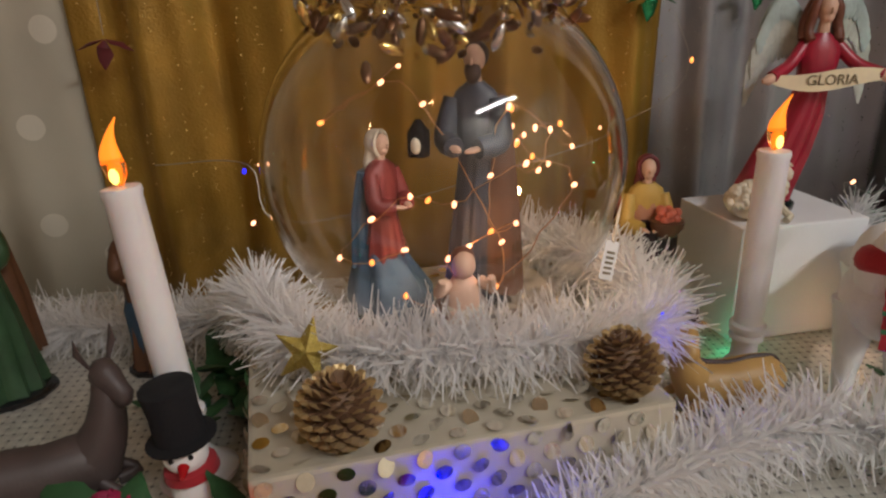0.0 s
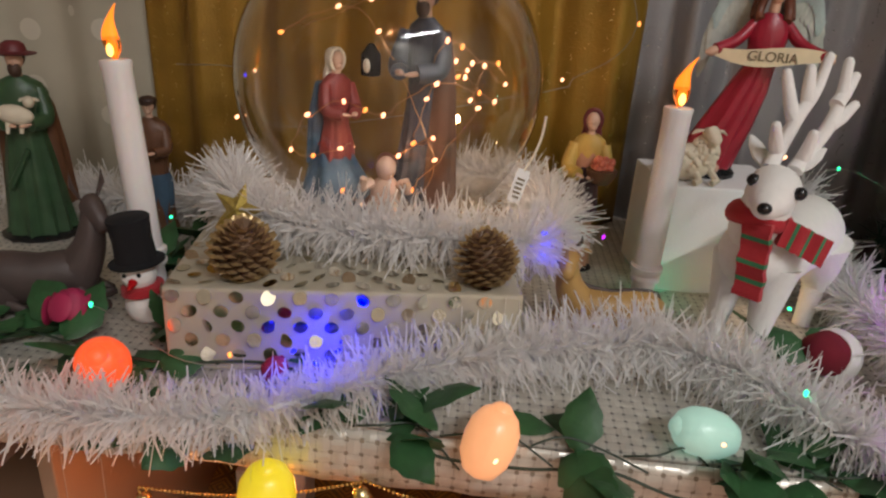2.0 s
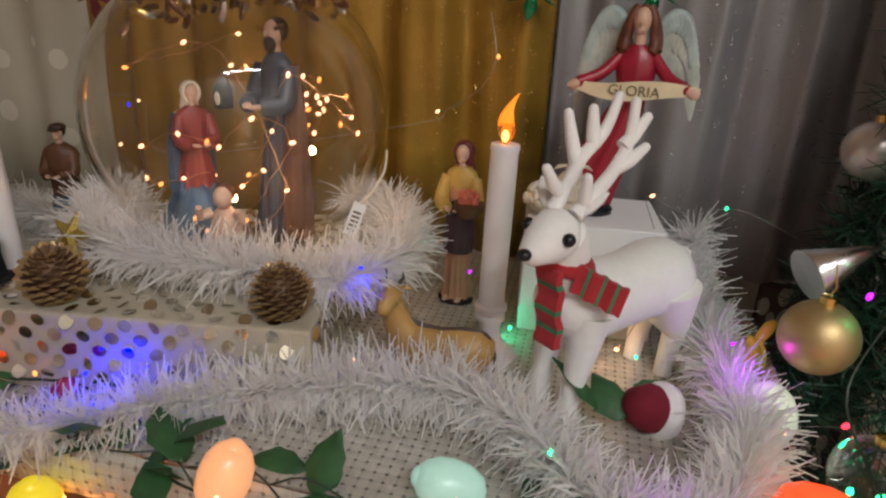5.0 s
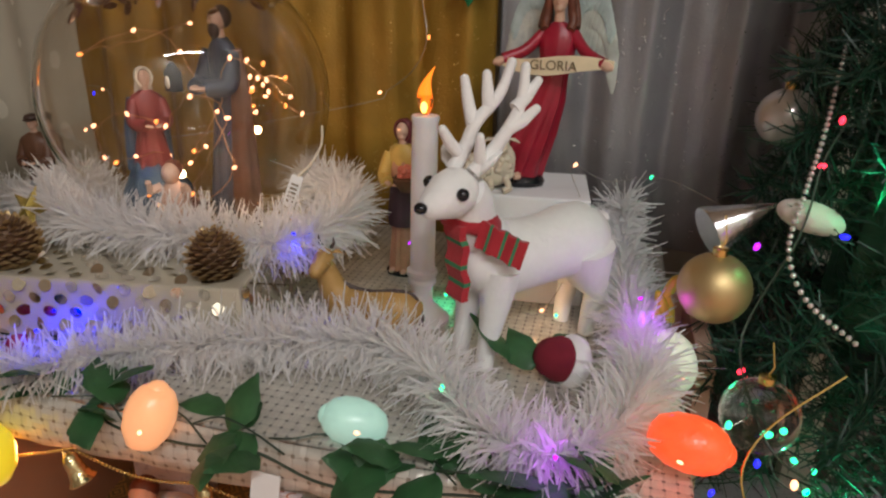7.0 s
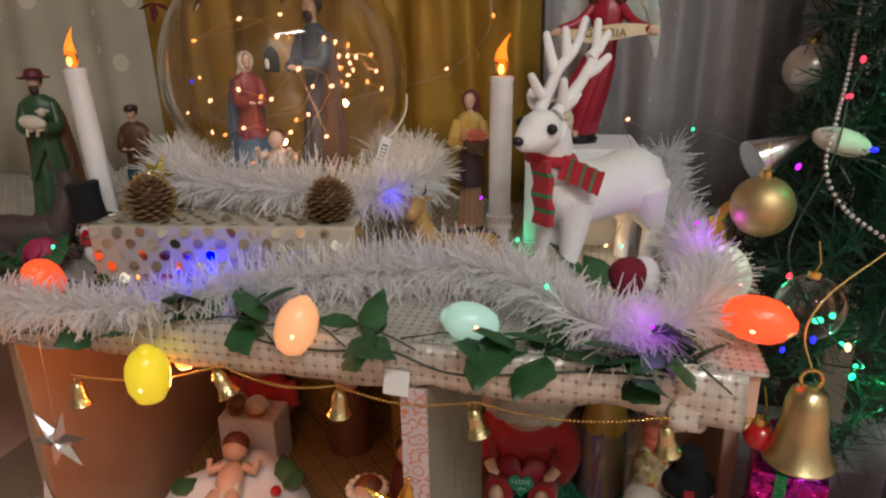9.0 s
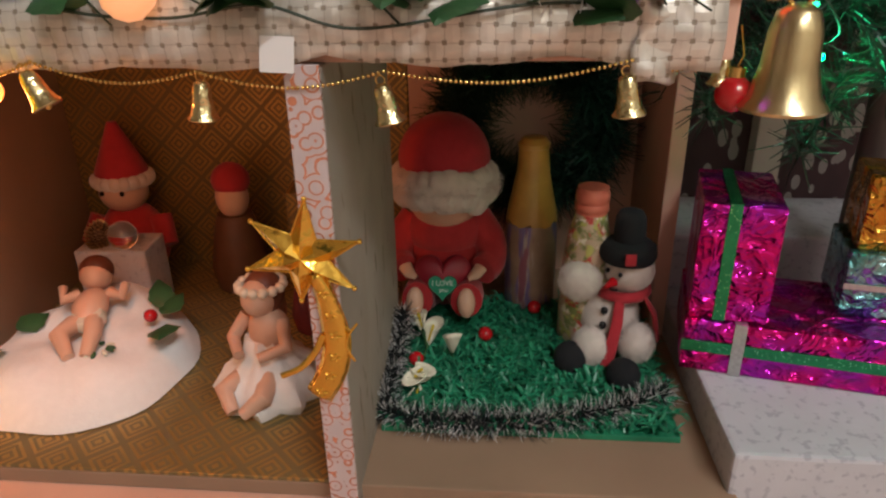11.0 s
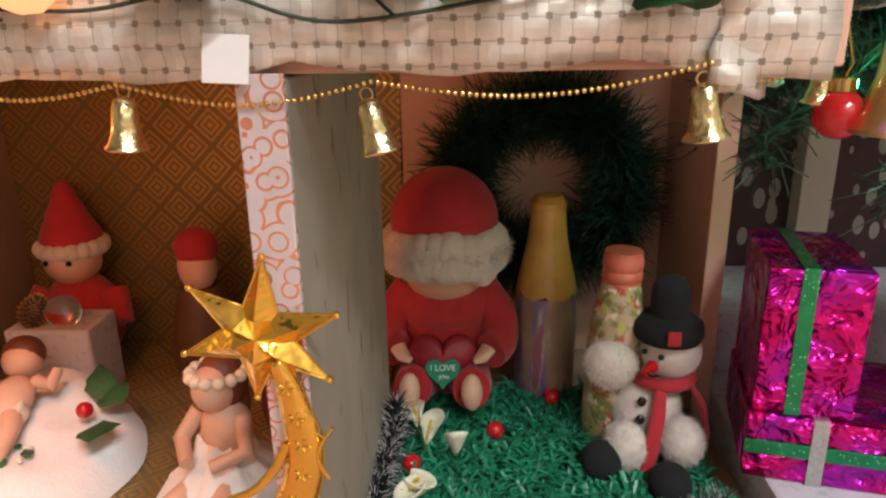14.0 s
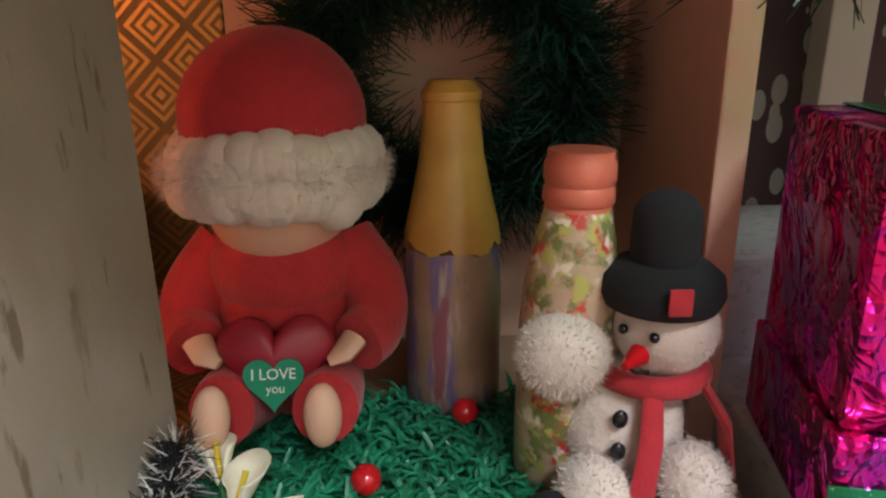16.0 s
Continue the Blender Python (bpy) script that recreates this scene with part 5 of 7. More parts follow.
for base, fork, top, prongs in (((-0.010, -0.029, 0.172), (0.0045, -0.019, 0.207), (0.025, 0.0025, 0.248), (((-0.007, -0.026, 0.185), (-0.016, -0.038, 0.203)), ((0.002, -0.020, 0.205), (-0.007, -0.0115, 0.236)), ((0.012, -0.012, 0.217), (0.009, -0.010, 0.240)))),
                                ((0.006, -0.033, 0.172), (0.028, -0.018, 0.203), (0.036, -0.004, 0.246), (((0.011, -0.030, 0.181), (0.011, -0.036, 0.199)), ((0.028, -0.018, 0.203), (0.046, -0.008, 0.217)), ((0.031, -0.013, 0.217), (0.045, 0.0, 0.236))))):
    base, fork, top = Vector(base), Vector(fork), Vector(top)
    line = curve([base, base.lerp(fork, 0.5) + Vector((0, 0.002, -0.002)), fork, fork.lerp(top, 0.5) + Vector((0.003, 0.002, -0.003)), top], 0.005)
    b = Build().tube(line, [0.0058 - 0.0024 * k / len(line) for k in range(len(line))], "felt_white", 12)
    b.ball(top, 0.0034, "felt_white", seg=10, rings=8)
    for p0, p1 in prongs:
        p0, p1 = Vector(p0), Vector(p1)
        b.tube([p0, p0.lerp(p1, 0.5) + Vector((0, 0, -0.002)), p1], [0.0052, 0.0047, 0.0034], "felt_white", 12)
        b.ball(p1, 0.0034, "felt_white", seg=10, rings=8)
    part("antler", b, r)
scarf = part("scarf", Build().tube([o - ax * 0.014 + sd * 0.017 * math.sin(t) + ax * 0.017 * math.cos(t) + up(0.128 - 0.005 * math.cos(t)) for t in [k * math.pi / 10 for k in range(21)]], 0.0075, "red_felt", 12, 1.35), r, "red knitted scarf with green stripes")


def scarf_tail(p0, way, drop, width, n=8):
    b = Build()
    way, drop = Vector(way).normalized(), Vector(drop)
    n = 16
    nrm = way.cross(drop).normalized() * 0.0032
    verts = []
    for k in range(n + 1):
        q, w = Vector(p0) + drop * (k / n) + nrm * 0.5 * math.sin(k * 0.9), way * width * 0.5 * (1 + 0.05 * math.sin(k * 1.7))
        verts += [q - w - nrm, q + w - nrm, q + w + nrm, q - w + nrm]
    for k in range(n):
        key = "green_felt" if k in (3, 8, 12) else "red_felt"
        s = b.slot(key)
        for i in range(4):
            b.f.append((k * 4 + i, k * 4 + (i + 1) % 4, k * 4 + 4 + (i + 1) % 4, k * 4 + 4 + i))
            b.m.append(s)
    b.v = [tuple(v) for v in verts]
    b.f += [(3, 2, 1, 0), tuple(n * 4 + i for i in range(4))]
    b.m += [b.slot("red_felt")] * 2
    return b


part("scarf_end", scarf_tail(o - ax * 0.034 - sd * 0.008 + up(0.130), sd, (0.004, -0.002, -0.060), 0.021), r, "red scarf end with green stripes")
part("scarf_end", scarf_tail(o - ax * 0.022 - sd * 0.021 + up(0.124), (0.25, 0.1, 1), (0.036, -0.001, -0.015), 0.021), r, "red scarf end with green stripes")


# little snowmen
def snow_figure(label, m, s, group="snowmen"):
    r = root("snowman", label, "snowman", m, group)
    part("body", Build().ball((0, 0, 0.017 * s), (0.017 * s, 0.016 * s, 0.018 * s), "felt_white"), r)
    part("head", Build().ball((0, -0.002 * s, 0.045 * s), (0.0145 * s, 0.014 * s, 0.0135 * s), "felt_white"), r)
    hat = part("hat", Build().lathe([(0.022 * s, 0.055 * s), (0.0225 * s, 0.0565 * s), (0.0165 * s, 0.058 * s), (0.0155 * s, 0.075 * s), (0.017 * s, 0.094 * s), (0.016 * s, 0.095 * s)], "black_felt", seg=24), r, "tall black felt top hat")
    part("nose", Build().tube([(0, -0.014 * s, 0.043 * s), (0, -0.024 * s, 0.041 * s)], [0.0042 * s, 0.0015 * s], "berry", 8), r, "red pointed nose")
    for q in (-1, 1):
        part("eye", Build().ball((q * 0.006 * s, -0.0148 * s, 0.049 * s), 0.0018 * s, "black", seg=6, rings=5), r)
    part("scarf", Build().lathe([(0.013 * s, 0.026 * s), (0.018 * s, 0.029 * s), (0.017 * s, 0.035 * s), (0.012 * s, 0.037 * s)], "red_felt", seg=20), r, "red felt scarf")
    return r


snow_figure("small snowman with tall black top hat and red scarf", pose(-0.036, 0.385, TOP, 0, -6, 6), 0.98)

# leaves, roses
leaves = root("ivy_garland", "dark green fabric ivy trailing along the cloth edge", "ivy garland", pose(0, 0, 0))


def leaf_mesh(L, W, name="leaf"):
    verts, faces, n = [], [], 16
    for i in range(n + 1):
        t = i / n
        w = W * math.sin(math.pi * t ** 0.8) * (1 + 0.07 * math.sin(t * 22))
        z = 0.25 * L * math.sin(t * 2.2) * 0.5
        verts += [(-w, L * t, z - 0.18 * w), (0, L * t, z + 0.1 * W), (w, L * t, z - 0.18 * w)]
    for i in range(n):
        for k in range(2):
            faces.append((i * 3 + k, i * 3 + k + 1, i * 3 + 4 + k, i * 3 + 3 + k))
    return Build().add(verts, faces, "leaf")


proto = [leaf_mesh(0.045, 0.014).object("leaf"), leaf_mesh(0.036, 0.015).object("leaf"), leaf_mesh(0.055, 0.017).object("leaf")]
spots = [(0.20, 0.272, 0.41, 200), (0.27, 0.268, 0.40, 150), (0.30, 0.27, 0.415, 230), (0.33, 0.27, 0.41, 170), (0.355, 0.265, 0.40, 190), (0.375, 0.268, 0.405, 120), (0.39, 0.268, 0.40, 240), (0.40, 0.266, 0.395, 190), (0.42, 0.27, 0.41, 110), (0.37, 0.262, 0.385, 215),
         (0.05, 0.262, 0.405, 160), (0.075, 0.265, 0.40, 210), (0.02, 0.265, 0.41, 140), (0.52, 0.27, 0.405, 220), (0.545, 0.268, 0.40, 150), (0.57, 0.275, 0.41, 120), (0.49, 0.27, 0.41, 260),
         (0.02, 0.315, 0.425, 60), (0.05, 0.322, 0.425, 20), (-0.01, 0.33, 0.425, 100), (0.10, 0.33, 0.428, -30), (0.145, 0.342, 0.428, 40), (0.165, 0.35, 0.43, -50), (0.225, 0.36, 0.43, 10), (0.24, 0.358, 0.43, 60), (-0.06, 0.34, 0.425, 90), (-0.09, 0.35, 0.425, 150), (-0.03, 0.31, 0.425, 190), (-0.12, 0.33, 0.425, 80),
         (0.505, 0.40, 0.43, 30), (0.52, 0.415, 0.435, -20), (0.49, 0.41, 0.43, 80), (-0.05, 0.52, 0.43, 40), (-0.03, 0.545, 0.43, 120), (-0.08, 0.53, 0.43, 200), (-0.07, 0.56, 0.435, -30), (0.0, 0.50, 0.435, 10)]
rnd = random.Random(31)
for k in range(20):
    spots.append((rnd.uniform(-0.17, 0.01), rnd.uniform(0.30, 0.365), 0.423 + rnd.uniform(0, 0.008), rnd.uniform(0, 360)))
for k in range(34):
    x = -0.12 + 0.72 * k / 33 + rnd.gauss(0, 0.008)
    spots.append((x, rnd.uniform(0.262, 0.285) if x > 0.15 else rnd.uniform(0.285, 0.31), 0.424 + rnd.uniform(-0.012, 0.008), rnd.uniform(90, 270)))
for k in range(44):
    spots.append((rnd.uniform(0.13, 0.60), rnd.uniform(0.264, 0.297), 0.421 + rnd.uniform(-0.006, 0.008), rnd.uniform(0, 360)))
for k in range(16):
    spots.append((rnd.uniform(-0.075, 0.005), rnd.uniform(0.445, 0.545), 0.424 + rnd.uniform(0, 0.016), rnd.uniform(0, 360)))
bulbs = ((0.248, 0.262), (0.389, 0.284), (0.607, 0.285), (-0.046, 0.333), (0.108, 0.252), (0.275, 0.262), (0.365, 0.275))
spots = [q for q in spots if all(math.hypot(q[0] - bx, q[1] - by) > 0.026 and math.hypot(q[0] - 0.03 * math.sin(radians(q[3])) - bx, q[1] + 0.03 * math.cos(radians(q[3])) - by) > 0.022 for bx, by in bulbs)]
for k, (x, y, z, a) in enumerate(spots):
    ob = proto[k % 3] if k < 3 else proto[k % 3].copy()
    if k >= 3:
        scene.collection.objects.link(ob)
    ob.parent = leaves
    ob.matrix_local = pose(x, y, z, rnd.uniform(-25, 40), rnd.uniform(-35, 35), a)
vine = Build()
vine.tube(curve([(-0.12, 0.34, 0.426), (0.0, 0.315, 0.426), (0.1, 0.325, 0.426), (0.2, 0.272, 0.41), (0.27, 0.268, 0.405), (0.33, 0.266, 0.412), (0.39, 0.264, 0.398), (0.49, 0.268, 0.41), (0.57, 0.275, 0.41)]), 0.0011, "dark_wire", 6)
for k in range(7):
    x = 0.16 + 0.06 * k
    vine.tube(curve([(x, 0.272, 0.421), (x + 0.02, 0.266 + rnd.uniform(0, 0.012), 0.428), (x + 0.045, 0.272 + rnd.uniform(0, 0.014), 0.424), (x + 0.075, 0.264, 0.412 + rnd.uniform(-0.012, 0.01))]), 0.0008, "dark_wire", 5)
part("vine", vine, leaves)
for lab, m in (("crimson fabric rose among the ivy", pose(-0.082, 0.350, TOP + 0.014, -35, 0, 10)), ("crimson fabric rosebud by the box", pose(0.10, 0.305, TOP + 0.016, -30, 0, 60) @ Matrix.Scale(0.5, 4))):
    r = root("cloth_rose", lab, "rose", m)
    for k in range(18):
        a, q = k * 2.4, 0.003 + 0.0009 * k
        part("petal", Build().ball((q * math.cos(a), q * math.sin(a), 0.014 - 0.0004 * k), (0.010, 0.0022, 0.012), "rose", (0, 0, math.degrees(a) + 90), 10, 7), r)


# large bulbs
def big_bulb(label, key, where, rot, s=1.0):
    r = root("egg_bulb", label, "light bulb", pose(*where, *rot) @ Matrix.Scale(s, 4), "egg-shaped bulbs")
    b = Build().lathe([(0.004, -0.026), (0.0115, -0.022), (0.0165, -0.012), (0.0178, 0.0), (0.0165, 0.010), (0.0125, 0.018), (0.0075, 0.022)], key, seg=28)
    part("shell", b, r)
    part("led", Build().ball((0.004, -0.0158, -0.005), (0.0022, 0.0014, 0.0028), "led_warm", seg=8, rings=6), r, "bright led inside the shell")
    part("cap", Build().lathe([(0.0072, 0.0222), (0.0066, 0.0235), (0.004, 0.0255), (0.002, 0.026)], key, seg=14), r)
    return r


big_bulb("apricot egg-shaped bulb, glowing", "egg_orange", (0.253, 0.263, 0.429), (-14, 16, 0))
big_bulb("yellow egg-shaped bulb, glowing, hanging off the edge", "egg_yellow", (0.108, 0.252, 0.372), (0, 3, 0), 1.1)
big_bulb("mint egg-shaped bulb, glowing", "egg_mint", (0.394, 0.292, 0.432), (10, -75, 0), 0.95)
big_bulb("scarlet egg-shaped bulb, glowing", "egg_red", (0.617, 0.312, 0.446), (20, 98, 15), 1.05)
big_bulb("milky egg-shaped bulb, glowing", "egg_white", (0.612, 0.425, 0.443), (10, -20, 0), 1.05)
big_bulb("scarlet egg-shaped bulb beside the snowman, glowing", "egg_red", (-0.013, 0.280, 0.443), (40, 20, 0), 1.0)


# bells and chain
def bell(label, m, s, group="small bells", key="gold_bell"):
    r = root("bell", label, "bell", m, group)
    part("cup", Build().lathe([(0.0105 * s, -0.013 * s), (0.0108 * s, -0.0122 * s), (0.0085 * s, -0.009 * s), (0.0068 * s, -0.002 * s), (0.0062 * s, 0.006 * s), (0.005 * s, 0.0105 * s), (0.002 * s, 0.0125 * s)], key, seg=28), r)
    part("loop", Build().tube([(0.003 * s * math.cos(t), 0, 0.0145 * s + 0.003 * s * math.sin(t)) for t in [k * math.pi / 6 for k in range(13)]], 0.0006 * s, "gold_bead", 6), r)
    part("clapper", Build().ball((0, 0, -0.0125 * s), 0.0026 * s, "gold_bead", seg=8, rings=6), r)
    return r


for x, y, z, a in ((0.008, 0.272, 0.329, 0), (0.172, 0.268, 0.362, -25), (0.282, 0.272, 0.354, 4), (0.403, 0.272, 0.352, -12), (0.554, 0.272, 0.357, -8), (0.618, 0.305, 0.366, 5)):
    bell("small gold bell hanging from a bead chain", pose(x, y, z, 0, a, 0), 1.0 if x < 0.6 else 0.75)
bell("large brushed gold bell hanging on thin cord", pose(0.652, 0.286, 0.377), 2.5, "large bells", "brushed_gold")
chain = root("bead_chain", "gold bead chain looped under the cloth hem", "bead chain", pose(0, 0, 0))
cb = Build()
for a, c in (((0.172, 0.379), (0.282, 0.372)), ((0.282, 0.372), (0.403, 0.372)), ((0.403, 0.372), (0.554, 0.378)), ((0.554, 0.378), (0.618, 0.382)), ((0.008, 0.35), (0.172, 0.379))):
    n = int(abs(c[0] - a[0]) / 0.0032)
    for i in range(n):
        t = i / n
        cb.ball((a[0] + (c[0] - a[0]) * t, 0.2685 + (0.03 if a[0] > 0.55 else 0) * t, a[1] + (c[1] - a[1]) * t - 0.010 * math.sin(math.pi * t)), 0.0014, "gold_bead", seg=6, rings=4)
tagged(part("beads", cb, chain), kind="stuff")
whole("hem_tag", Build().box((-0.011, 0, -0.011), (0.011, 0.0012, 0.011), "paper", 0.0004), "small white paper square on the hem", "paper tag", pose(0.337, 0.2655, 0.383, -10, 3, 0), smooth=False)
tag = root("price_tag", "white paper tag on a string on the bowl", "tag", pose(0.262, 0.478, 0.536, -15, 18, 8))
part("card", Build().box((-0.006, 0, -0.015), (0.006, 0.0008, 0.015), "paper", 0.0003), tag, smooth=False)
for k in range(5):
    part("print_bar", Build().box((-0.0035, -0.0003, -0.011 + k * 0.004), (0.0035, -0.0001, -0.009 + k * 0.004), "ink_and_crease", 0), tag, smooth=False)
part("string", Build().tube(curve([(0, 0, 0.014), (0.006, 0.01, 0.03), (0.008, 0.015, 0.05), (0.004, 0.01, 0.066)]), 0.0012, "cream", 6), tag)

# strings of small coloured lights
fairy("fairy_lights", "multicoloured fairy lights trailing over the cloth", [(-0.10, 0.37, 0.435), (-0.06, 0.345, 0.45), (-0.03, 0.33, 0.45), (0.03, 0.31, 0.432), (0.10, 0.322, 0.43), (0.125, 0.316, 0.437), (0.19, 0.33, 0.43), (0.26, 0.34, 0.45), (0.292, 0.395, 0.45)],
      [((-0.06, 0.345, 0.4505), "led_green"), ((0.125, 0.3165, 0.437), "led_blue"), ((0.108, 0.3165, 0.446), "led_blue"), ((0.14, 0.3195, 0.448), "led_blue"), ((0.06, 0.318, 0.436), "led_amber"), ((-0.13, 0.40, 0.445), "led_purple"), ((0.292, 0.395, 0.448), "led_warm")])
fairy("fairy_lights", "fairy lights looping over the curtain and tinsel", [(-0.10, 0.60, 0.60), (-0.02, 0.585, 0.60), (0.02, 0.57, 0.55), (0.28, 0.60, 0.60), (0.31, 0.61, 0.615), (0.345, 0.59, 0.64), (0.36, 0.585, 0.67), (0.35, 0.60, 0.71)],
      [((-0.018, 0.56, 0.60), "led_blue"), ((-0.005, 0.56, 0.605), "led_warm"), ((-0.01, 0.53, 0.565), "led_warm"), ((0.30, 0.615, 0.612), "led_warm"), ((0.362, 0.585, 0.672), "led_amber"), ((0.285, 0.43, 0.512), "led_blue"), ((0.293, 0.445, 0.508), "led_blue"), ((0.355, 0.55, 0.47), "led_purple"), ((0.34, 0.60, 0.75), "led_warm"), ((-0.08, 0.52, 0.46), "led_green")])
fairy("fairy_lights", "fairy lights over the white block and tinsel", [(0.40, 0.525, 0.43), (0.46, 0.53, 0.425), (0.50, 0.50, 0.435), (0.53, 0.56, 0.50), (0.51, 0.57, 0.56), (0.545, 0.58, 0.545), (0.60, 0.61, 0.545), (0.66, 0.62, 0.52)],
      [((0.402, 0.522, 0.43), "led_green"), ((0.50, 0.498, 0.437), "led_warm"), ((0.515, 0.565, 0.562), "led_warm"), ((0.588, 0.607, 0.546), "led_green"), ((0.565, 0.585, 0.475), "led_blue"), ((0.584, 0.46, 0.478), "led_purple"), ((0.535, 0.262, 0.455), "led_purple"), ((0.626, 0.275, 0.44), "led_blue"), ((0.455, 0.30, 0.465), "led_green"), ((0.515, 0.475, 0.445), "led_green")])


# ---------- things at the table's end, the tree ----------
hat = root("felt_hat", "red felt hat with white fleece brim lying on its side", "hat", pose(0.541, 0.425, TOP + 0.010, 0, -70, 30) @ Matrix.Scale(0.85, 4))
part("brim", Build().lathe([(0.02, 0.0), (0.026, 0.006), (0.027, 0.014), (0.022, 0.02)], "felt_white", seg=24), hat)
part("crown", Build().lathe([(0.021, 0.016), (0.022, 0.028), (0.017, 0.042), (0.006, 0.05)], "wine_felt", seg=24, flute=0.03, flutes=5), hat)

tree = root("fir_tree", "dark green artificial fir tree hung with ornaments", "tree", pose(0.86, 0.56, 0.0))
tb = Build().tube([(0, 0, 0.058), (0, 0, 0.6), (0, 0, 1.25)], [0.016, 0.012, 0.005], "donkey", 10)
part("trunk", tb, tree)
part("inner_foliage", Build().lathe([(0.02, 0.37), (0.07, 0.39), (0.10, 0.46), (0.095, 0.6), (0.07, 0.85), (0.02, 1.2)], "needle", seg=40, flute=0.13, flutes=11), tree)
nb, rnd = Build(), random.Random(77)
for lev in range(16):
    z = 0.38 + 0.052 * lev
    reach = 0.22 * (1 - 0.75 * (lev / 16)) + 0.02
    for k in range(11):
        a = 2 * math.pi * (k + 0.5 * (lev % 2) + rnd.uniform(-0.2, 0.2)) / 11
        d = Vector((math.cos(a), math.sin(a), 0))
        line = [Vector((0, 0, z)) + d * reach * t + Vector((0, 0, -0.09 * t * t)) for t in (0.15, 0.4, 0.65, 0.85, 1.0)]
        line = [p if (p.x > -0.19) else Vector((-0.19, p.y, p.z)) for p in line]
        nb.tube(line, 0.0016, "needle", 5)
        strands(nb, line, 300, 0.034, 0.0016, "needle", 900 + lev * 20 + k, None, None, 0.8)
tagged(part("needles", nb, tree, smooth=False), kind="stuff")


def bauble(label, key, where, s, category="bauble"):
    r = root("bauble", label, category, pose(*where), "tree baubles")
    part("ball", Build().ball((0, 0, 0), s, key, seg=32, rings=20), r)
    part("cap", Build().lathe([(0.006, s - 0.001), (0.006, s + 0.005), (0.003, s + 0.006)], "gold_bead", seg=12), r)
    part("hook", Build().tube([(0, 0, s + 0.005), (0.003, 0, s + 0.012), (0, 0.004, s + 0.03)], 0.0006, "gold_bead", 5), r)


bauble("matte gold bauble on the tree", "gold_ball", (0.636, 0.443, 0.502), 0.028)
bauble("pearly white bauble on the tree", "bead", (0.70, 0.61, 0.612), 0.027)
bauble("clear glass bauble with small lights in it", "glass", (0.672, 0.385, 0.43), 0.028)
bauble("dark red bauble under the table's end", "berry", (0.626, 0.30, 0.352), 0.012)
whole("foil_cone", Build().lathe([(0.021, 0.0), (0.0215, 0.001), (0.002, 0.062)], "silver", seg=28), "silver foil cone ornament on the tree", "ornament", pose(0.63, 0.48, 0.535, 0, 68, 20))
whole("fluff_ball", Build().ball((0, 0, 0), (0.026, 0.014, 0.012), "fur", seg=20, rings=12), "white fluffy ornament on the tree", "ornament", pose(0.70, 0.47, 0.558, 0, 15, 0))
bow = root("yellow_bow", "small yellow ribbon bow on the tinsel", "bow", pose(0.605, 0.47, 0.48))
for s in (-1, 1):
    part("loop", Build().ball((0.003 * s, 0, 0.008 * s), (0.005, 0.004, 0.012), "yellow_bow", (0, 25 * s, 0)), bow)
    part("tail", Build().tube([(0, 0, 0), (0.004 * s, 0, -0.012), (0.006 * s, 0.002, -0.026)], [0.002, 0.004, 0.004], "yellow_bow", 8, 0.25), bow)
pearls = root("pearl_string", "string of small pearly beads draped on the tree", "bead string", pose(0, 0, 0))
pb = Build()
for p in curve([(0.72, 0.55, 0.68), (0.705, 0.50, 0.62), (0.69, 0.46, 0.58), (0.682, 0.44, 0.54), (0.695, 0.42, 0.51), (0.73, 0.41, 0.485)], 0.0055):
    pb.ball(p, 0.0023, "bead", seg=7, rings=5)
tagged(part("beads", pb, pearls), kind="stuff")
fairy("fairy_lights", "multicoloured lights on dark cable in the tree", [(0.72, 0.50, 0.63), (0.70, 0.47, 0.60), (0.69, 0.45, 0.55), (0.66, 0.43, 0.47), (0.665, 0.37, 0.44), (0.68, 0.35, 0.42), (0.72, 0.38, 0.38), (0.70, 0.42, 0.36)],
      [((0.715, 0.50, 0.628), "led_red"), ((0.70, 0.47, 0.598), "led_red"), ((0.662, 0.42, 0.445), "led_red"), ((0.655, 0.395, 0.443), "led_green"), ((0.645, 0.35, 0.44), "led_green"), ((0.675, 0.375, 0.425), "led_green"), ((0.683, 0.372, 0.43), "led_green"), ((0.66, 0.44, 0.54), "led_purple"), ((0.68, 0.31, 0.43), "led_warm"), ((0.70, 0.38, 0.40), "led_green"), ((0.665, 0.34, 0.42), "led_blue"), ((0.71, 0.42, 0.56), "led_blue"), ((0.72, 0.40, 0.36), "led_green"), ((0.74, 0.45, 0.345), "led_green")], "dark_wire", 0.0009, 0.0023)
whole("hanging_cord", Build().tube(curve([(0.652, 0.286, 0.418), (0.645, 0.295, 0.445), (0.66, 0.31, 0.47), (0.70, 0.33, 0.50)]), 0.0007, "gold_bead", 5), "thin gold cord holding the large bell", "cord")

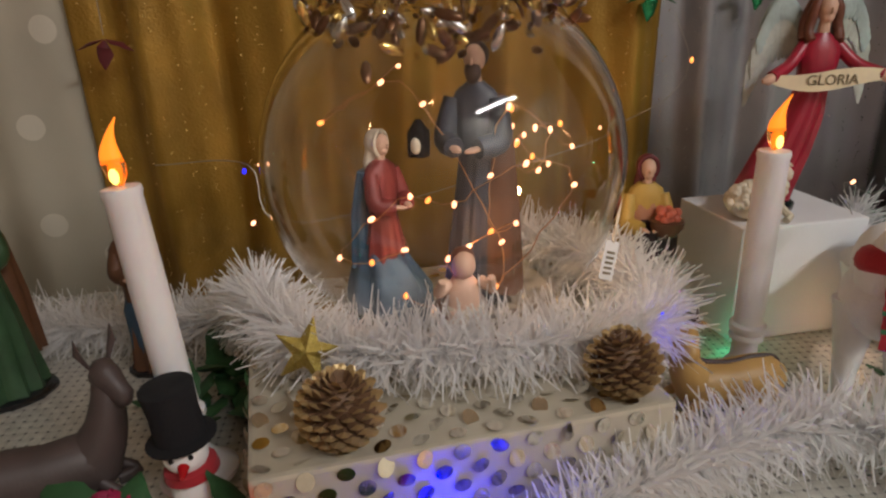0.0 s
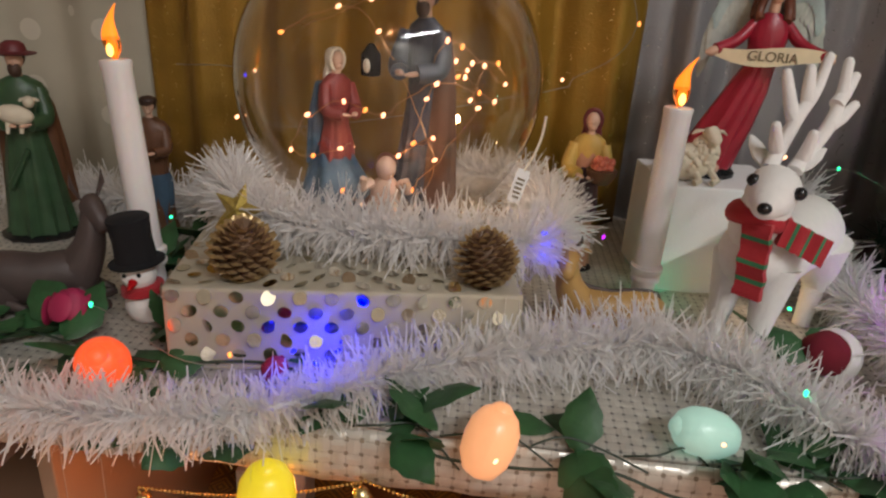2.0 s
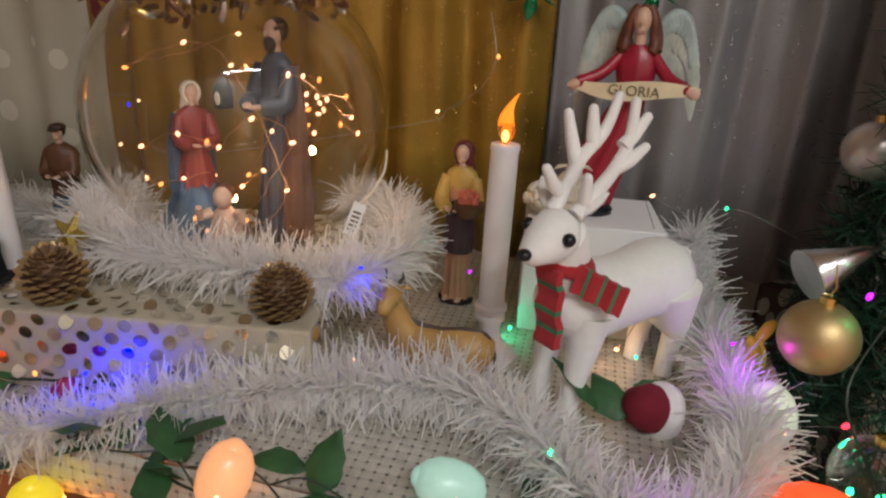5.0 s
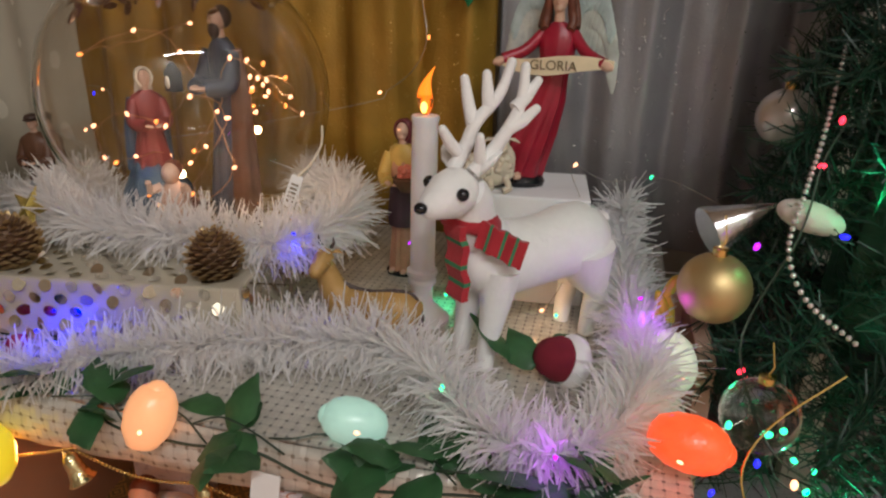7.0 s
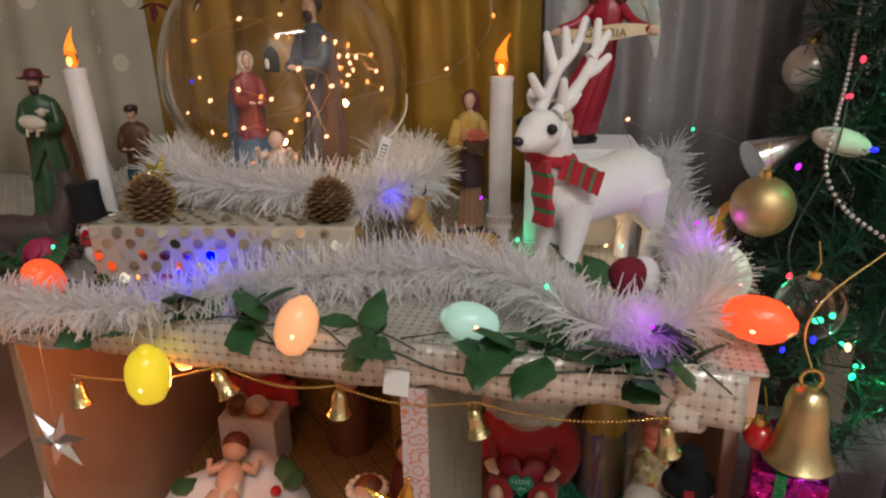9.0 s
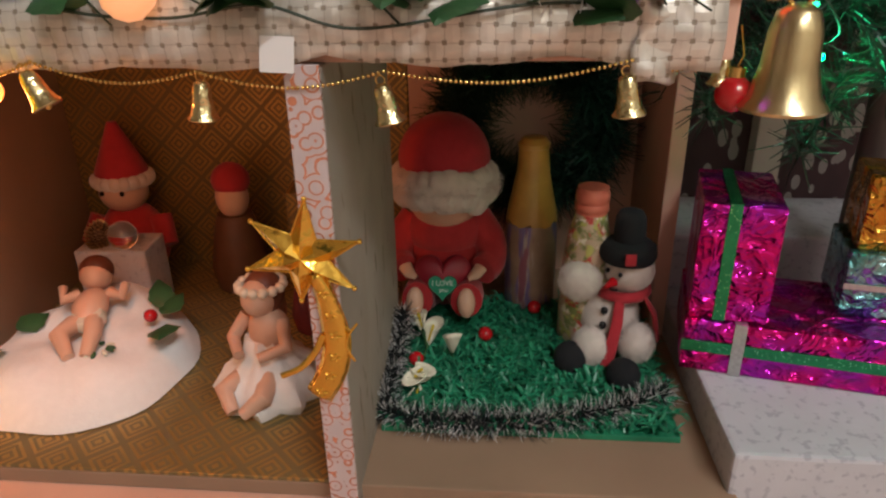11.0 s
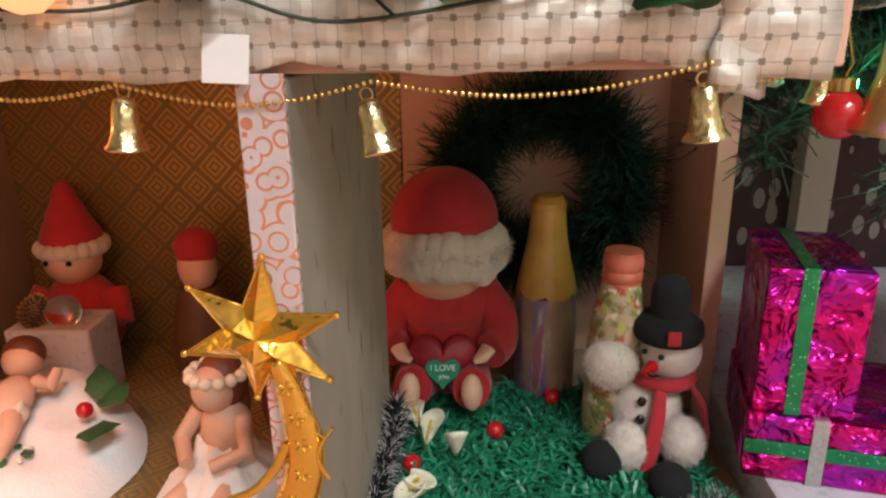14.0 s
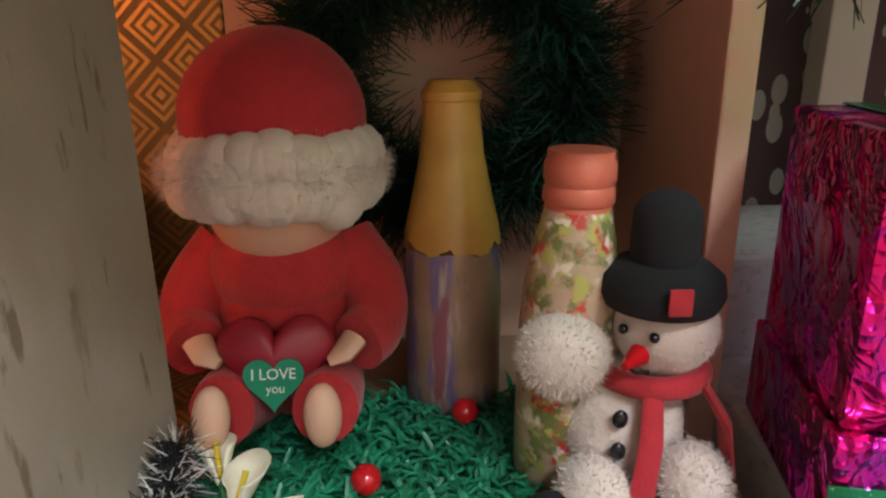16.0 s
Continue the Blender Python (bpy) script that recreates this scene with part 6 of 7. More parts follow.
# ---------- right niche ----------
lawn = root("grass_mat", "bright green plastic grass mat in the niche", "grass mat", pose(0, 0, 0))
part("backing", Build().box((0.366, 0.362, 0.0162), (0.648, 0.62, 0.0225), "grass", 0.001), lawn, smooth=False)
gb, rnd = Build(), random.Random(6)
for _ in range(3600):
    x, y = rnd.uniform(0.368, 0.646), rnd.uniform(0.365, 0.618)
    a, l = rnd.uniform(0, 6.283), rnd.uniform(0.012, 0.024)
    d, w = Vector((math.cos(a), math.sin(a), 0)), Vector((-math.sin(a), math.cos(a), 0)) * rnd.uniform(0.0015, 0.0027)
    p = Vector((x, y, 0.022))
    tall = rnd.uniform(0.45, 0.85)
    m1, m2, e1 = p + d * l * 0.22 + up(l * 0.5 * tall), p + d * l * 0.58 + up(l * 0.85 * tall), p + d * l * rnd.uniform(0.9, 1.15) + up(l * tall * rnd.uniform(0.6, 0.95))
    gb.add([p - w * 0.6, p + w * 0.6, m1 + w, m1 - w, m2 + w * 0.85, m2 - w * 0.85, e1, m1 + up(-0.0008), m2 + up(-0.0008)], [(0, 1, 7), (0, 7, 3), (1, 2, 7), (3, 7, 8, 5), (7, 2, 4, 8), (5, 8, 6), (8, 4, 6)], "grass")
tagged(part("blades", gb, lawn, smooth=False), kind="stuff")

for x, y, z in ((0.520, 0.578, 0.038), (0.389, 0.456, 0.038), (0.462, 0.512, 0.038)):
    whole("red_berry", Build().ball((0, 0, 0), 0.0085, "berry", seg=20, rings=14), "glossy red berry lying in the plastic grass", "berry", pose(x, y, z), "berries on the grass")


def lily(m):
    r = root("calla_lily", "white plastic calla lily in the grass", "flower", m, "calla lilies")
    verts, n = [], 14
    for k in range(6):
        t = k / 5
        for i in range(n + 1):
            a = -2.6 + 5.2 * i / n
            q = 0.0015 + 0.0065 * t
            verts.append((q * math.sin(a), -q * math.cos(a), 0.018 * t + (0.008 * math.cos(a) if t > 0.5 else 0) * (t - 0.5) * 2))
    faces = [(k * (n + 1) + i, k * (n + 1) + i + 1, (k + 1) * (n + 1) + i + 1, (k + 1) * (n + 1) + i) for k in range(5) for i in range(n)]
    ob = part("petal", Build().add(verts, faces, "lily"), r)
    ob.modifiers.new("thickness", "SOLIDIFY").thickness = 0.0006
    part("spike", Build().tube([(0, 0, 0.003), (0, 0, 0.017)], [0.001, 0.0012], "yellow_bow", 7), r)
    part("stem", Build().tube([(0, 0, 0.001), (0, 0.003, -0.018)], 0.0011, "leaf", 6), r)


for x, y, z, rx, rz in ((0.427, 0.469, 0.04, 10, 10), (0.392, 0.493, 0.052, 60, 200), (0.399, 0.482, 0.040, 40, 160), (0.385, 0.425, 0.037, 50, 60), (0.395, 0.42, 0.036, 130, 0), (0.407, 0.423, 0.038, 60, -40)):
    lily(pose(x, y, z, rx, 0, rz) @ Matrix.Scale(1.35, 4))

# plush doll
b = Build()
b.ball((0, 0.012, 0.062), (0.060, 0.05, 0.062), "red_plush", seg=24, rings=16)
b.ball((0, 0.004, 0.106), (0.056, 0.045, 0.038), "red_plush", seg=24, rings=14)
for s in (-1, 1):
    arm = curve([(s * 0.04, 0.006, 0.112), (s * 0.060, -0.006, 0.090), (s * 0.062, -0.022, 0.072), (s * 0.052, -0.040, 0.066)], 0.004)
    b.tube(arm, [0.025 - 0.007 * k / len(arm) for k in range(len(arm))], "red_plush", 18)
    b.tube([(s * 0.05, -0.042, 0.07), (s * 0.043, -0.05, 0.064), (s * 0.034, -0.053, 0.06)], [0.010, 0.009, 0.004], "vinyl", 10, 0.6)
    leg = curve([(s * 0.022, 0.0, 0.030), (s * 0.030, -0.035, 0.032), (s * 0.032, -0.062, 0.036)], 0.004)
    b.tube(leg, [0.028 - 0.008 * k / len(leg) for k in range(len(leg))], "red_plush", 18)
    b.ball((s * 0.033, -0.078, 0.040), (0.0115, 0.009, 0.0175), "vinyl", (-12, 0, s * 6))
b.ball((0, -0.006, 0.148), (0.048, 0.045, 0.042), "vinyl", seg=24, rings=16)
b.ball((0, -0.05, 0.142), (0.0065, 0.006, 0.005), "vinyl", seg=10, rings=8)
b.ball((0, -0.005, 0.194), (0.060, 0.056, 0.052), "red_felt", seg=28, rings=18)
rnd = random.Random(3)
for k in range(46):
    a = 2 * math.pi * k / 46
    for j in range(2):
        b.ball((0.054 * math.cos(a), -0.007 + 0.050 * math.sin(a), 0.158 + 0.013 * j + rnd.gauss(0, 0.002)), (0.018, 0.018, 0.018), "fur", seg=8, rings=6)
fuzz(b, (0, -0.007, 0.165), (0.071, 0.067, 0.027), 9000, 0.011, "fur", 1)
fuzz(b, (0, -0.005, 0.194), (0.060, 0.056, 0.052), 2500, 0.003, "red_felt", 2)
fuzz(b, (0, 0.012, 0.062), (0.060, 0.05, 0.062), 2500, 0.004, "red_plush", 3)
whole("plush_doll", b, "seated plush doll in red suit and fur-trimmed cap", "doll", pose(0.410, 0.598, 0.026, -4, 0, 0) @ Matrix.Diagonal((0.9, 1, 1, 1)))
cushion = Build()
ring = [(16 * math.sin(t) ** 3, 13 * math.cos(t) - 5 * math.cos(2 * t) - 2 * math.cos(3 * t) - math.cos(4 * t)) for t in [2 * math.pi * k / 48 for k in range(48)]]
rows = [(q, 0.011 * math.sqrt(1 - q * q) * side) for side in (-1, 1) for q in ((0.02, 0.3, 0.55, 0.75, 0.9, 0.98) if side < 0 else (0.98, 0.9, 0.75, 0.55, 0.3, 0.02))]
cushion.add([(0.0021 * q * x, y, 0.0020 * q * z) for q, y in rows for x, z in ring], [(k * 48 + i, k * 48 + (i + 1) % 48, (k + 1) * 48 + (i + 1) % 48, (k + 1) * 48 + i) for k in range(11) for i in range(48)] + [tuple(reversed(range(48))), tuple(range(11 * 48, 12 * 48))], "satin")
whole("heart_cushion", cushion, "dark red heart cushion held by the doll", "cushion", pose(0.410, 0.5565, 0.0905, -18, 0, 2))
heart = root("heart_patch", "green felt heart patch with stitched words", "patch", pose(0.411, 0.5415, 0.0825, 72, 0, 2))
hv = []
for k in range(40):
    t = 2 * math.pi * k / 40
    hv.append((0.00105 * 16 * math.sin(t) ** 3, 0.00105 * (13 * math.cos(t) - 5 * math.cos(2 * t) - 2 * math.cos(3 * t) - math.cos(4 * t)), 0.0))
hb = Build().add(hv + [(x, y, 0.002) for x, y, z in hv], [tuple(reversed(range(40))), tuple(range(40, 80))] + [(k, (k + 1) % 40, 40 + (k + 1) % 40, 40 + k) for k in range(40)], "heart")
part("felt", hb, heart, smooth=False)
lettering("I LOVE", 0.0085, "white_ink", heart, pose(0, 0.004, 0.0022), label="white stitched lettering")
lettering("you", 0.007, "white_ink", heart, pose(0.001, -0.004, 0.0022), label="white stitched lettering")


def bottle(name, label, m, prof, cuts):
    r = root(name, label, "bottle", m, "painted bottles")
    for nm, i, j, key, lab in cuts:
        part(nm, Build().lathe(prof[i:j], key, seg=36), r, lab)
    return r


TALL = [(0.029, 0.0), (0.032, 0.004), (0.0322, 0.03), (0.0322, 0.075), (0.0315, 0.1), (0.029, 0.125), (0.0245, 0.15), (0.0205, 0.17), (0.0185, 0.19), (0.0175, 0.203), (0.0188, 0.204), (0.0188, 0.209), (0.0172, 0.21), (0.0142, 0.215), (0.012, 0.216)]
tall = bottle("glass_bottle", "tall bottle painted gold over a decoupage scene", pose(0.515, 0.625, 0.024), TALL,
       (("body", 0, 6, "bottle_art", "decoupage scene in violet and gold"),))
neck = Build().lathe([(0.0318, 0.113), (0.0300, 0.126)] + TALL[6:15], "bottle_gold", seg=72)
neck.v = [(x, y, z + 0.007 * noise.noise((x * 90, y * 90, 2)) + 0.004 * noise.noise((x * 240, y * 240, 7))) if i < 72 else (x, y, z) for i, (x, y, z) in enumerate(neck.v)]
part("neck", neck, tall, "gold-painted neck with a ragged edge")
bottle("glass_bottle", "squat bottle with holly decoupage and red neck", pose(0.571, 0.53, 0.024, 0, 1, 0), [(0.024, 0.0), (0.027, 0.004), (0.0272, 0.04), (0.0272, 0.09), (0.0255, 0.115), (0.021, 0.14), (0.0168, 0.158), (0.0165, 0.160), (0.0182, 0.162), (0.0178, 0.168), (0.0168, 0.17), (0.0182, 0.173), (0.0178, 0.181), (0.0165, 0.183), (0.0165, 0.187)],
       (("body", 0, 7, "bottle_leaf", "holly leaves and berries on cream"), ("neck", 6, 15, "bottle_red", "red-painted threaded neck")))

# fluffy snowman
r = root("plush_snowman", "fluffy white snowman with black bowler and red scarf", "snowman", pose(0.606, 0.513, 0.0225), "snowmen")
part("body", fuzz(Build().ball((-0.008, 0.004, 0.045), (0.034, 0.031, 0.040), "fur", seg=26, rings=18), (-0.008, 0.004, 0.045), (0.034, 0.031, 0.040), 3500, 0.0038, "fur", 4), r)
part("head", fuzz(Build().ball((0.010, -0.003, 0.103), (0.0265, 0.0255, 0.025), "fur", seg=26, rings=18), (0.010, -0.003, 0.103), (0.0265, 0.0255, 0.025), 2500, 0.0026, "fur", 5), r)
part("hat", Build().lathe([(0.022, 0.116), (0.028, 0.116), (0.0305, 0.122), (0.029, 0.131), (0.023, 0.136), (0.0165, 0.138), (0.0165, 0.150), (0.0158, 0.162), (0.012, 0.169), (0.005, 0.172), (0.001, 0.1722)], "black_felt", at=(0.006, -0.004, 0), seg=28), r, "black felt bowler hat")
part("hat_badge", Build().box((-0.002, -0.0365, 0.121), (0.009, -0.0345, 0.134), "red_felt", 0.001), r, "red felt badge")
part("nose", Build().tube([(-0.010, -0.026, 0.098), (-0.020, -0.036, 0.097)], [0.0055, 0.002], "berry", 10), r, "red pointed nose")
for x, z in ((-0.004, 0.107), (-0.0155, 0.107)):
    part("eye", Build().ball((x, -0.0275 if x > -0.01 else -0.0165, z), 0.0026, "black", seg=8, rings=6), r)
part("mouth", Build().tube([(-0.016, -0.022, 0.091), (-0.011, -0.0262, 0.0885), (-0.005, -0.028, 0.0895)], 0.001, "black", 6), r)
for x, y, z in ((-0.017, -0.027, 0.064), (-0.018, -0.030, 0.048)):
    part("button", Build().ball((x, y, z), (0.004, 0.0025, 0.005), "black", seg=10, rings=8), r)
part("scarf", Build().tube([(0.004 + 0.026 * math.cos(t), 0.0 + 0.026 * math.sin(t), 0.079) for t in [k * math.pi / 10 for k in range(21)]], 0.006, "red_felt", 10), r, "red felt scarf")
part("scarf_end", Build().tube([(-0.002, -0.028, 0.078), (-0.004, -0.036, 0.055), (-0.010, -0.044, 0.025), (-0.014, -0.048, 0.008)], [0.005, 0.006, 0.0065, 0.006], "red_felt", 10, 0.35), r)
part("scarf_end", Build().tube([(0.024, -0.022, 0.08), (0.036, -0.024, 0.06), (0.042, -0.022, 0.03)], [0.006, 0.009, 0.009], "red_felt", 10, 0.35), r)
part("arm", fuzz(Build().ball((-0.042, -0.008, 0.090), (0.023, 0.02, 0.022), "fur", seg=20, rings=14), (-0.042, -0.008, 0.090), (0.023, 0.02, 0.022), 3000, 0.004, "fur", 6), r)
for x, y, z in ((-0.03, -0.034, 0.024), (0.018, -0.034, 0.03)):
    part("leg", fuzz(Build().ball((x, y, z), (0.019, 0.02, 0.022), "fur", seg=20, rings=14), (x, y, z), (0.019, 0.02, 0.022), 2200, 0.0038, "fur", 7), r)
for x, y, z, rz in ((-0.052, -0.045, 0.016, -30), (0.0, -0.072, 0.014, -5)):
    part("shoe", Build().ball((x, y, z), (0.018, 0.019, 0.017), "black_felt", (10, 0, rz), 18, 12), r, "black felt shoe")

# wreath
wr = root("wreath", "dark green artificial fir wreath on the back panel", "wreath", pose(0.512, 0.695, 0.235))
line = [Vector((0.092 * math.cos(t), 0, 0.085 * math.sin(t))) for t in [k * math.pi / 16 for k in range(33)]]
part("ring", Build().tube(line, 0.006, "needle", 8), wr)
b = Build()
strands(b, line, 10000, 0.05, 0.0015, "needle", 44, None, None, 0.6)
b.v = [(x, min(y, 0.036), max(z, -0.21)) for x, y, z in b.v]
tagged(part("needles", b, wr, smooth=False), kind="stuff")

# gifts
gm = pose(0.655, 0.425, 0.0585, 0, 0, -12)
gift("gift_box", "long flat gift in magenta holographic foil", 0.32, 0.12, 0.055, "magenta", gm,
     [((-0.0008, -0.0012, 0.022), (0.3208, -0.0002, 0.034), "green_ribbon"), ((0.045, -0.0016, -0.0), (0.056, -0.0013, 0.0555), "silver_ribbon"), ((0.045, -0.0016, 0.0552), (0.056, 0.12, 0.0562), "silver_ribbon")])
gift("gift_box", "upright gift in magenta foil with green ribbon", 0.070, 0.11, 0.116, "magenta", pose(0.655, 0.425, 0.1145, 0, 0, -12) @ pose(0.002, 0.004, 0),
     [((0.022, -0.001, 0), (0.033, -0.0002, 0.1165), "green_ribbon"), ((0.022, -0.001, 0.1162), (0.033, 0.11, 0.1172), "green_ribbon")])
gift("gift_box", "teal foil gift box beside the magenta one", 0.09, 0.08, 0.065, "teal_foil", pose(0.80, 0.44, 0.1145, 0, 0, -12), [((-0.0005, -0.001, 0.028), (0.0905, -0.0002, 0.034), "silver_ribbon")])
gift("gift_box", "amber foil gift box stacked on the teal one", 0.08, 0.07, 0.07, "amber_foil", pose(0.806, 0.445, 0.1805, 0, 0, -14))

# comet star ornament on the upright
star = root("comet_star", "gilt plastic comet star with a trailing tail", "star ornament", pose(0.3385, 0.2675, 0.245))
gilt_rim = 0.0008
for k, deg in enumerate((83, 16, -35, -97, 195, 143)):
    a = radians(deg)
    L = 0.043 if deg != -97 else 0.036
    d, sdv = Vector((math.cos(a), 0, math.sin(a))), Vector((-math.sin(a), 0, math.cos(a)))
    tip, l0, r0, ridge = d * L, d * 0.010 + sdv * 0.0105, d * 0.010 - sdv * 0.0105, d * 0.012 + Vector((0, -0.010, 0))
    core, back = Vector((0, -0.007, 0)), d * 0.012 + Vector((0, 0.002, 0))
    cb = Build().add([tip, l0, r0, ridge, core, back], [(0, 1, 3), (0, 3, 2), (1, 4, 3), (3, 4, 2), (0, 5, 1), (0, 2, 5)], "star_gold")
    pt = part("point", cb, star, smooth=False)
    part("rim", Build().tube([l0, tip], gilt_rim, "star_gold", 6).tube([r0, tip], gilt_rim, "star_gold", 6), pt)
    part("tip", Build().ball(tip, 0.0021, "star_gold", seg=10, rings=8), pt)
tailp = curve([(0.008, -0.002, -0.012), (0.0135, -0.002, -0.028), (0.018, -0.002, -0.05), (0.0195, -0.002, -0.066), (0.017, -0.002, -0.085), (0.011, -0.002, -0.101), (0.002, -0.002, -0.116)], 0.004)
nt_ = len(tailp)
wide = [0.0045 + 0.0055 * min(1.0, 2.2 * k / nt_) for k in range(nt_)]
tv, rims = [], ([], [])
for k, p in enumerate(tailp):
    d = (tailp[min(k + 1, nt_ - 1)] - tailp[max(k - 1, 0)]).normalized()
    n_ = Vector((-d.z, 0, d.x))
    for u in (-1, -0.5, 0, 0.5, 1):
        tv.append(p + n_ * wide[k] * u + Vector((0, -0.003 * (1 - u * u), 0)))
    rims[0].append(p - n_ * wide[k])
    rims[1].append(p + n_ * wide[k])
tail = part("tail", Build().add(tv, [(k * 5 + i, k * 5 + i + 1, k * 5 + 6 + i, k * 5 + 5 + i) for k in range(nt_ - 1) for i in range(4)], "star_gold"), star)
tail.modifiers.new("thickness", "SOLIDIFY").thickness = 0.0012
for line in rims:
    part("rim", Build().tube(line, 0.0011, "star_gold", 7), tail)
for k in range(6):
    p = tailp[min(nt_ - 1, 4 + k * 4)]
    q = Build()
    for j in range(5):
        a = j * 1.2566
        q.ball(p + Vector((0.003 * math.cos(a), -0.004, 0.003 * math.sin(a))), (0.0024, 0.001, 0.0012), "star_gold", (0, -math.degrees(a), 0), 6, 4)
    part("little_star", q, star)
part("streamer", Build().tube(curve([(0.010, -0.003, -0.062), (0.002, -0.004, -0.078), (-0.010, -0.005, -0.091), (-0.025, -0.005, -0.0985)], 0.004), 0.0026, "star_gold", 8, 0.6), star)
part("streamer", Build().tube(curve([(0.036, -0.003, -0.052), (0.030, -0.004, -0.060), (0.027, -0.004, -0.072), (0.032, -0.003, -0.084)], 0.004), 0.0011, "star_gold", 7), star)
part("streamer", Build().tube([(0.026, -0.003, -0.054), (0.032, -0.004, -0.058)], 0.0009, "star_gold", 6), star)

# ---------- left niche ----------
b = Build()
verts, n, rings_ = [], 48, 14
for k in range(rings_ + 1):
    t = k / rings_
    for i in range(n):
        a = 2 * math.pi * i / n
        q = 1 + 0.02 * math.sin(5 * a) + 0.012 * math.sin(9 * a + 1)
        rr, zz = math.sin(math.pi * 0.5 * min(1, t * 1.15)) if t < 0.87 else math.cos((t - 0.87) * 1.0), 0.0
        verts.append((0.115 * q * t ** 0.6, 0, 0))
        x, y = 0.112 * q * t * math.cos(a) * (1 - 0.12 * math.sin(a)), 0.125 * q * t * math.sin(a)
        verts[-1] = (x, y, (0.046 + 0.16 * max(0.0, y)) * (1 - t ** 6) + 0.012 * noise.noise((x * 20, y * 20, 0)) * (1 - t ** 8) + 0.004 * noise.noise((x * 60, y * 60, 3)) * (1 - t))
faces = [(k * n + i, k * n + (i + 1) % n, (k + 1) * n + (i + 1) % n, (k + 1) * n + i) for k in range(rings_) for i in range(n)]
b.add(verts, faces, "felt_white")
whole("white_cushion", b, "round white fleece cushion on gold cloth", "cushion", pose(0.026, 0.452, 0.0215))
b = Build()
b.ball((0, 0, 0.016), (0.013, 0.02, 0.011), "vinyl")
b.ball((-0.003, 0.032, 0.022), (0.0125, 0.013, 0.0125), "vinyl")
b.ball((-0.003, 0.036, 0.024), (0.0135, 0.0125, 0.0125), "auburn")
b.lathe([(0.0125, 0.0), (0.0135, 0.004), (0.011, 0.009)], "cream", at=(0.002, -0.014, 0.012), squash=(1, 0.9))
for s in (-1, 1):
    b.tube([(s * 0.011, 0.014, 0.018), (s * 0.022, 0.008, 0.018), (s * 0.024, 0.018, 0.023)], [0.005, 0.0046, 0.0035], "vinyl", 9)
    b.tube([(s * 0.007, -0.018, 0.016), (s * 0.012, -0.035, 0.020), (s * 0.006 + 0.004, -0.052, 0.014)], [0.0072, 0.0066, 0.0045], "vinyl", 9)
whole("infant_doll", b, "small vinyl infant doll lying on the cushion", "doll", pose(0.03, 0.463, 0.069, 14, 0, 12) @ Matrix.Scale(1.4, 4))
holly = root("holly_sprig", "fabric holly leaves with red berries on the cushion", "holly sprig", pose(0, 0, 0))
for k, (x, y, z, a) in enumerate(((-0.062, 0.40, 0.066, 150), (-0.045, 0.435, 0.073, -30), (-0.058, 0.405, 0.064, 215), (-0.05, 0.40, 0.068, 180), (0.100, 0.475, 0.074, -20), (0.112, 0.462, 0.068, 200), (0.098, 0.485, 0.076, 30))):
    ob = proto[k % 3].copy()
    scene.collection.objects.link(ob)
    ob.parent, ob.matrix_local = holly, pose(x, y, z, rnd.uniform(-10, 20), rnd.uniform(-20, 20), a)
for x, y, z in ((-0.060, 0.405, 0.074), (0.095, 0.462, 0.079)):
    part("berry", Build().ball((x, y, z), 0.0075, "berry", seg=14, rings=10), holly)
for k in range(10):
    part("bud", Build().ball((0.066 + 0.012 * math.cos(k * 2.4), 0.405 + 0.012 * math.sin(k * 2.4), 0.071), (0.005, 0.0025, 0.002), "lily" if k % 2 else "leaf", (0, 20, k * 137), 7, 5), holly)

# garlanded seated figurine
b = Build()
b.lathe([(0.045, 0.0), (0.05, 0.012), (0.04, 0.03), (0.022, 0.045), (0.018, 0.062)], "felt_white", seg=36, flute=0.12, flutes=9)
b.ball((0.004, 0.0, 0.068), (0.02, 0.017, 0.024), "skin")
b.ball((0.0, -0.004, 0.102), (0.016, 0.016, 0.018), "skin")
b.ball((0.0, 0.005, 0.103), (0.019, 0.018, 0.022), "auburn")
b.ball((0.0, 0.012, 0.085), (0.016, 0.012, 0.022), "auburn")
for k in range(14):
    a = 2 * math.pi * k / 14
    b.ball((0.0195 * math.cos(a), 0.002 + 0.019 * math.sin(a), 0.112), 0.0048, "cream", seg=8, rings=6)
for s in (-1, 1):
    b.tube([(s * 0.018, 0, 0.08), (s * 0.028, -0.012, 0.06), (s * 0.01, -0.03, 0.055)], [0.007, 0.0065, 0.005], "skin", 9)
    b.tube([(s * 0.012, -0.02, 0.03), (s * 0.02, -0.045, 0.025), (s * 0.005, -0.055, 0.012)], [0.01, 0.009, 0.006], "skin", 9)
whole("fairy_figurine", b, "seated figurine in white dress with flower wreath", "figurine", pose(0.243, 0.415, FLOOR + 0.001, 0, 0, -15) @ Matrix.Scale(1.1, 4))

whole("pale_box", Build().box((-0.047, -0.03, 0), (0.042, 0.03, 0.088), "snow_cloth", 0.003), "pale grey box behind the cushion", "box", pose(-0.005, 0.595, FLOOR + 0.0005, 0, 0, 4), smooth=False)
whole("glass_ball", Build().ball((0, 0, 0), 0.018, "glass", seg=24, rings=16), "clear patterned glass ball on the box", "ball", pose(0.008, 0.580, FLOOR + 0.104))
pine_cone(pose(-0.030, 0.580, FLOOR + 0.0865, 0, 20, 0), 0.75)
b = Build()
b.ball((0, 0, 0.05), (0.04, 0.035, 0.05), "red_plush", seg=20, rings=14)
b.ball((0, -0.004, 0.115), (0.028, 0.027, 0.026), "vinyl", seg=18, rings=12)
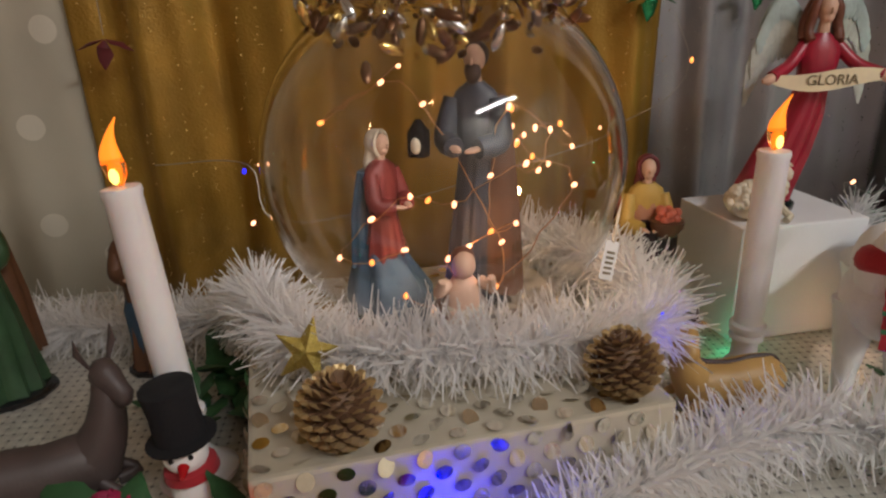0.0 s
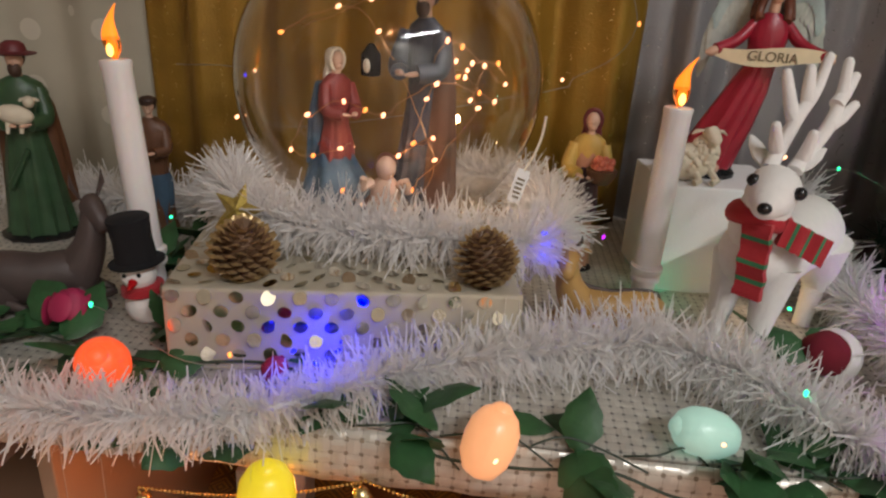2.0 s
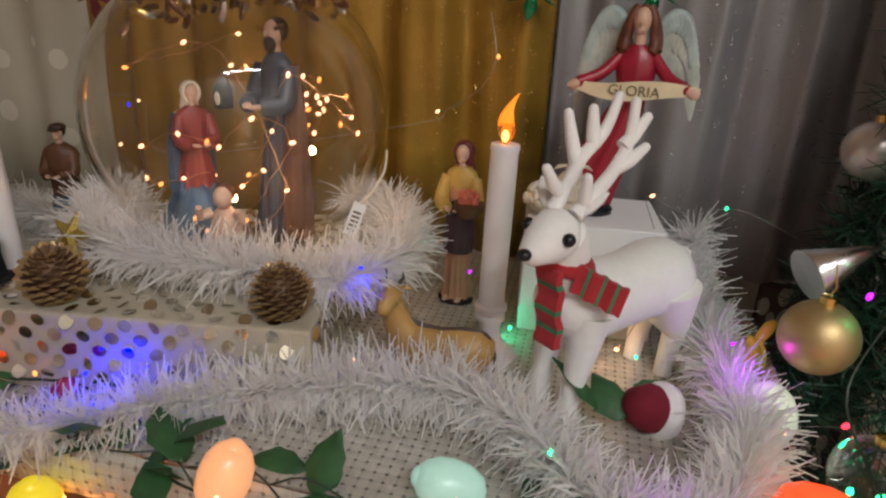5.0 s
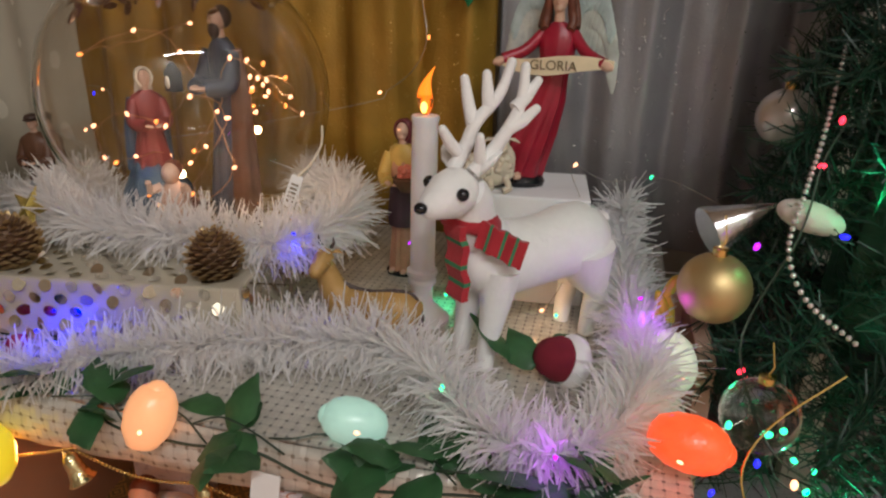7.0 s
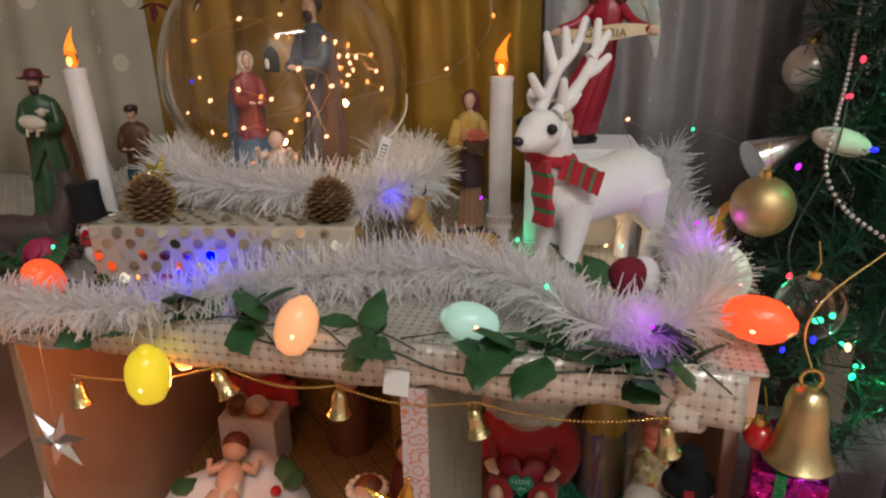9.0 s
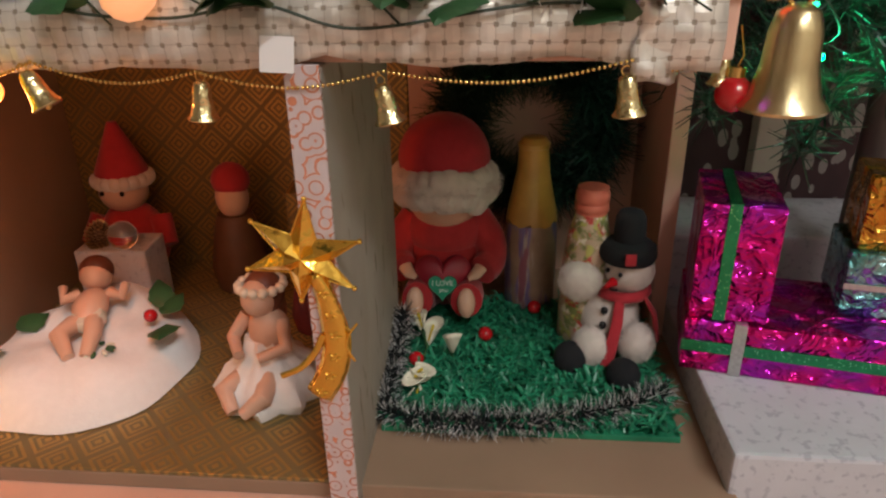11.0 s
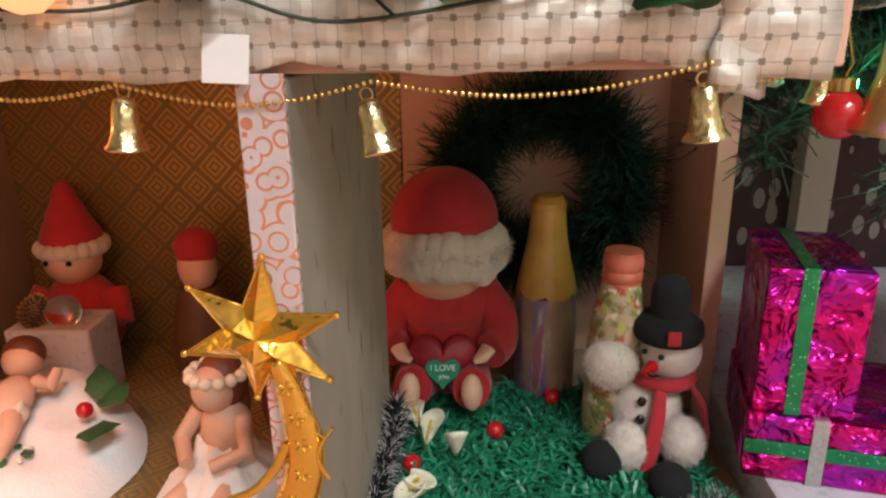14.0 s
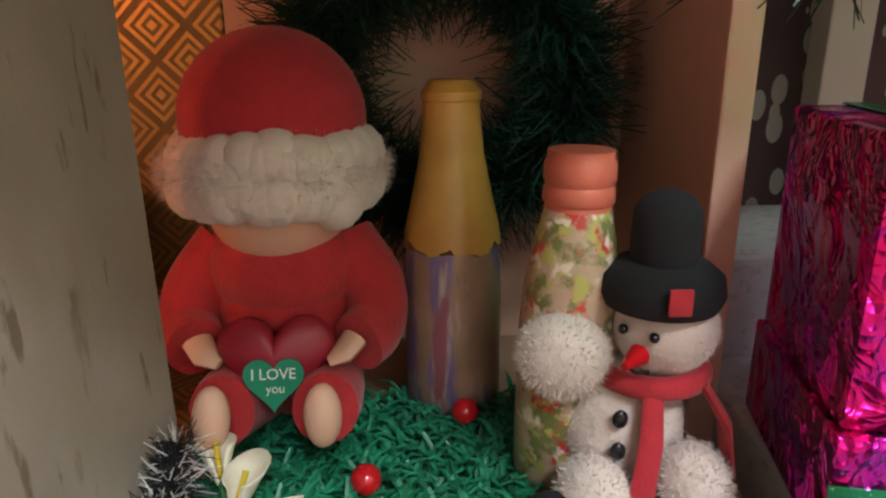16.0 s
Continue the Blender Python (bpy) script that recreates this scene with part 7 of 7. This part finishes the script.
b.lathe([(0.03, 0.125), (0.029, 0.14), (0.018, 0.165), (0.005, 0.195)], "red_felt", seg=22)
for k in range(18):
    a = 2 * math.pi * k / 18
    b.ball((0.028 * math.cos(a), 0.027 * math.sin(a), 0.128), 0.009, "fur", seg=7, rings=5)
for s in (-1, 1):
    b.ball((s * 0.012, -0.029, 0.118), 0.003, "black", seg=6, rings=5)
    b.tube([(s * 0.036, 0, 0.08), (s * 0.048, -0.015, 0.05)], [0.014, 0.012], "red_plush", 10)
whole("cap_doll", b, "small doll in red suit and pointed cap", "doll", pose(-0.033, 0.675, FLOOR + 0.0005) @ Matrix.Scale(1.15, 4))
gift("gift_box", "gift box in gold key-pattern cloth paper", 0.085, 0.06, 0.14, "gold_cloth", pose(0.20, 0.64, FLOOR + 0.0005, 0, 0, 6))
b = Build()
b.lathe([(0.03, 0.0), (0.034, 0.02), (0.026, 0.055), (0.02, 0.07)], "brown_robe", seg=20)
b.ball((0, 0, 0.085), (0.019, 0.019, 0.02), "vinyl")
b.ball((0, 0.002, 0.10), (0.022, 0.021, 0.016), "red_felt")
whole("kneeling_figurine", b, "small dark figurine in red cap", "figurine", pose(0.122, 0.66, FLOOR + 0.0005) @ Matrix.Diagonal((1.15, 1.15, 1.5, 1)))
b = Build()
b.lathe([(0.026, 0.0), (0.03, 0.02), (0.024, 0.055), (0.018, 0.068)], "maroon", seg=20)
b.ball((0, 0, 0.083), (0.018, 0.018, 0.019), "vinyl")
b.ball((0, 0.006, 0.087), (0.019, 0.017, 0.019), "hair")
whole("small_figurine", b, "small figurine with dark hair", "figurine", pose(0.255, 0.55, FLOOR + 0.0005, 0, 0, 20))
for where, turn, size in (((-0.008, 0.252, 0.286), 10, 0.036), ((-0.037, 0.252, 0.198), 32, 0.036)):
    spark = root("spiked_star", "silver plastic star with sharp points hanging in front", "ornament", pose(*where), "silver stars")
    for k in range(6):
        a = radians(turn + 60 * k)
        d, sdv = Vector((math.cos(a), 0, math.sin(a))), Vector((-math.sin(a), 0, math.cos(a)))
        part("point", Build().add([d * size, d * 0.007 + sdv * 0.0075, d * 0.007 - sdv * 0.0075, d * 0.008 + Vector((0, -0.008, 0)), d * 0.008 + Vector((0, 0.008, 0)), (0, -0.006, 0), (0, 0.006, 0)], [(0, 1, 3), (0, 3, 2), (0, 4, 1), (0, 2, 4), (1, 5, 3), (3, 5, 2), (1, 4, 6), (4, 2, 6)], "silver"), spark, smooth=False)
    part("thread", Build().tube([(0, 0, 0.004), (0, 0.004, 0.412 - where[2])], 0.0004, "wire", 5), spark)
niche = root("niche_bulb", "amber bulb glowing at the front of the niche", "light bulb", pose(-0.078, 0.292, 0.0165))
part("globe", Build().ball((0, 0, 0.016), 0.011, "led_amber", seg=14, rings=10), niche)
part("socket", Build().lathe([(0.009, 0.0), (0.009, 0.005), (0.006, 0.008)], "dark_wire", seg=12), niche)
# added globe at the extra niche lamp, no known bulb hangs here
added_bulb = root("niche_bulb", "added amber globe under the cabinet top for the niche's glow", "light bulb", pose(0.10, 0.315, 0.34))
part("globe", Build().ball((0, 0, 0.012), 0.010, "led_amber", seg=14, rings=10), added_bulb)
part("socket", Build().lathe([(0.006, 0.020), (0.007, 0.024), (0.007, 0.0345)], "dark_wire", seg=12), added_bulb)
for lab, key, where in (("green foil leaves hanging by the curtain", "green_ribbon", (0.375, 0.715, 0.728)), ("green foil leaves hanging by the curtain", "green_ribbon", (0.500, 0.735, 0.735)), ("maroon foil leaf hanging by the curtain", "maroon", (-0.165, 0.715, 0.70))):
    h = root("foil_leaf", lab, "hanging ornament", pose(*where), "hanging leaves")
    for a in (200, 262, 335):
        d = Vector((math.cos(radians(a)), 0, math.sin(radians(a))))
        part("leaf_blade", Build().tube([d * 0.001, d * 0.008 + Vector((0, -0.002, 0)), d * 0.015 + Vector((0, 0.002, 0.001)), d * 0.022 + Vector((0, -0.001, 0)), d * 0.029], [0.001, 0.0065, 0.008, 0.005, 0.0006], key, 10, 0.22), h)
    part("thread", Build().tube([(0, 0, 0.004), (0, 0.004, 0.36)], 0.0004, "wire", 5), h)
whole("ceiling_tube", Build().box((-0.67, -0.045, 0.006), (0.67, 0.045, 0.055), "white_foam", 0.006), "white housing of the fluorescent tube light", "ceiling light", TUBE)
